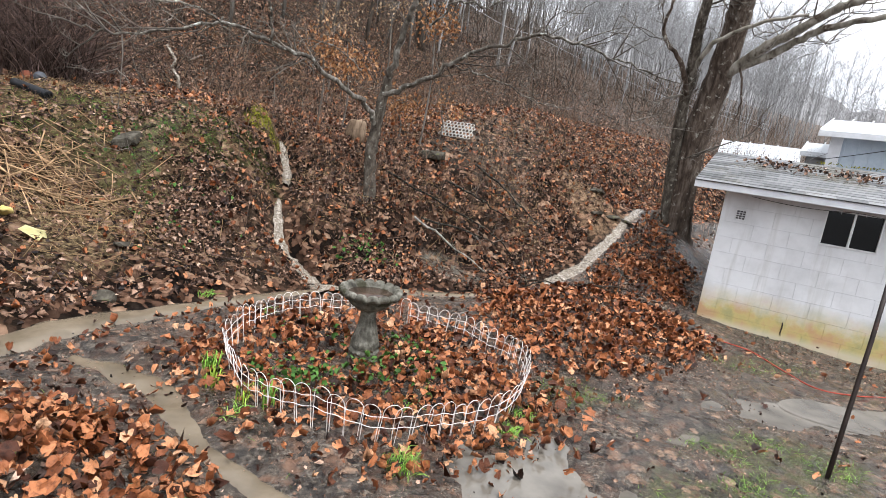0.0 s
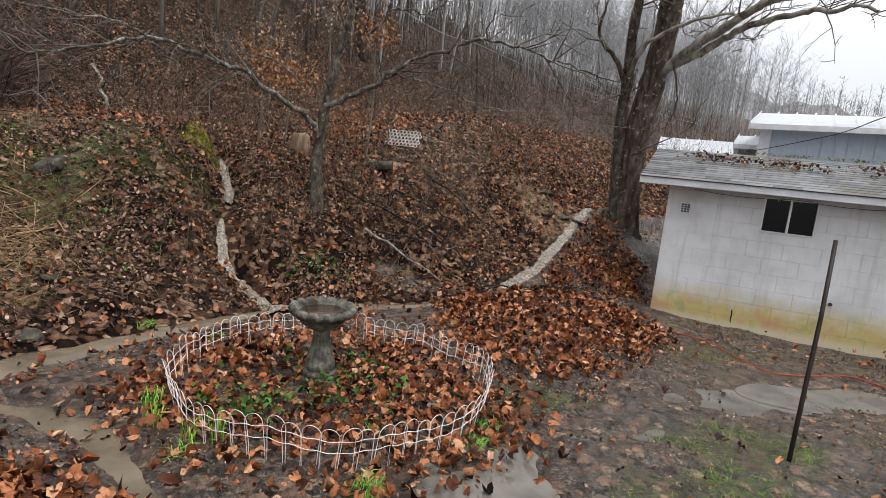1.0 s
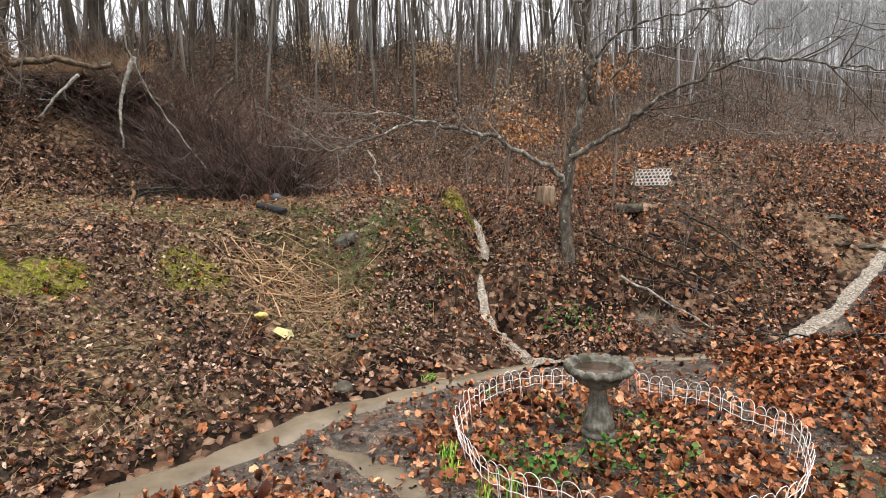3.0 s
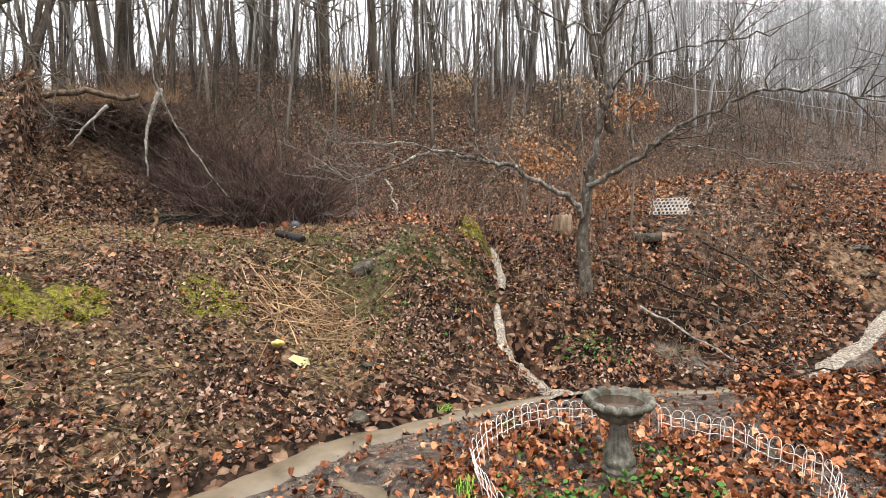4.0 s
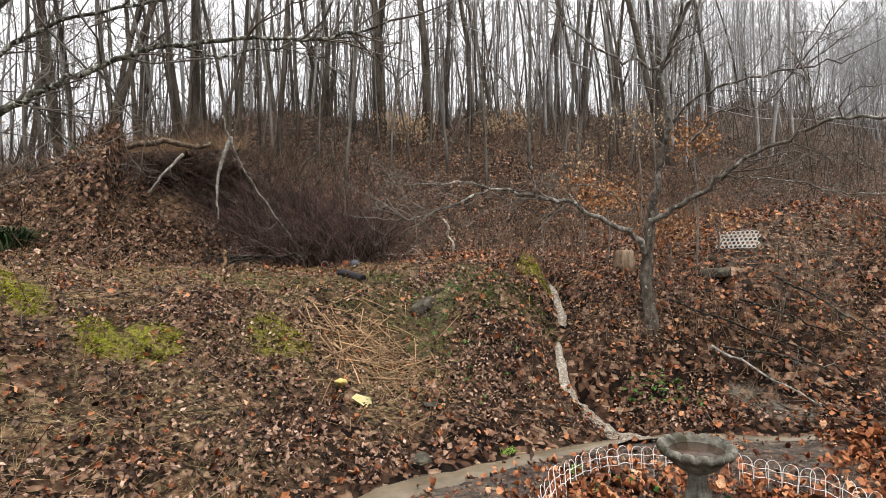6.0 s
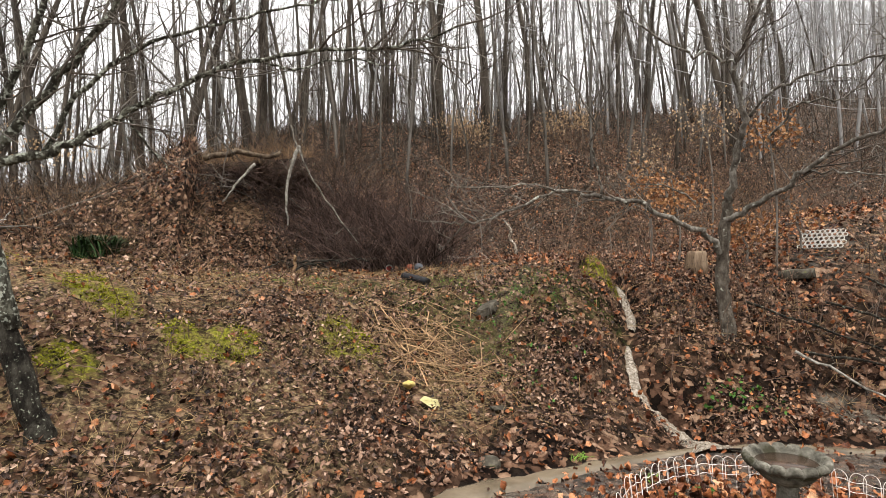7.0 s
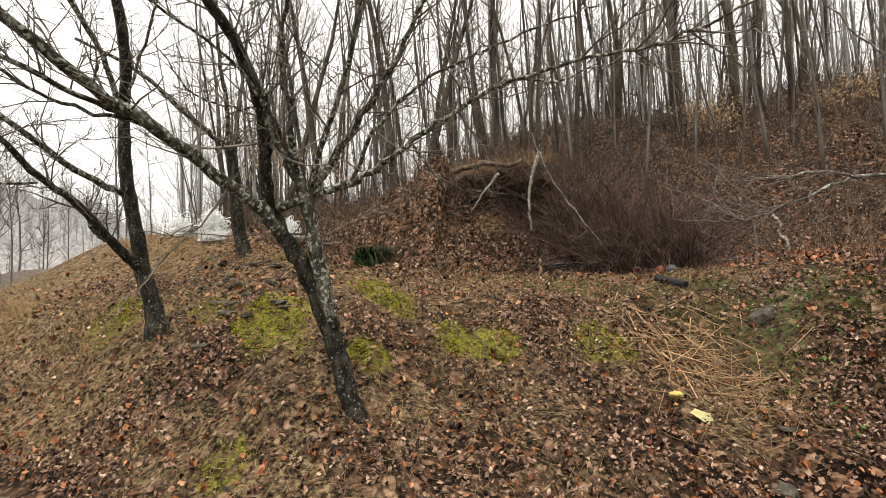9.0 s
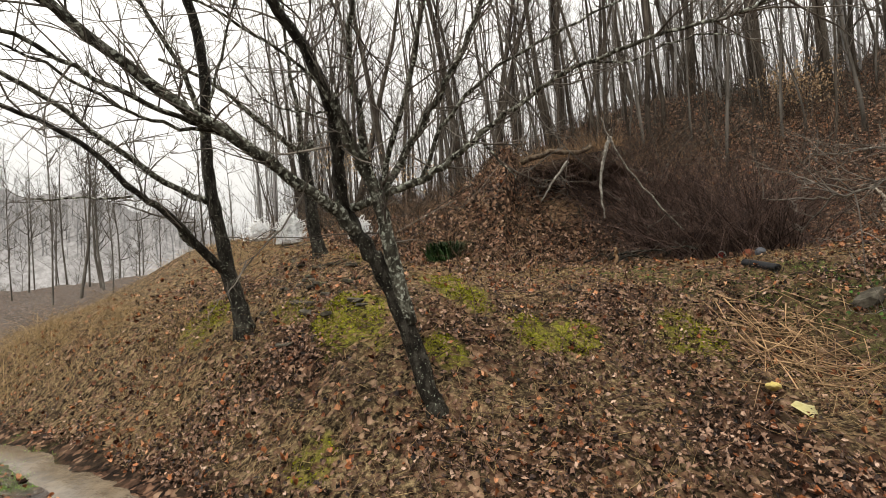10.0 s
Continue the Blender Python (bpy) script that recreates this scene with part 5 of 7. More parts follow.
# turf and soil that overhangs the raw face of the bank
def turf_overhang():
    rs = np.random.RandomState(31)
    a, b, back = np.array([-9.5, 6.95, 3.95]), np.array([-7.8, 8.1, 4.08]), np.array([-0.62, 0.78])
    n, m = 26, 7
    top, low = [], []
    for i in range(n):
        k = i / (n - 1)
        p = a + (b - a) * k
        p[:2] += back * (0.18 + 0.14 * math.sin(7 * k) + 0.1 * math.sin(19 * k + 1) + 0.5 * (2 * k - 1) ** 4)
        p[2] += 0.1 * math.sin(5 * k + 0.6) + 0.06 * math.sin(15 * k) - 0.25 * (2 * k - 1) ** 4
        end = p[:2] + back * 1.5
        ze = max(float(land(end[:1], end[1:])[0]) + 0.02, p[2] + 0.05)
        for j in range(m):
            q = (j / (m - 1)) ** 1.3
            x, y = p[:2] + back * 1.5 * q
            z = p[2] + (ze - p[2]) * q + 0.12 * math.sin(math.pi * q) + rs.normal(0, 0.03)
            top.append((x, y, z - 0.05 * (j == 0)))
            low.append((x + rs.normal(0, 0.02), y, z - (0.07 + 0.5 * q + rs.uniform(0, 0.1))))
    g = Geo()
    quads = [(i * m + j, i * m + j + 1, (i + 1) * m + j + 1, (i + 1) * m + j) for i in range(n - 1) for j in range(m - 1)]
    rim = [(i * m, (i + 1) * m, n * m + (i + 1) * m, n * m + i * m) for i in range(n - 1)]
    rim += [(e + j, e + j + 1, n * m + e + j + 1, n * m + e + j) for e in (0, (n - 1) * m) for j in range(m - 1)]
    g.add(top + low, quads + [tuple(v + n * m for v in q[::-1]) for q in quads] + rim)
    soil = surface("rooty_soil", [(0.012, 0.008, 0.006), (0.05, 0.034, 0.023), (0.13, 0.09, 0.06)], 9, 0.9, 30, 1.0, 0.06, second=(14, (0.16, 0.1, 0.06), 0.6))
    tagged(new("turf_overhang", g.mesh("turf_overhang", soil)), "dark rooty turf overhanging the raw bank", "turf", kind="structure")
    # dead grass and weeds growing along the lip
    c = 950
    k, q = rs.uniform(0, 1, c), rs.uniform(-0.05, 1.0, c)
    P = a + (b - a) * k[:, None]
    P[:, :2] += back * (1.5 * q)[:, None]
    P[:, 2] += 0.28 * np.clip(q, 0, 1) + 0.02
    way = unit(np.stack([rs.normal(0.1, 0.4, c), rs.normal(-0.3, 0.4, c), rs.uniform(0.3, 1.2, c)], -1))
    stems("lip_weeds", P, way, rs.uniform(0.15, 0.6, c), rs.uniform(0.003, 0.006, c), rs.normal(0, 0.4, (c, 3)) - [0, 0, 0.3], BRUSH_TAN, "tan dead weeds along the lip of the bank")


turf_overhang()
# roots and vines bursting from the lip of the bank
RB = np.random.RandomState(24)
n = 300
P0 = np.array([-9.5, 6.95, 3.82]) + np.array([1.8, 1.15, 0.1]) * RB.uniform(0, 1, (n, 1)) + RB.normal(0, 0.1, (n, 3))
stems("root_tangle", P0, unit(RB.normal(0, 1, (n, 3)) + [0.15, -0.35, -0.1]), RB.uniform(0.15, 0.6, n), RB.uniform(0.003, 0.01, n), RB.normal(0, 0.4, (n, 3)) - [0, 0, 0.3], BRUSH_DARK, "tangle of dark roots and vines on the lip of the bank", "roots")


def tall_density(x, y):
    return 260 * blob(x, y, -13.2, -2.3, 1.6, 1.0, 0.4, 42) + 200 * blob(x, y, -11.8, -0.9, 1.3, 0.7, 0.4, 38) + 160 * blob(x, y, -9.6, 0.2, 0.7, 0.5, 0.4, 39) + 110 * blob(x, y, -12.0, 2.0, 1.5, 0.6, 0.4, 40)


grow("tall_dead_grass", tall_density, (-15.5, -8, -4, 4), 280, (0.25, 0.8), (0.002, 0.004), STRAW, "tall tan dead grass at the end of the slope", 0.45, 0.55, "grass", 80, joints=4)

# ---- the shed ----
SHED = Matrix(((0.8535, 0.5211, 0, 4.15), (-0.5211, 0.8535, 0, 7.17), (0, 0, 1, 0), (0, 0, 0, 1)))  # local x along its front, y into it


def wall_paint():
    """Old white block paint: algae and rust stains rise from the foot, rain streaks run down."""
    m, n, l, p = mat("old_white_paint")
    sep = n.new("ShaderNodeSeparateXYZ")
    geo = n.new("ShaderNodeNewGeometry")
    l.new(geo.outputs["Position"], sep.inputs[0])
    col = ramp(n, l, noise_node(n, l, 2.5, 5, coord="Object", vec=geo.outputs["Position"]), [(0.3, (0.48, 0.48, 0.485)), (0.6, (0.62, 0.62, 0.625))])
    mp = n.new("ShaderNodeMapping")
    mp.inputs["Scale"].default_value = (9, 9, 0.7)
    l.new(geo.outputs["Position"], mp.inputs["Vector"])
    streak = noise_node(n, l, 1.0, 4, 0.6, vec=mp.outputs[0])
    col = mix(n, l, ramp(n, l, streak, [(0.55, (0, 0, 0)), (0.75, (0.5, 0.5, 0.5))]), col, (0.34, 0.33, 0.3))
    foot = maths(n, l, "SUBTRACT", 1.0, maths(n, l, "DIVIDE", sep.outputs["Z"], 0.75))
    edge = noise_node(n, l, 2.2, 5, 0.7, vec=geo.outputs["Position"])
    algae = ramp(n, l, maths(n, l, "MULTIPLY", foot, maths(n, l, "ADD", edge, 0.35)), [(0.2, (0, 0, 0)), (0.55, (0.9, 0.9, 0.9))])
    hue = ramp(n, l, noise_node(n, l, 3.5, 4, vec=geo.outputs["Position"]), [(0.35, (0.4, 0.22, 0.08)), (0.5, (0.42, 0.32, 0.08)), (0.65, (0.24, 0.23, 0.06))])
    col = mix(n, l, algae, col, hue)
    splash = ramp(n, l, maths(n, l, "SUBTRACT", 1.0, maths(n, l, "DIVIDE", sep.outputs["Z"], 0.16)), [(0.1, (0, 0, 0)), (0.6, (0.75, 0.75, 0.75))])
    col = mix(n, l, splash, col, (0.5, 0.45, 0.34))
    l.new(col, p.inputs["Base Color"])
    p.inputs["Roughness"].default_value = 0.6
    bump(n, l, p, noise_node(n, l, 70, 4, 0.7, vec=geo.outputs["Position"]), 0.35, 0.006)
    return m


PAINT = wall_paint()
TRIM = surface("white_trim_paint", [(0.52, 0.53, 0.55), (0.65, 0.66, 0.68)], 4, 0.45, 60, 0.2, 0.003)
MORTAR = surface("painted_mortar", [(0.5, 0.5, 0.49), (0.64, 0.64, 0.63)], 8, 0.8, 60, 0.4, 0.004)
ROOF = surface("grey_shingle", [(0.2, 0.205, 0.21), (0.32, 0.325, 0.34), (0.42, 0.425, 0.44)], 20, 0.5, 120, 0.6, 0.005, second=(3.0, (0.14, 0.13, 0.1), 0.6), coord="Object")
ALU = surface("dull_aluminium", [(0.5, 0.5, 0.5), (0.65, 0.65, 0.64)], 10, 0.4, 60, 0.1, 0.002, metal=0.6)
BLACK = surface("black_plastic", [(0.012, 0.012, 0.013), (0.03, 0.03, 0.032)], 12, 0.35, 60, 0.2, 0.003)
RUST = surface("dark_rusty_steel", [(0.02, 0.012, 0.01), (0.06, 0.03, 0.022), (0.12, 0.06, 0.04)], 14, 0.6, 80, 0.5, 0.003)


def glass_dark():
    m, n, l, p = mat("dark_window_glass")
    p.inputs["Base Color"].default_value = (0.004, 0.0045, 0.005, 1)
    p.inputs["Roughness"].default_value = 0.06
    p.inputs["Specular IOR Level"].default_value = 0.2
    bump(n, l, p, noise_node(n, l, 3, 2), 0.05, 0.01)
    return m


PANE = glass_dark()


def bevel_box(x0, y0, z0, x1, y1, z1, b=0.006):
    return box(bmesh.new(), x0, y0, z0, x1, y1, z1, b)


def shed():
    thing = empty("shed", SHED, "white painted concrete-block shed with stained foot and shingle roof", "shed")
    L, D, H = 5.2, 3.4, 1.8
    wx0, wx1, wz0, wz1 = 1.12, 1.70, 1.335, 1.75
    # front wall in pieces round the window, then the others
    core = part("wall", bevel_box(0.01, 0.004, -0.1, wx0, 0.2, H, 0), PAINT, thing)
    for b in ((wx1, 0.004, -0.1, L - 0.01, 0.2, H), (wx0, 0.004, -0.1, wx1, 0.2, wz0), (wx0, 0.004, wz1, wx1, 0.2, H)):
        part("wall_panel", bevel_box(*b, 0), PAINT, core)
    part("side_wall", bevel_box(0.0, 0.2, -0.1, 0.2, D, H, 0), PAINT, thing)
    part("side_wall", bevel_box(L - 0.2, 0.2, -0.1, L, D, H, 0), PAINT, thing)
    part("back_wall", bevel_box(0.2, D - 0.2, -0.1, L - 0.2, D, H, 0), PAINT, thing)
    for x in (0.0, L - 0.2):
        bm = bmesh.new()
        v = [bm.verts.new(q) for q in ((x, 0, H), (x, D, H), (x, D / 2, 2.3), (x + 0.2, 0, H), (x + 0.2, D, H), (x + 0.2, D / 2, 2.3))]
        for f in ((0, 1, 2), (5, 4, 3), (0, 2, 5, 3), (2, 1, 4, 5)):
            bm.faces.new([v[i] for i in f])
        part("gable", bm, TRIM, thing)
    # painted blocks of the front, in running bond
    bm = bevel_box(0, 0, 0, 0.4, 0.03, 0.2, 0.0022)
    full = bpy.data.meshes.new("block")
    bm.to_mesh(full)
    bm.free()
    full.materials.append(PAINT)
    rng = random.Random(2)
    for row in range(9):
        z0, x = -0.02 + row * 0.2025, -0.2 if row % 2 else 0.0
        while x < L:
            a, b = max(0.0, x), min(L, x + 0.4)
            x += 0.403
            pieces = [(a, b, z0, z0 + 0.2)]
            if z0 + 0.2 > wz0 and b > wx0 and a < wx1:
                pieces = [(a, min(b, wx0), z0, z0 + 0.2), (max(a, wx1), b, z0, z0 + 0.2)]
                if z0 < wz0:
                    pieces.append((max(a, wx0), min(b, wx1), z0, wz0))
            for p0, p1, q0, q1 in pieces:
                if p1 - p0 < 0.03 or q1 - q0 < 0.02:
                    continue
                ob = new("block", full)
                ob.parent = core
                ob.matrix_local = Matrix.LocRotScale((p0 + 0.001, rng.uniform(-0.0015, 0.001), q0), None, ((p1 - p0 + 0.001) / 0.4, 1, (q1 - q0 + 0.001) / 0.2))
    # window: frame, meeting rail, two dark panes
    win = part("window", bevel_box(wx0, -0.012, wz0 - 0.02, wx1, 0.08, wz0, 0.003), ALU, thing, "dark sliding window in a dull metal frame")
    for b in ((wx0, 0, wz1 - 0.018, wx1, 0.07, wz1), (wx0, 0, wz0, wx0 + 0.018, 0.07, wz1 - 0.018), (wx1 - 0.018, 0, wz0, wx1, 0.07, wz1 - 0.018), ((wx0 + wx1) / 2 - 0.014, 0.005, wz0, (wx0 + wx1) / 2 + 0.014, 0.065, wz1 - 0.018)):
        part("window_frame", bevel_box(*b, 0.003), ALU, win)
    mid = (wx0 + wx1) / 2
    part("pane", bevel_box(wx0 + 0.018, 0.03, wz0, mid - 0.014, 0.036, wz1 - 0.018, 0), PANE, win)
    part("pane", bevel_box(mid + 0.014, 0.045, wz0, wx1 - 0.018, 0.051, wz1 - 0.018, 0), PANE, win)
    # vent of pierced block
    vent = part("vent", bevel_box(0.17, -0.012, 1.44, 0.29, 0.004, 1.57, 0.003), MORTAR, thing, "small pierced block vent")
    # black plates on the uncut face stand in for the shade inside holes
    for i in range(3):
        for j in range(4):
            part("vent_hole", bevel_box(0.18 + i * 0.036, -0.016, 1.45 + j * 0.029, 0.208 + i * 0.036, -0.0105, 1.47 + j * 0.029, 0), BLACK, vent)
    # rusty pipe stub and a crack of missing paint
    bm = bmesh.new()
    bmesh.ops.create_cone(bm, cap_ends=True, segments=12, radius1=0.022, radius2=0.022, depth=0.03, matrix=pose(2.0, -0.01, 0.55, 90))
    part("pipe_stub", bm, RUST, thing, "rusty pipe stub in the wall")
    bm = bmesh.new()
    bmesh.ops.create_cone(bm, cap_ends=True, segments=12, radius1=0.016, radius2=0.016, depth=0.03, matrix=pose(1.9, -0.01, 0.45, 90))
    part("pipe_stub", bm, MORTAR, thing)
    g = Geo()
    g.tube([(0.98, -0.006, 0.27), (0.985, -0.008, 0.2), (0.98, -0.006, 0.14), (0.99, -0.006, 0.1)], [0.006, 0.008, 0.006, 0.004], 5)
    part("crack", g, BLACK, thing)
    # eaves and roof
    e0, e1 = -0.36, L + 0.3
    rise = (2.37 - 1.87) / (1.7 + 0.34)
    part("fascia", bevel_box(e0, -0.32, 1.775, e1, -0.295, 1.862, 0.004), TRIM, thing)
    part("soffit", bevel_box(e0, -0.295, 1.79, e1, 0.0, 1.8, 0), TRIM, thing)
    part("drip_edge", bevel_box(e0, -0.335, 1.86, e1, -0.29, 1.868, 0), BLACK, thing)
    bm = bmesh.new()
    v = [bm.verts.new(q) for q in ((e0, -0.3, 1.862), (e1, -0.3, 1.862), (e1, 1.7, 2.355), (e0, 1.7, 2.355), (e1, 3.7, 1.862), (e0, 3.7, 1.862), (e0, 1.7, 2.25), (e1, 1.7, 2.25))]
    for f in ((0, 1, 2, 3), (3, 2, 4, 5), (0, 3, 5, 6), (1, 7, 4, 2), (0, 6, 7, 1), (6, 5, 4, 7)):
        bm.faces.new([v[i] for i in f])
    roof = part("roof", bm, ROOF, thing)
    bm = bevel_box(0, 0, 0, 0.3, 0.17, 0.008, 0.002)
    tab = bpy.data.meshes.new("shingle")
    bm.to_mesh(tab)
    bm.free()
    tab.materials.append(ROOF_TAB)
    tilt = math.degrees(math.atan2(0.493, 2.0))
    for row in range(15):
        d = row * 0.137
        y, z = -0.345 + d * math.cos(radians(tilt)), 1.856 + d * math.sin(radians(tilt))
        x = e0 - (0.15 if row % 2 else 0)
        while x < e1:
            a, b = max(e0, x), min(e1, x + 0.3)
            x += 0.302
            if b - a < 0.03:
                continue
            ob = new("shingle", tab)
            ob.parent = roof
            ob.matrix_local = Matrix.Translation((a, y, z + 0.008)) @ pose(0, 0, 0, tilt - 2.2 + rng.uniform(-0.5, 0.5)) @ Matrix.Diagonal(((b - a) / 0.3, 1, 1, 1))
    # string of small lamps under the eaves, switched off
    g = Geo()
    pts = [(0.3 + 0.12 * i, -0.02, 1.755 - 0.035 * abs(math.sin(i * 0.33))) for i in range(36)]
    g.tube(pts, [0.003] * len(pts), 4, False)
    cord = part("light_string", g, BLACK, thing, "sagging string of unlit lamps")
    for q in pts[::2]:
        g = Geo()
        g.tube([Vector(q), Vector(q) - Vector((0, 0, 0.03))], [0.006, 0.003], 5)
        part("bulb", g, ALU, cord)


def shingle_material():
    m, n, l, p = mat("grey_shingle_tab")
    oi = n.new("ShaderNodeObjectInfo")
    col = ramp(n, l, oi.outputs["Random"], [(0, (0.075, 0.075, 0.075)), (0.5, (0.125, 0.125, 0.127)), (1, (0.2, 0.2, 0.2))])
    geo = n.new("ShaderNodeNewGeometry")
    col = mix(n, l, ramp(n, l, noise_node(n, l, 1.6, 5, 0.7, vec=geo.outputs["Position"]), [(0.5, (0, 0, 0)), (0.62, (0.8, 0.8, 0.8))]), col, (0.11, 0.1, 0.075))
    col = mix(n, l, 0.6, col, ramp(n, l, noise_node(n, l, 120, 2, vec=geo.outputs["Position"]), [(0.3, (0.6, 0.6, 0.6)), (0.7, (1, 1, 1))]), "MULTIPLY")
    l.new(col, p.inputs["Base Color"])
    p.inputs["Roughness"].default_value = 0.6
    p.inputs["Specular IOR Level"].default_value = 0.25
    bump(n, l, p, noise_node(n, l, 150, 3, vec=geo.outputs["Position"]), 0.5, 0.004)
    return m


ROOF_TAB = shingle_material()
shed()


def on_roof(x, y):
    return SHED @ Vector((x, y, 1.885 + (y + 0.345) * 0.2465))


def roof_litter():
    """Twigs, wet leaves and moss caught on the shingles."""
    rs = random.Random(9)
    g = Geo()
    for _ in range(60):
        c = on_roof(rs.choice((0.4, 0.9, 1.4, 1.8, 2.6, 3.2)) + rs.gauss(0, 0.25), rs.uniform(0.5, 1.3))
        a = rs.uniform(0, 3.1)
        d = SHED.to_3x3() @ Vector((math.cos(a), math.sin(a), 0.12 * math.sin(a) * 2)) * rs.uniform(0.05, 0.22)
        g.tube([c, c + d * 0.5 + Vector((0, 0, 0.02)), c + d], [0.005, 0.004, 0.002], 4, False)
    tagged(new("roof_twigs", g.mesh("roof_twigs", TWIG)), "fallen twigs lying on the shingles", "twigs", kind="stuff")
    for name, material, spots, size, label in (("roof_leaf_litter", LEAF_BROWN, [(0.95, 0.95, 0.26), (1.5, 0.85, 0.16), (0.45, 1.1, 0.2), (2.5, 1.0, 0.2)], 0.05, "clumps of wet dead leaves on the shingles"),
                                               ("roof_moss", MOSS, [(1.5, 1.62, 0.3), (2.4, 1.63, 0.25), (3.2, 1.6, 0.3)], 0.025, "yellow moss along the roof ridge")):
        V = []
        T, F = leaf_shape(3, 0.8, 0.3)
        for cx, cy, sp in spots:
            for _ in range(70):
                p = np.array(on_roof(cx + rs.gauss(0, sp), min(1.68, cy + rs.gauss(0, 0.16 if material is LEAF_BROWN else 0.03)))) + np.array([0, 0, rs.uniform(0, 0.035)])
                R = np.array(Euler((rs.gauss(0.2, 0.5), rs.gauss(0, 0.5), rs.uniform(0, 6.28))).to_matrix())
                V.append(p + (T * size * rs.uniform(0.6, 1.3)) @ R.T)
        stuff(name, mass(name, np.array(V), F, material), label, "leaf litter" if material is LEAF_BROWN else "moss")


roof_litter()

# ---- bird bath ----
CONCRETE = surface("weathered_concrete", [(0.03, 0.028, 0.022), (0.115, 0.108, 0.088), (0.27, 0.255, 0.215)], 12, 0.6, 70, 0.9, 0.012, second=(6, (0.04, 0.038, 0.024), 0.56))


def lathe(profile, sides, wave=None):
    bm = bmesh.new()
    rings = []
    for k, (r, z) in enumerate(profile):
        ring = []
        for i in range(sides):
            a = 2 * math.pi * i / sides
            rr, zz = wave(k, a, r, z) if wave else (r, z)
            ring.append(bm.verts.new((rr * math.cos(a), rr * math.sin(a), zz)))
        rings.append(ring)
    for r0, r1 in zip(rings, rings[1:]):
        for i in range(sides):
            bm.faces.new((r0[i], r0[(i + 1) % sides], r1[(i + 1) % sides], r1[i]))
    bm.faces.new(rings[0][::-1])
    bm.faces.new(rings[-1])
    for f in bm.faces:
        f.smooth = True
    bmesh.ops.recalc_face_normals(bm, faces=bm.faces[:])
    return bm


def dark_water():
    m, n, l, p = mat("dark_rain_water")
    l.new(ramp(n, l, noise_node(n, l, 14, 4), [(0.35, (0.03, 0.02, 0.014)), (0.65, (0.08, 0.05, 0.035))]), p.inputs["Base Color"])
    p.inputs["Roughness"].default_value = 0.12
    p.inputs["IOR"].default_value = 1.33
    bump(n, l, p, noise_node(n, l, 60, 2), 0.12, 0.01)
    return m


DARK_WATER = dark_water()


def bird_bath():
    z0 = ground_at(0.02, 4.2)
    thing = empty("bird_bath", pose(0.02, 4.2, z0, 2.0, -1.0, 10) @ Matrix.Scale(0.93, 4), "weathered grey concrete bird bath with scalloped bowl full of water", "bird bath")
    ped = [(0.15, -0.05), (0.15, 0.02), (0.142, 0.032), (0.128, 0.036), (0.128, 0.06), (0.132, 0.07), (0.13, 0.085), (0.112, 0.095), (0.108, 0.105), (0.116, 0.12), (0.112, 0.16), (0.098, 0.21), (0.082, 0.27), (0.068, 0.33), (0.062, 0.385), (0.068, 0.42), (0.09, 0.45)]

    def flute(k, a, r, z):
        return (r * (1 + (0.16 * abs(math.sin(7 * a + z * 2)) - 0.09 if 8 < k < 15 else 0)), z)
    part("pedestal", lathe(ped, 84, flute), CONCRETE, thing)
    bowl = [(0.08, 0.435), (0.12, 0.455), (0.165, 0.49), (0.195, 0.53), (0.21, 0.553), (0.235, 0.556), (0.254, 0.57), (0.26, 0.59), (0.252, 0.61), (0.232, 0.618), (0.212, 0.61), (0.2, 0.585), (0.185, 0.56), (0.15, 0.55), (0.02, 0.548)]

    def scallop(k, a, r, z):
        w = 1 - 2 * (1 - abs(math.cos(8 * a))) ** 2
        g = 1.0 if 5 <= k <= 10 else 0.4 if k in (4, 11) else 0.0
        return r * (1 + 0.036 * g * w), z + 0.013 * g * w
    part("bowl", lathe(bowl, 128, scallop), CONCRETE, thing)
    part("water", lathe([(0.19, 0.565), (0.192, 0.573), (0.01, 0.573)], 48), DARK_WATER, thing, "dark rain water in the bowl")


bird_bath()

# ---- wire border ----
WIRE = surface("white_coated_wire", [(0.62, 0.55, 0.52), (0.78, 0.74, 0.72)], 12, 0.5, 40, 0.2, 0.002, second=(5, (0.45, 0.33, 0.27), 0.62))


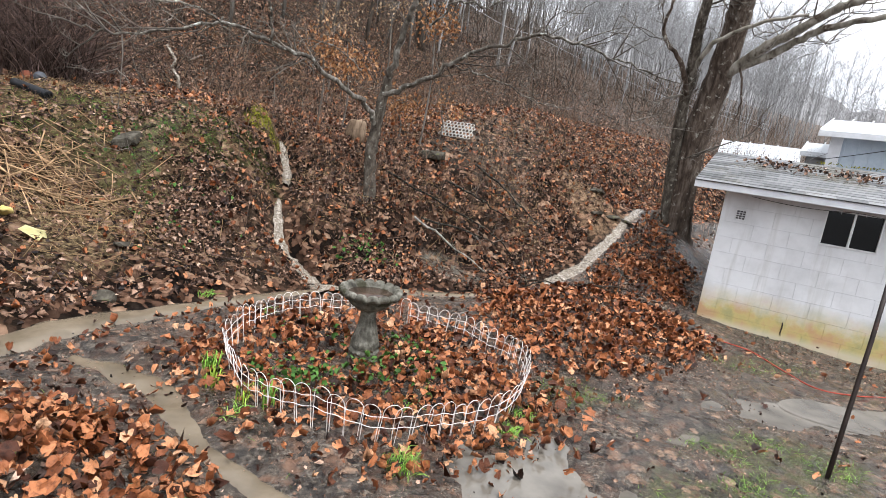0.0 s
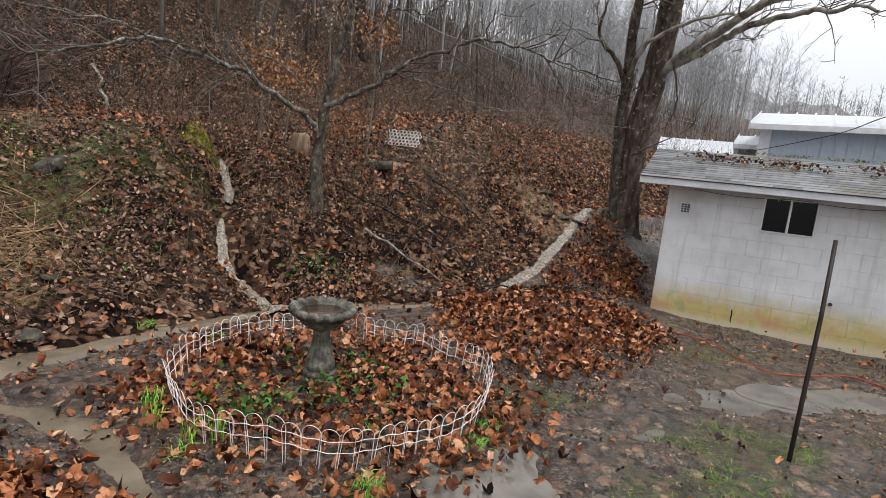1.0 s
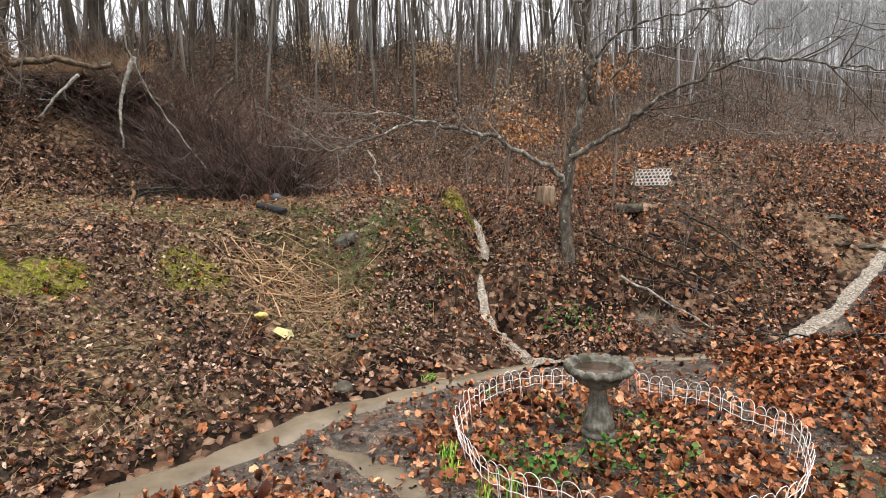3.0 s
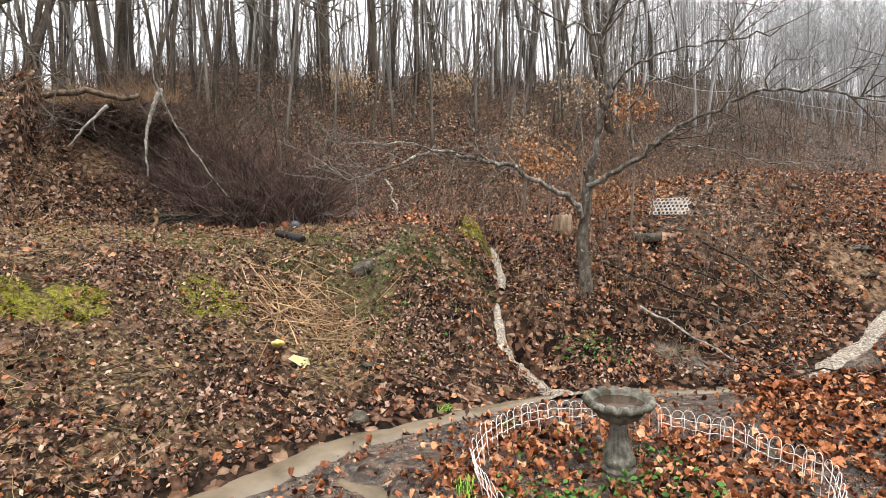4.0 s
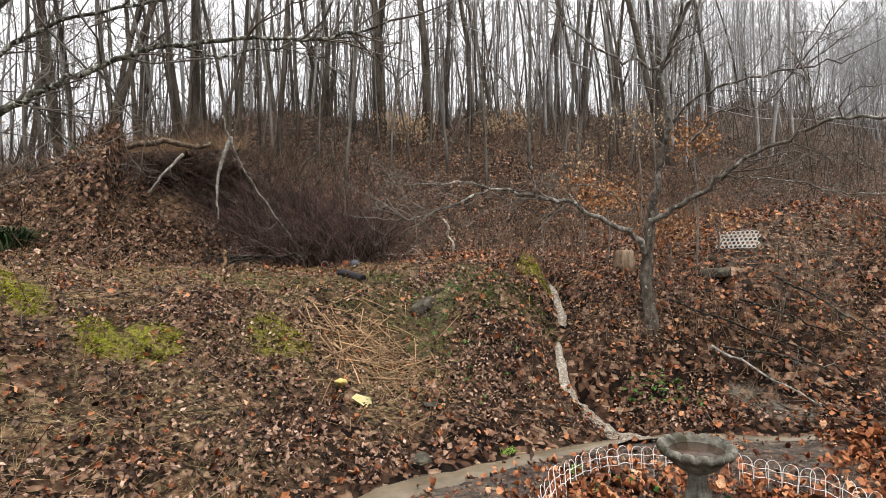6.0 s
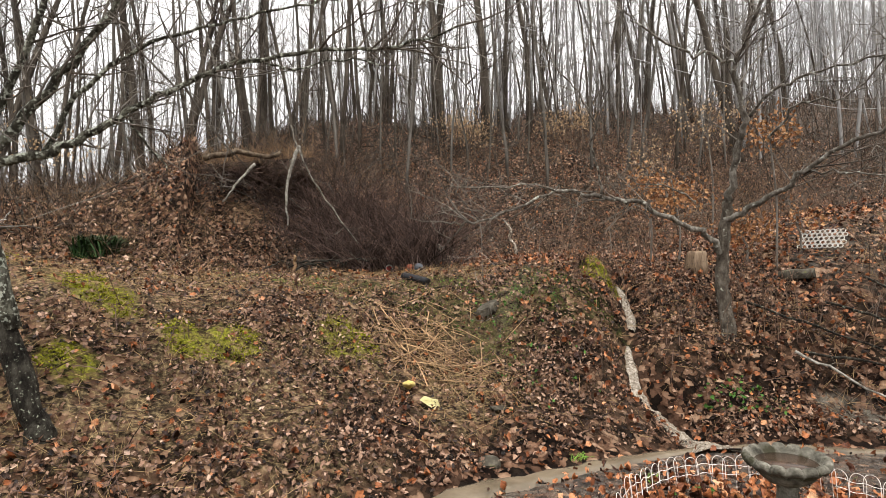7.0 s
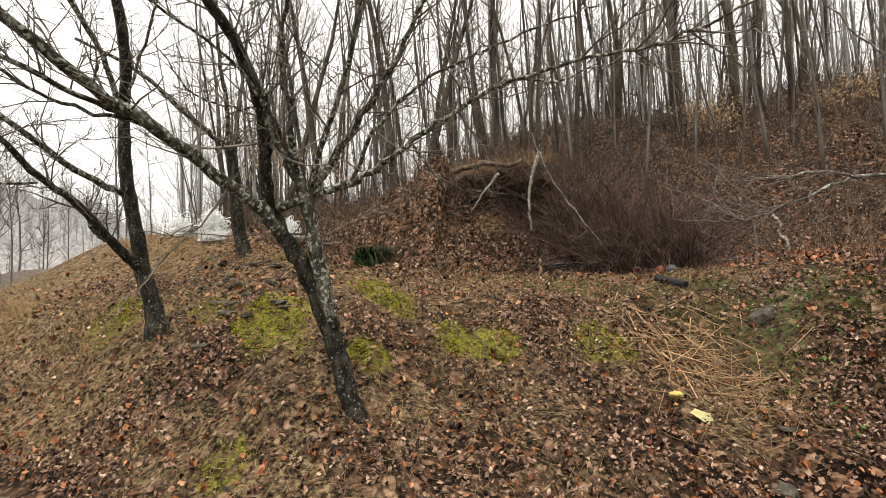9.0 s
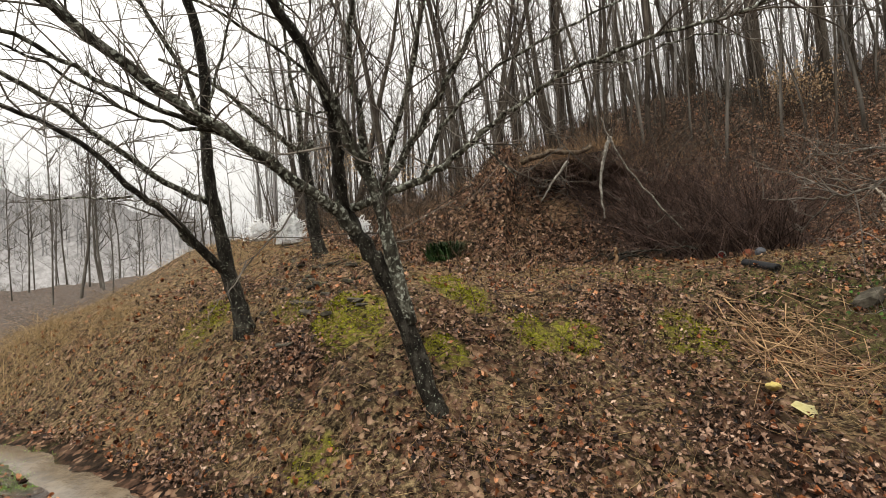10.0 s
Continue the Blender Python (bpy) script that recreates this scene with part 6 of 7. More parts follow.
def wire_border():
    cx, cy, R = *BED, 1.1
    rng = random.Random(8)
    thing = empty("wire_border", Matrix.Translation((cx, cy, 0)), "bent white wire border fence with looped tops round a bed", "fence")
    n = 72

    def at(a, h, out=0.0):
        lean = 0.05 + 0.1 * max(0.0, math.cos(a - 3.4)) + 0.07 * max(0, math.cos(a + 0.3)) - 0.05 * math.sin(5 * a)
        r = R + out + 0.022 * math.sin(3 * a + 1) + 0.014 * math.sin(8 * a) + lean * h
        x, y = r * math.cos(a), r * math.sin(a)
        return Vector((x, y, max(-0.02, ground_at(cx + x, cy + y)) + h + 0.014 * math.sin(9 * a) + 0.012 * math.sin(4 * a + 2)))
    for i in range(n):
        da = 2 * math.pi / n
        a0 = da * (i + rng.uniform(-0.12, 0.12))
        if 1.42 < a0 < 1.8:
            continue
        top = 0.2 + rng.uniform(-0.018, 0.012)
        w = 1.06 * da
        lean = rng.uniform(-0.2, 0.2) * da
        pts = [at(a0, -0.05), at(a0 + lean * 0.5, top * 0.5), at(a0 + lean, top)]
        for k in range(1, 10):
            q = k / 10
            pts.append(at(a0 + lean + w * (1 - math.cos(math.pi * q)) / 2, top + 0.062 * math.sin(math.pi * q), 0.006 * math.sin(math.pi * q)))
        pts += [at(a0 + lean + w, top), at(a0 + lean * 0.5 + w, top * 0.5), at(a0 + w, -0.05)]
        g = Geo()
        g.tube(pts, [0.002] * len(pts), 4, False)
        part("hoop", g, WIRE, thing)
    for h in (0.115, 0.185):
        g = Geo()
        pts = [at(1.85 + (2 * math.pi - 0.45) * k / 240, h + 0.005 * math.sin(k * 1.3), 0.003) for k in range(241)]
        g.tube(pts, [0.0022] * len(pts), 4, False)
        part("rail", g, WIRE, thing)


wire_border()

# ---- steel pole, hose ----
POLE = surface("blackened_steel", [(0.008, 0.006, 0.005), (0.03, 0.02, 0.016)], 12, 0.5, 50, 0.4, 0.002, second=(7, (0.07, 0.03, 0.018), 0.62), gloss=0.2)
g = Geo()
g.tube([(0, 0, -0.2), (0.08, 0.08, 0.45), (0.17, 0.17, 0.95), (0.27, 0.29, 1.475)], [0.015, 0.015, 0.014, 0.014], 8)
pole = tagged(new("steel_pole", g.mesh("steel_pole", POLE)), "thin dark rusty steel pole leaning in the muddy yard", "pole")
pole.location = (3.17, 3.27, 0)
HOSE = surface("orange_cord", [(0.22, 0.03, 0.018), (0.38, 0.07, 0.045)], 10, 0.4, 50, 0.2, 0.002)
g = Geo()
pts = smooth_line([(x, y, ground_at(x, y) + 0.012) for x, y in ((3.75, 6.35), (3.98, 6.2), (4.24, 6.0), (4.33, 5.6), (4.38, 5.1), (4.7, 5.0), (5.28, 5.08), (5.5, 4.75), (6.0, 4.6))], 8)
g.tube(pts, [0.0065] * len(pts), 6)
tagged(new("extension_cord", g.mesh("extension_cord", HOSE)), "faded orange cord lying across the mud", "cord")


# ---- plants in and round the bed ----
def clump(name, x, y, count, height, spread, material, label, seed, width=0.006):
    rng = random.Random(seed)
    thing = empty(name, Matrix.Translation((x, y, ground_at(x, y))), label, "plant")
    g = Geo()
    for _ in range(count):
        a = rng.uniform(0, 6.28)
        h = height * rng.uniform(0.5, 1.15)
        d = Vector((math.cos(a), math.sin(a), 0)) * spread * rng.uniform(0.2, 1.0)
        o = Vector((rng.gauss(0, spread * 0.35), rng.gauss(0, spread * 0.35), -0.01))
        side = Vector((-math.sin(a), math.cos(a), 0)) * width
        pts = [o, o + d * 0.25 + Vector((0, 0, h * 0.55)), o + d * 0.7 + Vector((0, 0, h * 0.95)), o + d * 1.2 + Vector((0, 0, h * 0.85))]
        verts = []
        for i, p in enumerate(pts):
            k = (0.8, 1.0, 0.7, 0.1)[i]
            verts += [p - side * k, p + side * k + Vector((0, 0, 0.001))]
        g.add(verts, [(0, 1, 3, 2), (2, 3, 5, 4), (4, 5, 7, 6)])
    part("leaf_tuft", g, material, thing)
    tagged(thing.children[0], kind="stuff")


DAFF = surface("young_green_shoot", [(0.12, 0.2, 0.02), (0.3, 0.38, 0.06)], 8, 0.4, 40, 0.2, 0.003, island=0.35)
for i, (x, y, n, h) in enumerate(((-0.92, 3.52, 46, 0.2), (-0.86, 3.42, 16, 0.15), (-0.6, 3.22, 16, 0.15), (-0.42, 3.17, 22, 0.17))):
    clump("daffodil_clump", x, y, n, h, 0.06, (GRASS, DAFF, DAFF, GRASS)[i], "young green bulb shoots beside the wire border", 30 + i, 0.005)
for i, (x, y, n, h) in enumerate(((0.42, 2.78, 110, 0.1), (1.08, 3.36, 70, 0.07), (0.55, 3.7, 30, 0.06), (0.42, 3.5, 30, 0.05), (-1.67, 5.3, 40, 0.05), (-0.95, 4.95, 40, 0.06), (-0.6, 3.06, 30, 0.06), (1.2, 3.6, 50, 0.06))):
    clump("grass_tuft", x, y, n, h, 0.11, GRASS, "bright green tuft of grass in wet leaves", 40 + i, 0.0025)

# ---- debris on the bench and slope ----
RED = surface("red_plastic", [(0.35, 0.02, 0.02), (0.5, 0.05, 0.04)], 9, 0.4, 50, 0.1, 0.002)
BALL = surface("worn_orange_rubber", [(0.13, 0.045, 0.028), (0.24, 0.085, 0.05)], 12, 0.6, 90, 0.4, 0.003)
GREYBALL = surface("grey_rubber", [(0.05, 0.055, 0.065), (0.11, 0.115, 0.125)], 12, 0.6, 90, 0.4, 0.003)
YELLOW = surface("faded_yellow_plastic", [(0.4, 0.3, 0.08), (0.6, 0.5, 0.22)], 10, 0.45, 50, 0.3, 0.004)
CREAM = surface("pale_yellow_plastic", [(0.6, 0.54, 0.25), (0.75, 0.7, 0.42)], 10, 0.5, 30, 0.4, 0.006)
WHITE = surface("dirty_white_plastic", [(0.36, 0.35, 0.32), (0.6, 0.59, 0.55)], 8, 0.5, 50, 0.2, 0.003)
STONE = surface("grey_stone", [(0.02, 0.017, 0.013), (0.06, 0.053, 0.041), (0.12, 0.108, 0.086)], 9, 0.8, 40, 0.8, 0.01, second=(5, (0.12, 0.13, 0.04), 0.62))
SAWN = surface("weathered_sawn_wood", [(0.1, 0.06, 0.035), (0.24, 0.15, 0.085), (0.36, 0.25, 0.15)], 10, 0.7, 40, 0.6, 0.01, stretch=(1, 1, 0.2))


def drop(ob, x, y, lift=0.0, rx=0, ry=0, rz=0):
    ob.matrix_world = pose(x, y, ground_at(x, y) + lift, rx, ry, rz)
    return ob


def corrugated_pipe():
    a, b = Vector((-5.02, 7.3, 0)), Vector((-4.45, 7.1, 0))
    a.z, b.z = ground_at(a.x, a.y) + 0.09, ground_at(b.x, b.y) + 0.08
    n = 44
    g = Geo()
    pts = [a.lerp(b, i / (n - 1)) for i in range(n)]
    g.tube(pts, [0.058 if i % 2 else 0.051 for i in range(n)], 16, False)
    inner = pts[::-1]
    g.tube(inner, [0.045] * n, 16, False)
    m = n * 16
    end = (n - 1) * 16
    g.f.extend([(end + j, end + (j + 1) % 16, m + (16 - (j + 1)) % 16, m + (16 - j) % 16) for j in range(16)])
    tagged(new("drain_pipe", g.mesh("drain_pipe", BLACK)), "short black corrugated drain pipe on the grassy bench", "pipe")


corrugated_pipe()
for x, y, r, m, label in ((-5.5, 8.2, 0.09, BALL, "worn orange-brown rubber ball"), (-5.22, 8.05, 0.08, GREYBALL, "dull grey rubber ball")):
    bm = bmesh.new()
    bmesh.ops.create_uvsphere(bm, u_segments=24, v_segments=14, radius=r, matrix=Matrix.Diagonal((1, 1, 0.94, 1)))
    for f in bm.faces:
        f.smooth = True
    me = bpy.data.meshes.new("ball")
    bm.to_mesh(me)
    bm.free()
    me.materials.append(m)
    drop(tagged(new("ball", me), label + " beside the drain pipe", "ball"), x, y, r * 0.8)


def cup(x, y):
    thing = empty("paper_cup", pose(x, y, ground_at(x, y) + 0.07, 80, 10, 40), "crushed red and white cup lying in the grass", "cup")
    part("cup_wall", lathe([(0.05, 0), (0.055, 0.1), (0.062, 0.2), (0.057, 0.2), (0.045, 0.02)], 20), WHITE, thing)
    part("band", lathe([(0.0535, 0.06), (0.0595, 0.06), (0.0625, 0.13), (0.057, 0.13)], 20), RED, thing, "red printed band")


cup(-6.05, 8.3)


def crumple(name, x, y, size, material, label, seed, lift, turn=0):
    """A crushed hollow shape: a tapering tube squeezed and folded."""
    rng = random.Random(seed)
    bm = lathe([(0.32, 0), (0.4, 0.12), (0.42, 0.5), (0.38, 0.8), (0.2, 0.95), (0.16, 1.08), (0.1, 1.1)], 14)
    for v in bm.verts:
        v.co.x *= 1 + rng.uniform(-0.15, 0.15)
        v.co.y *= 0.55 + rng.uniform(-0.15, 0.15)
        v.co *= size
    me = bpy.data.meshes.new(name)
    bm.to_mesh(me)
    bm.free()
    me.materials.append(material)
    drop(tagged(new(name, me), label, "litter"), x, y, lift, 75, 0, turn)


crumple("plastic_bottle", -3.53, 5.2, 0.17, YELLOW, "crushed faded yellow plastic bottle on the leafy slope", 4, 0.05, 35)


def torn_sheet(x, y):
    bm = bmesh.new()
    rng = random.Random(6)
    outline = [(-0.14, 0.02), (-0.05, 0.1), (0.06, 0.08), (0.13, 0.09), (0.12, -0.02), (0.04, -0.06), (0.0, -0.13), (-0.07, -0.07)]
    c = bm.verts.new((0, 0.01, 0.05))
    vs = [bm.verts.new((px, py, rng.uniform(-0.01, 0.05))) for px, py in outline]
    for a, b in zip(vs, vs[1:] + vs[:1]):
        bm.faces.new((c, a, b))
    bmesh.ops.solidify(bm, geom=bm.faces[:], thickness=0.006)
    me = bpy.data.meshes.new("torn_plastic")
    bm.to_mesh(me)
    bm.free()
    me.materials.append(CREAM)
    drop(tagged(new("torn_plastic", me), "torn piece of pale yellow plastic on the leafy slope", "litter"), x, y, 0.04, 25, 10, 60)


torn_sheet(-3.2, 5.12)


def stone(x, y, sx, sy, sz, seed, label="flat grey mossy stone half sunk in the slope", name="stone"):
    rng = random.Random(seed)
    bm = bmesh.new()
    bmesh.ops.create_icosphere(bm, subdivisions=2, radius=1)
    for v in bm.verts:
        k = 1 + 0.22 * noise.noise(v.co * 1.3 + Vector((seed * 3.1, 0, 0)))
        v.co = Vector((max(-0.8, min(0.8, v.co.x)) * sx * k, max(-0.75, min(0.75, v.co.y)) * sy * k, max(-0.6, min(0.6, v.co.z)) * sz * k))
    me = bpy.data.meshes.new(name)
    bm.to_mesh(me)
    bm.free()
    me.materials.append(STONE)
    drop(tagged(new(name, me), label, "stone", "stones on the slope"), x, y, sz * 0.2, rng.gauss(0, 10), rng.gauss(0, 10), rng.uniform(0, 360))


stone(-3.38, 6.92, 0.24, 0.17, 0.1, 1)
stone(-2.32, 4.72, 0.12, 0.09, 0.07, 2, "small pale stone at the edge of the brook")
stone(-2.6, 5.5, 0.13, 0.1, 0.04, 3, "thin grey slate lying in the leaves")
stone(0.3, 9.2, 0.3, 0.2, 0.12, 4)
rng = random.Random(12)
for i in range(34):
    x, y = -8.3 + rng.gauss(0, 0.75), 2.1 + rng.gauss(0, 0.6)
    stone(x, y, rng.uniform(0.07, 0.17), rng.uniform(0.06, 0.12), rng.uniform(0.025, 0.05), 20 + i, "flat broken stones strewn below a tree")
for i in range(8):
    stone(rng.uniform(3.1, 4.2), rng.uniform(9.4, 10.8), rng.uniform(0.1, 0.2), rng.uniform(0.08, 0.15), rng.uniform(0.03, 0.05), 60 + i, "wet dark ledge stone beside the cascade")


def stick(name, pts, r0, r1, material, label, forks=3, seed=1, category="branch"):
    rng = random.Random(seed)
    line = smooth_line(pts, 5)
    g = Geo()
    n = len(line)
    line = [q + Vector((rng.gauss(0, 0.012), rng.gauss(0, 0.012), rng.gauss(0, 0.012))) for q in line]
    o = Vector(pts[0])
    g.tube([q - o for q in line], [(r0 + (r1 - r0) * i / (n - 1)) * rng.uniform(0.9, 1.1) for i in range(n)], 7)
    ob = new(name, g.mesh(name, material))
    ob.location = o
    if forks:
        t = Geo()
        twigs(t, rng, [q - o for q in line], forks, 0.35, max(0.004, r1 * 0.6), 1, 0.2)
        tagged(part("side_twig", t, TWIG, ob), kind="stuff")
    return tagged(ob, label, category)


# broken limbs hanging from the bank top
stick("fallen_log", [(-9.15, 6.7, 4.0), (-8.7, 7.1, 4.12), (-8.3, 7.5, 4.05), (-8.15, 7.7, 4.15)], 0.06, 0.04, BARK_LOG, "weathered fallen log on the edge of the bank", 4, 1)
stick("broken_limb", [(-7.62, 7.65, 4.2), (-7.64, 7.55, 3.9), (-7.72, 7.44, 3.4), (-7.66, 7.4, 2.7)], 0.042, 0.016, BARK_PALE, "broken pale limb hanging down the bank", 8, 2)
stick("broken_limb", [(-8.2, 7.1, 3.85), (-8.4, 6.9, 3.5), (-8.6, 6.74, 3.15)], 0.03, 0.012, BARK_PALE, "short broken brown limb on the raw bank", 3, 3)
stick("broken_limb", [(-7.45, 7.3, 4.5), (-7.28, 7.31, 4.03), (-6.88, 7.4, 3.28), (-6.22, 7.64, 2.3)], 0.012, 0.017, BARK_LIMB, "long thin lichen-covered limb leaning down the bank", 6, 4)
stick("bent_sapling", [(-7.9, 8.0, 3.9), (-7.82, 7.9, 4.4), (-7.75, 7.75, 4.9), (-7.5, 7.7, 5.4)], 0.03, 0.01, BARK, "bent broken sapling on the bank top", 8, 5)
for i, pts in enumerate(([(0.2, 7.6, 0.78), (0.71, 7.42, 0.5), (1.24, 7.3, 0.22)], [(0.3, 7.75, 0.74), (0.93, 7.62, 0.68), (1.4, 7.55, 0.55)], [(-0.3, 8.2, 1.3), (0.44, 8.05, 1.0), (1.19, 7.95, 0.72), (1.66, 7.85, 0.42)], [(0.55, 8.3, 1.3), (1.1, 8.25, 1.1), (1.6, 8.3, 0.85)], [(1.0, 8.9, 1.6), (1.6, 8.6, 1.2), (2.1, 8.5, 0.8)])):
    stick("dead_branch", pts, 0.018, 0.008, BARK_DARK if i != 0 else BARK_PALE, "dead branch lying against the cut bank", 6, 10 + i)
for i, (x, y, a, ln) in enumerate(((1.6, 6.35, 0.3, 0.7), (1.9, 6.5, 2.6, 0.6), (2.4, 6.6, 0.2, 0.9), (3.0, 7.1, 1.2, 0.8), (3.3, 7.6, 1.9, 0.9), (2.7, 6.2, 2.9, 0.6), (3.4, 8.4, 1.0, 1.0))):
    z = ground_at(x, y)
    d = Vector((math.cos(a), math.sin(a), 0)) * ln
    q = Vector((x, y, z + 0.1))
    e = q + d
    e.z = max(ground_at(e.x, e.y) + 0.08, z + 0.02)
    stick("dead_branch", [q, q.lerp(e, 0.5) + Vector((0, 0, 0.07)), e], 0.011, 0.005, BARK_DARK, "dark dead branch on the leaf pile", 9, 30 + i)
for i, (x, y, a, ln) in enumerate(((-7.6, 7.2, 0.4, 0.8), (-7.5, 7.5, 0.1, 1.0), (-7.2, 7.4, 2.7, 0.7), (-6.9, 8.0, -0.3, 0.9), (-7.9, 7.0, 1.2, 0.6), (-7.3, 7.1, 0.9, 0.6))):
    z = ground_at(x, y)
    d = Vector((math.cos(a), math.sin(a), 0)) * ln
    q = Vector((x, y, z + 0.05))
    stick("heaped_stick", [q, q + d * 0.5 + Vector((0, 0, 0.12)), q + d + Vector((0, 0, 0.06))], 0.022, 0.012, BARK_DARK, "charred stick in a heap at the foot of the bank", 5, 50 + i)

# bench stakes and stump
stick("garden_stake", [(-5.45, 5.42, ground_at(-5.45, 5.42) - 0.1), (-5.45, 5.42, 1.7), (-5.44, 5.43, ground_at(-5.45, 5.42) + 0.24)], 0.012, 0.01, RUST, "thin dark metal stake in the bench", 0, 7, "stake")
stick("split_post", [(-7.1, 7.0, ground_at(-7.1, 7.0) - 0.1), (-7.1, 7.0, 1.95), (-7.08, 7.0, ground_at(-7.1, 7.0) + 0.33)], 0.035, 0.02, SAWN, "short splintered orange-brown wooden post", 0, 8, "post")


STUMPWOOD = surface("grey_brown_sawn_wood", [(0.05, 0.034, 0.023), (0.15, 0.105, 0.07), (0.27, 0.2, 0.14)], 10, 0.8, 40, 0.8, 0.01, stretch=(1, 1, 0.2))


def stump(x, y):
    rng = random.Random(3)
    g = Geo()
    z = ground_at(x, y)
    thing = empty("tree_stump", Matrix.Translation((x, y, z)), "short weathered sawn tree stump on the bank edge", "stump")
    pts = [(0, 0, -0.2), (0, 0, 0.02), (0.01, 0, 0.15), (0.02, 0.0, 0.2), (0.02, 0, 0.23)]
    g.tube(pts, [0.22, 0.17, 0.15, 0.14, 0.12], 14)
    part("stump_body", g, STUMPWOOD, thing)


stump(-0.98, 9.2)


# ---- white plastic lattice and wire heaps ----
def lattice(x, y):
    z = ground_at(x, y)
    thing = empty("plastic_lattice", pose(x, y, z + 0.06, 55, 6, -12), "bent white plastic lattice panel lying on the bank", "panel")
    nx, ny, w, h = 9, 5, 0.58, 0.34
    for i in range(nx):
        for j in range(ny):
            px, py = (i + 0.5 + 0.5 * (j % 2)) * w / nx - w / 2, (j + 0.5) * h / ny
            g = Geo()
            ring = [(px + 0.031 * math.cos(a), py + 0.034 * math.sin(a), 0.05 * math.sin(px * 4) + 0.01) for a in np.linspace(0, 2 * math.pi, 9)]
            g.tube(ring, [0.0075] * 9, 4, False)
            part("lattice_cell", g, WHITE, thing)


lattice(0.62, 9.95)


NET = surface("white_coated_net", [(0.6, 0.61, 0.61), (0.8, 0.81, 0.81)], 8, 0.45, 50, 0.2, 0.003)


def wire_heap(x, y, w, d, h, count, seed, label):
    """A tangle of white wire: loops and bent strands thrown in a heap."""
    rng = random.Random(seed)
    thing = empty("wire_heap", Matrix.Translation((x, y, ground_at(x, y))), label, "wire heap", "heaps of white wire")
    for _ in range(count):
        g = Geo()
        c = Vector((rng.gauss(0, w * 0.3), rng.gauss(0, d * 0.3), h * 0.75 * rng.random() ** 1.6))
        c.x, c.y = c.x * (1.1 - 0.8 * c.z / h), c.y * (1.1 - 0.8 * c.z / h)
        a, r = rng.uniform(0, 6.28), rng.uniform(0.05, 0.17)
        tilt = Euler((rng.gauss(0, 0.7), rng.gauss(0, 0.7), rng.uniform(0, 6.28))).to_matrix()
        pts = [c + tilt @ Vector((r * math.cos(a + t) * (1 + 0.2 * math.sin(3 * t)), r * 0.7 * math.sin(a + t), h * 0.3 * math.sin(2 * t + a))) for t in np.linspace(0, rng.uniform(3, 7), 14)]
        pts = [Vector((p.x, p.y, max(0.01, p.z))) for p in pts]
        g.tube(pts, [0.0065] * 14, 4, False)
        part("wire_strand", g, NET, thing)


wire_heap(-11.7, 2.65, 0.36, 0.34, 0.66, 130, 1, "heaped tangle of white coated wire on the grass")
wire_heap(-13.2, 2.3, 0.28, 0.26, 0.5, 90, 2, "small rolled heap of white wire on the grass")
wire_heap(-12.2, 4.4, 0.34, 0.3, 0.5, 70, 3, "loose tangle of white wire behind a tree")

# ---- thrown-down canes on the slope ----
CX, CY = -3.55, 5.95
RS = np.random.RandomState(14)
n = 190
px, py = CX + RS.normal(0, 0.36, n), CY + RS.normal(0, 0.3, n)
nrm = slope(px, py, 0.15)
down = np.stack([np.full(n, 0.95), np.full(n, -0.15), np.zeros(n)], -1) + RS.normal(0, 0.75, (n, 3)) * [1, 1, 0]
way = unit(down - nrm * np.sum(down * nrm, 1)[:, None]) + nrm * RS.uniform(-0.03, 0.06, (n, 1))
P0 = np.stack([px, py, land(px, py) + RS.uniform(0.02, 0.1, n)], -1) - way * 0.3
stems("cane_heap", P0, way, RS.uniform(0.2, 0.65, n), RS.uniform(0.004, 0.011, n), RS.normal(0, 0.06, (n, 3)), CANE, "heap of cut tan dead canes thrown down the slope", "canes")

# trickle of water over the bank behind the bench
g = Geo()
pts = smooth_line([(-4.86, 10.78, 2.84), (-4.72, 10.66, 2.74), (-4.6, 10.62, 2.56), (-4.63, 10.6, 2.42), (-4.5, 10.58, 2.24), (-4.49, 10.56, 1.95)], 6)
g.tube(pts, [0.012 + 0.018 * (i / len(pts)) + 0.01 * (i % 3) for i in range(len(pts))], 6)
tagged(new("trickle", g.mesh("trickle", FOAM)), "thin white trickle of water falling down the bank", "water", kind="structure")


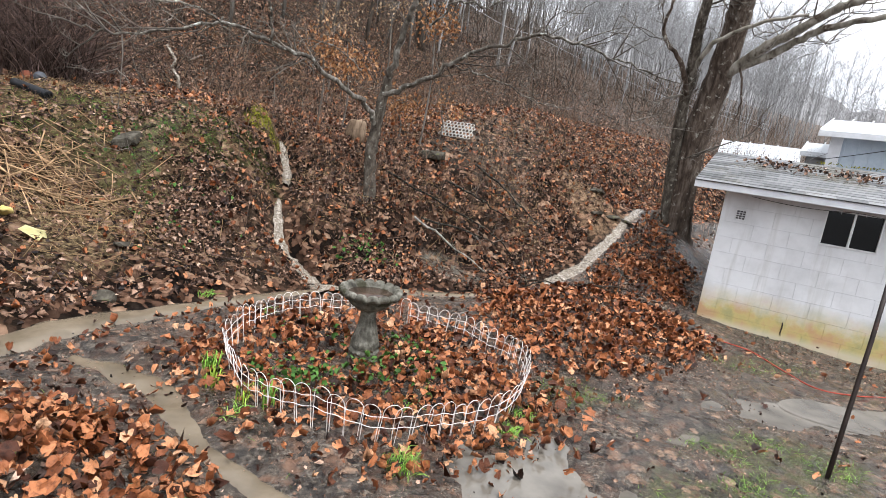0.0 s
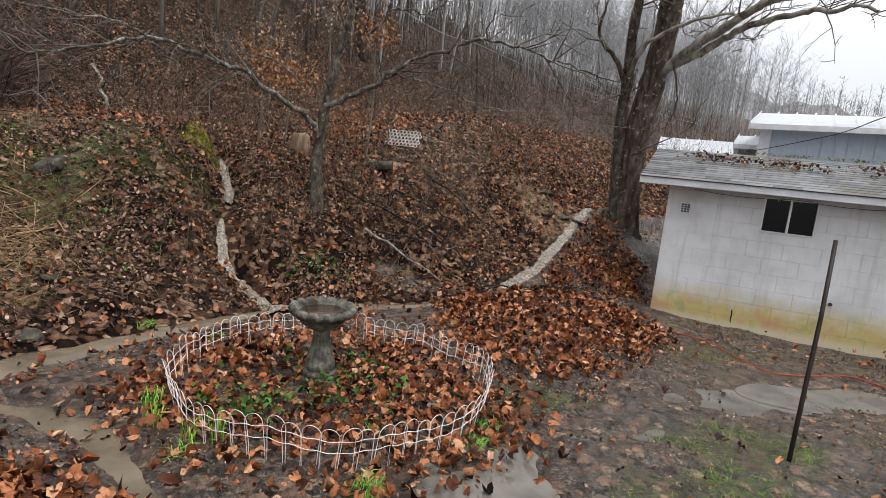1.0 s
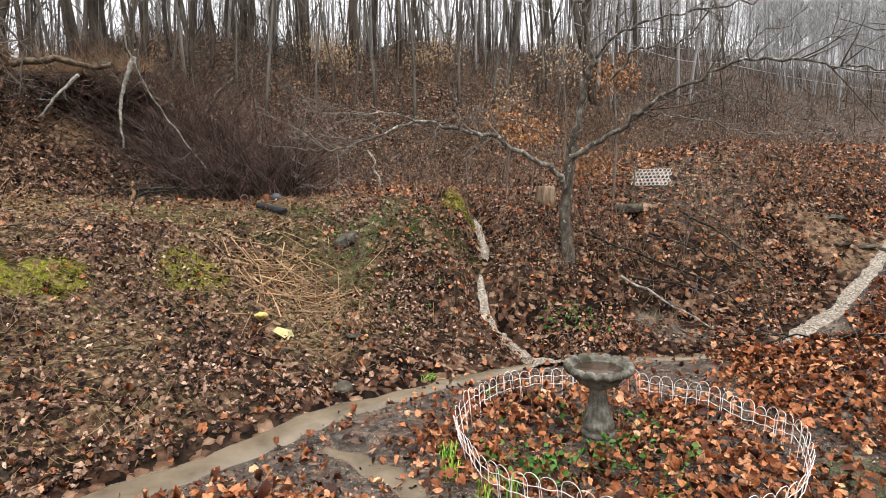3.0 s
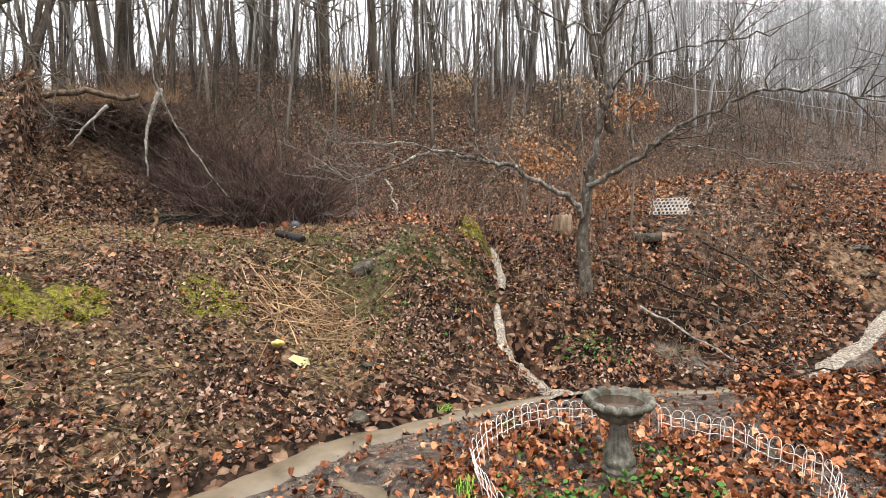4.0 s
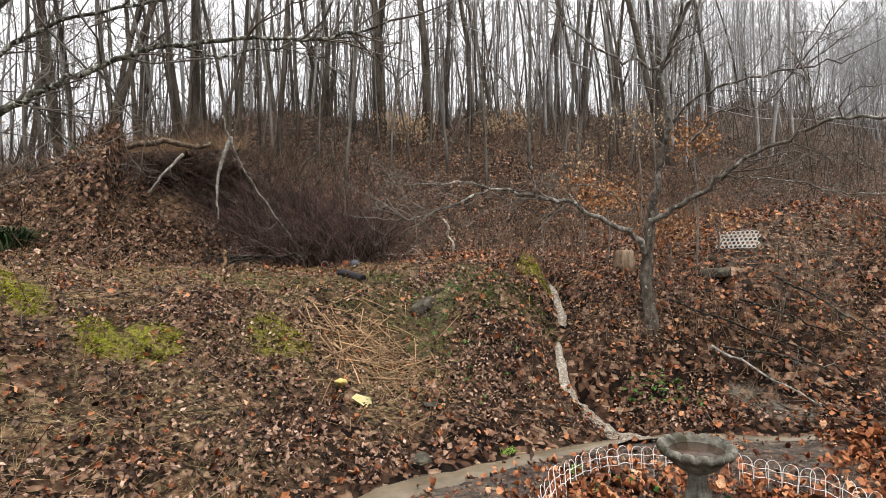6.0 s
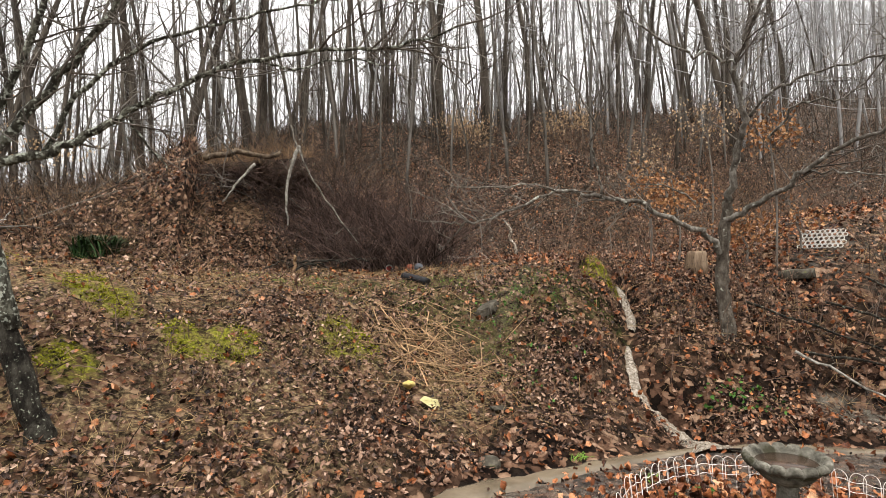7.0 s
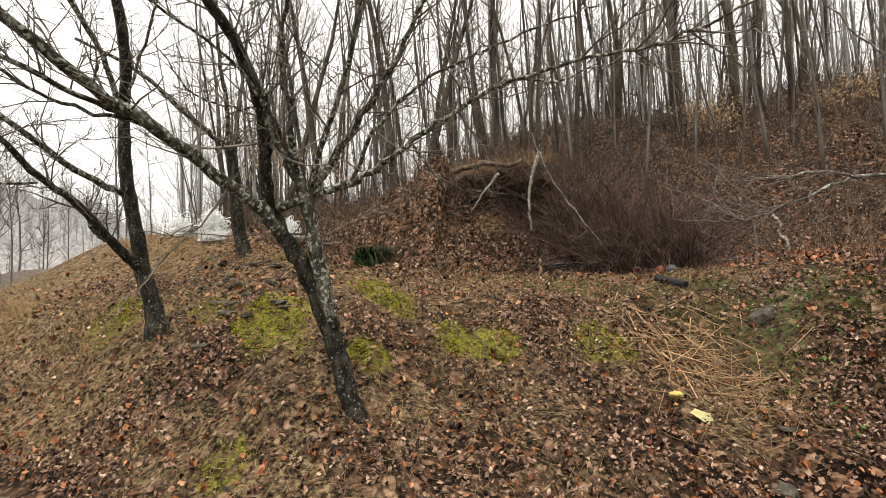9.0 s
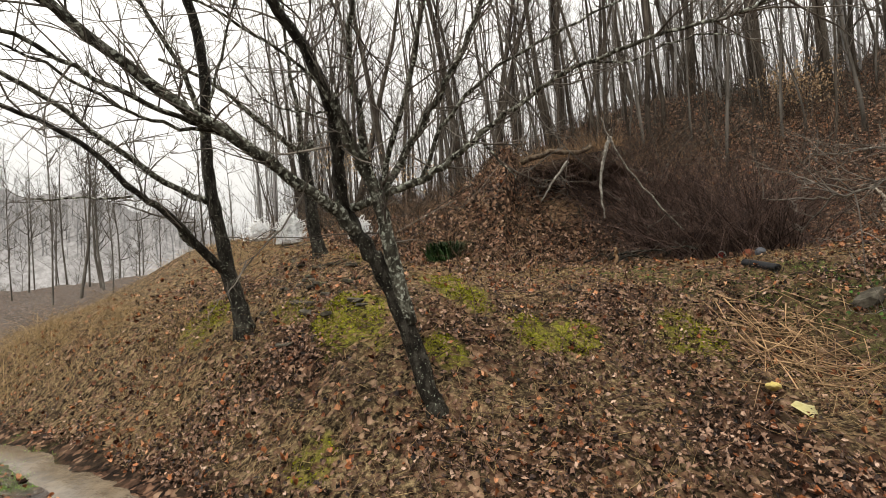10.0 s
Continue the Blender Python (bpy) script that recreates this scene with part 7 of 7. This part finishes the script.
# ---- leaves that hold on to their twigs ----
def held_leaves(name, x, y, z, spread, count, seed, label, size=0.07, tone=None):
    """A spray of dry leaves hanging on thin twigs of a sapling."""
    rs = np.random.RandomState(seed)
    rng = random.Random(seed)
    zg = ground_at(x, y)
    thing = empty(name, Matrix.Translation((x, y, zg)), label, "sapling")
    g = Geo()
    top = z - zg
    stem = smooth_line([(0, 0, -0.2), (0.05, 0.02, top * 0.5), (0, 0, top), (rng.gauss(0, 0.2), 0, top + spread)], 4)
    g.tube(stem, np.linspace(0.02, 0.006, len(stem)), 5)
    twigs(g, rng, stem, 16, spread * 1.1, 0.005, 1, 0.5)
    part("stem", g, TWIG, thing)
    T, F = leaf_shape(3, -0.4, 0.3)
    V = []
    for k in range(int(2.4 * count)):
        p = np.array([rs.normal(0, spread * 0.55), rs.normal(0, spread * 0.55), top + rs.normal(0.1, spread * 0.4)])
        R = np.array(Euler((rs.normal(1.3, 0.5), rs.normal(0, 0.5), rs.uniform(0, 6.28))).to_matrix())
        V.append(p + (T * np.array([0.55, 1.2, 1.0]) * 0.72 * size * rs.uniform(0.6, 1.3)) @ R.T)
    part("dry_leaves", mass("dry_leaves", np.array(V), F, tone or LEAF_TAN), tone or LEAF_TAN, thing, "clinging dry tan leaves")
    tagged(thing.children[1], kind="stuff")


for i, (x, y, z, sp, c, sz) in enumerate(((-8.9, 17.4, 6.6, 0.9, 260, 0.1), (-9.6, 17.2, 6.9, 0.6, 120, 0.1), (-5.4, 18.7, 6.8, 0.6, 140, 0.1), (-6.6, 19.2, 6.8, 0.5, 110, 0.1), (-1.25, 9.3, 2.75, 0.4, 170, 0.085), (-1.7, 9.5, 3.0, 0.35, 110, 0.085), (0.05, 9.4, 3.6, 0.35, 130, 0.085),
                                          (-0.35, 9.6, 2.2, 0.35, 130, 0.085), (0.35, 9.9, 2.35, 0.4, 60, 0.08), (-1.0, 12.5, 4.6, 0.6, 110, 0.08), (-2.4, 13.5, 4.2, 0.6, 90, 0.08), (-13.6, 6.2, 4.6, 0.7, 80, 0.09), (-15.2, 5.2, 5.2, 0.8, 90, 0.09), (-17.5, 6.0, 6.0, 0.9, 90, 0.1))):
    held_leaves("beech_sapling", x, y, z, sp, c, 80 + i, "young tree still holding dry tan leaves", sz, LEAF_PALE if i < 4 or i > 8 else None)

# green fern-like shrub at the foot of the bank
SHRUB = surface("dark_evergreen_leaf", [(0.006, 0.016, 0.006), (0.03, 0.06, 0.02)], 8, 0.4, 40, 0.3, 0.004, island=0.6)
clump("evergreen_shrub", -9.4, 4.95, 420, 0.34, 0.4, SHRUB, "dark green evergreen shrub at the foot of the bank", 95, 0.014)

# ---- buildings beyond the shed ----
BLUE = surface("blue_grey_siding", [(0.3, 0.35, 0.4), (0.38, 0.43, 0.48)], 3, 0.5, 30, 0.1, 0.003)
METAL = surface("white_roof_sheet", [(0.68, 0.7, 0.72), (0.8, 0.82, 0.84)], 2, 0.35, 30, 0.1, 0.003)
GREYWALL = surface("shaded_grey_board", [(0.2, 0.2, 0.2), (0.3, 0.3, 0.3)], 3, 0.7, 30, 0.2, 0.003)


def sheet_house(x, y, turn, L, D, H, rise, wall, label, ribs, over=0.4):
    thing = empty("outbuilding", pose(x, y, 0, 0, 0, turn), label, "building")
    body = part("wall", bevel_box(0, 0, -0.3, L, D, H, 0), wall, thing)
    if ribs:
        bm = bevel_box(-0.02, -0.03, 0, 0.02, 0.0, H, 0.005)
        rib = bpy.data.meshes.new("siding_rib")
        bm.to_mesh(rib)
        bm.free()
        rib.materials.append(wall)
        for i in range(int(L / 0.35)):
            ob = new("siding_rib", rib)
            ob.parent = body
            ob.matrix_local = Matrix.Translation((0.35 + i * 0.35, 0, 0))
        part("corner_board", bevel_box(-0.05, -0.05, 0, 0.28, 0.0, H, 0.01), TRIM, thing)
    bm = bmesh.new()
    o = over
    v = [bm.verts.new(q) for q in ((-o, -o, H), (L + o, -o, H), (L + o, D / 2, H + rise), (-o, D / 2, H + rise), (L + o, D + o, H), (-o, D + o, H))]
    bm.faces.new((v[0], v[1], v[2], v[3])), bm.faces.new((v[3], v[2], v[4], v[5]))
    bmesh.ops.solidify(bm, geom=bm.faces[:], thickness=-0.06)
    roof = part("roof", bm, METAL, thing)
    bm = bmesh.new()
    v = [bm.verts.new(q) for q in ((0, 0, H), (0, D, H), (0, D / 2, H + rise), (0.05, 0, H), (0.05, D, H), (0.05, D / 2, H + rise))]
    for f in ((0, 2, 1), (3, 4, 5), (0, 1, 4, 3)):
        bm.faces.new([v[i] for i in f])
    part("gable", bm, GREYWALL, thing)
    part("fascia", bevel_box(-o, -o - 0.03, H - 0.16, L + o, -o, H + 0.02, 0.005), TRIM, thing)
    for i in range(int((L + 2 * o) / 0.6)):
        bmr = bmesh.new()
        x0 = -o + i * 0.6
        vv = [bmr.verts.new(q) for q in ((x0, -o, H + 0.065), (x0 + 0.05, -o, H + 0.065), (x0 + 0.05, D / 2, H + rise + 0.065), (x0, D / 2, H + rise + 0.065))]
        bmr.faces.new(vv)
        bmesh.ops.solidify(bmr, geom=bmr.faces[:], thickness=-0.02)
        part("roof_seam", bmr, METAL, roof)


sheet_house(12.95, 18.0, -39, 12, 7, 4.25, 0.9, BLUE, "blue-grey ribbed metal outbuilding with a white metal roof", True)
sheet_house(14.0, 26.7, -30, 2.9, 3.0, 3.75, 0.75, GREYWALL, "low open shed with a white metal roof", False, 0.25)
sheet_house(14.6, 21.6, -39, 1.6, 2.5, 3.9, 0.5, GREYWALL, "narrow grey outbuilding beside the blue one", False, 0.2)

# ---- overhead cables ----
CABLE = surface("pale_cable", [(0.3, 0.3, 0.3), (0.42, 0.42, 0.42)], 5, 0.5, 30, 0.1, 0.002)
for pts, r, m in (([(-9.0, 6.0, 8.0), (0.49, 17.46, 6.2), (3.41, 20.01, 6.03), (6.58, 22.16, 5.68), (10.12, 23.85, 5.32), (16.0, 27.0, 5.2)], 0.006, CABLE), ([(-4.0, 12.0, 8.6), (3.05, 19.12, 7.04), (5.75, 21.76, 6.5), (10.03, 23.83, 5.65), (16.0, 27.0, 5.4)], 0.006, CABLE), ([(6.5, 5.9, 2.98), (7.2, 7.32, 3.03), (8.71, 10.02, 3.07), (9.33, 13.35, 2.9), (12.9, 18.0, 3.6)], 0.008, BLACK)):
    g = Geo()
    line = smooth_line(pts, 8)
    g.tube(line, [r] * len(line), 5)
    tagged(new("overhead_cable", g.mesh("overhead_cable", m)), "thin overhead cable strung across the yard", "cable")
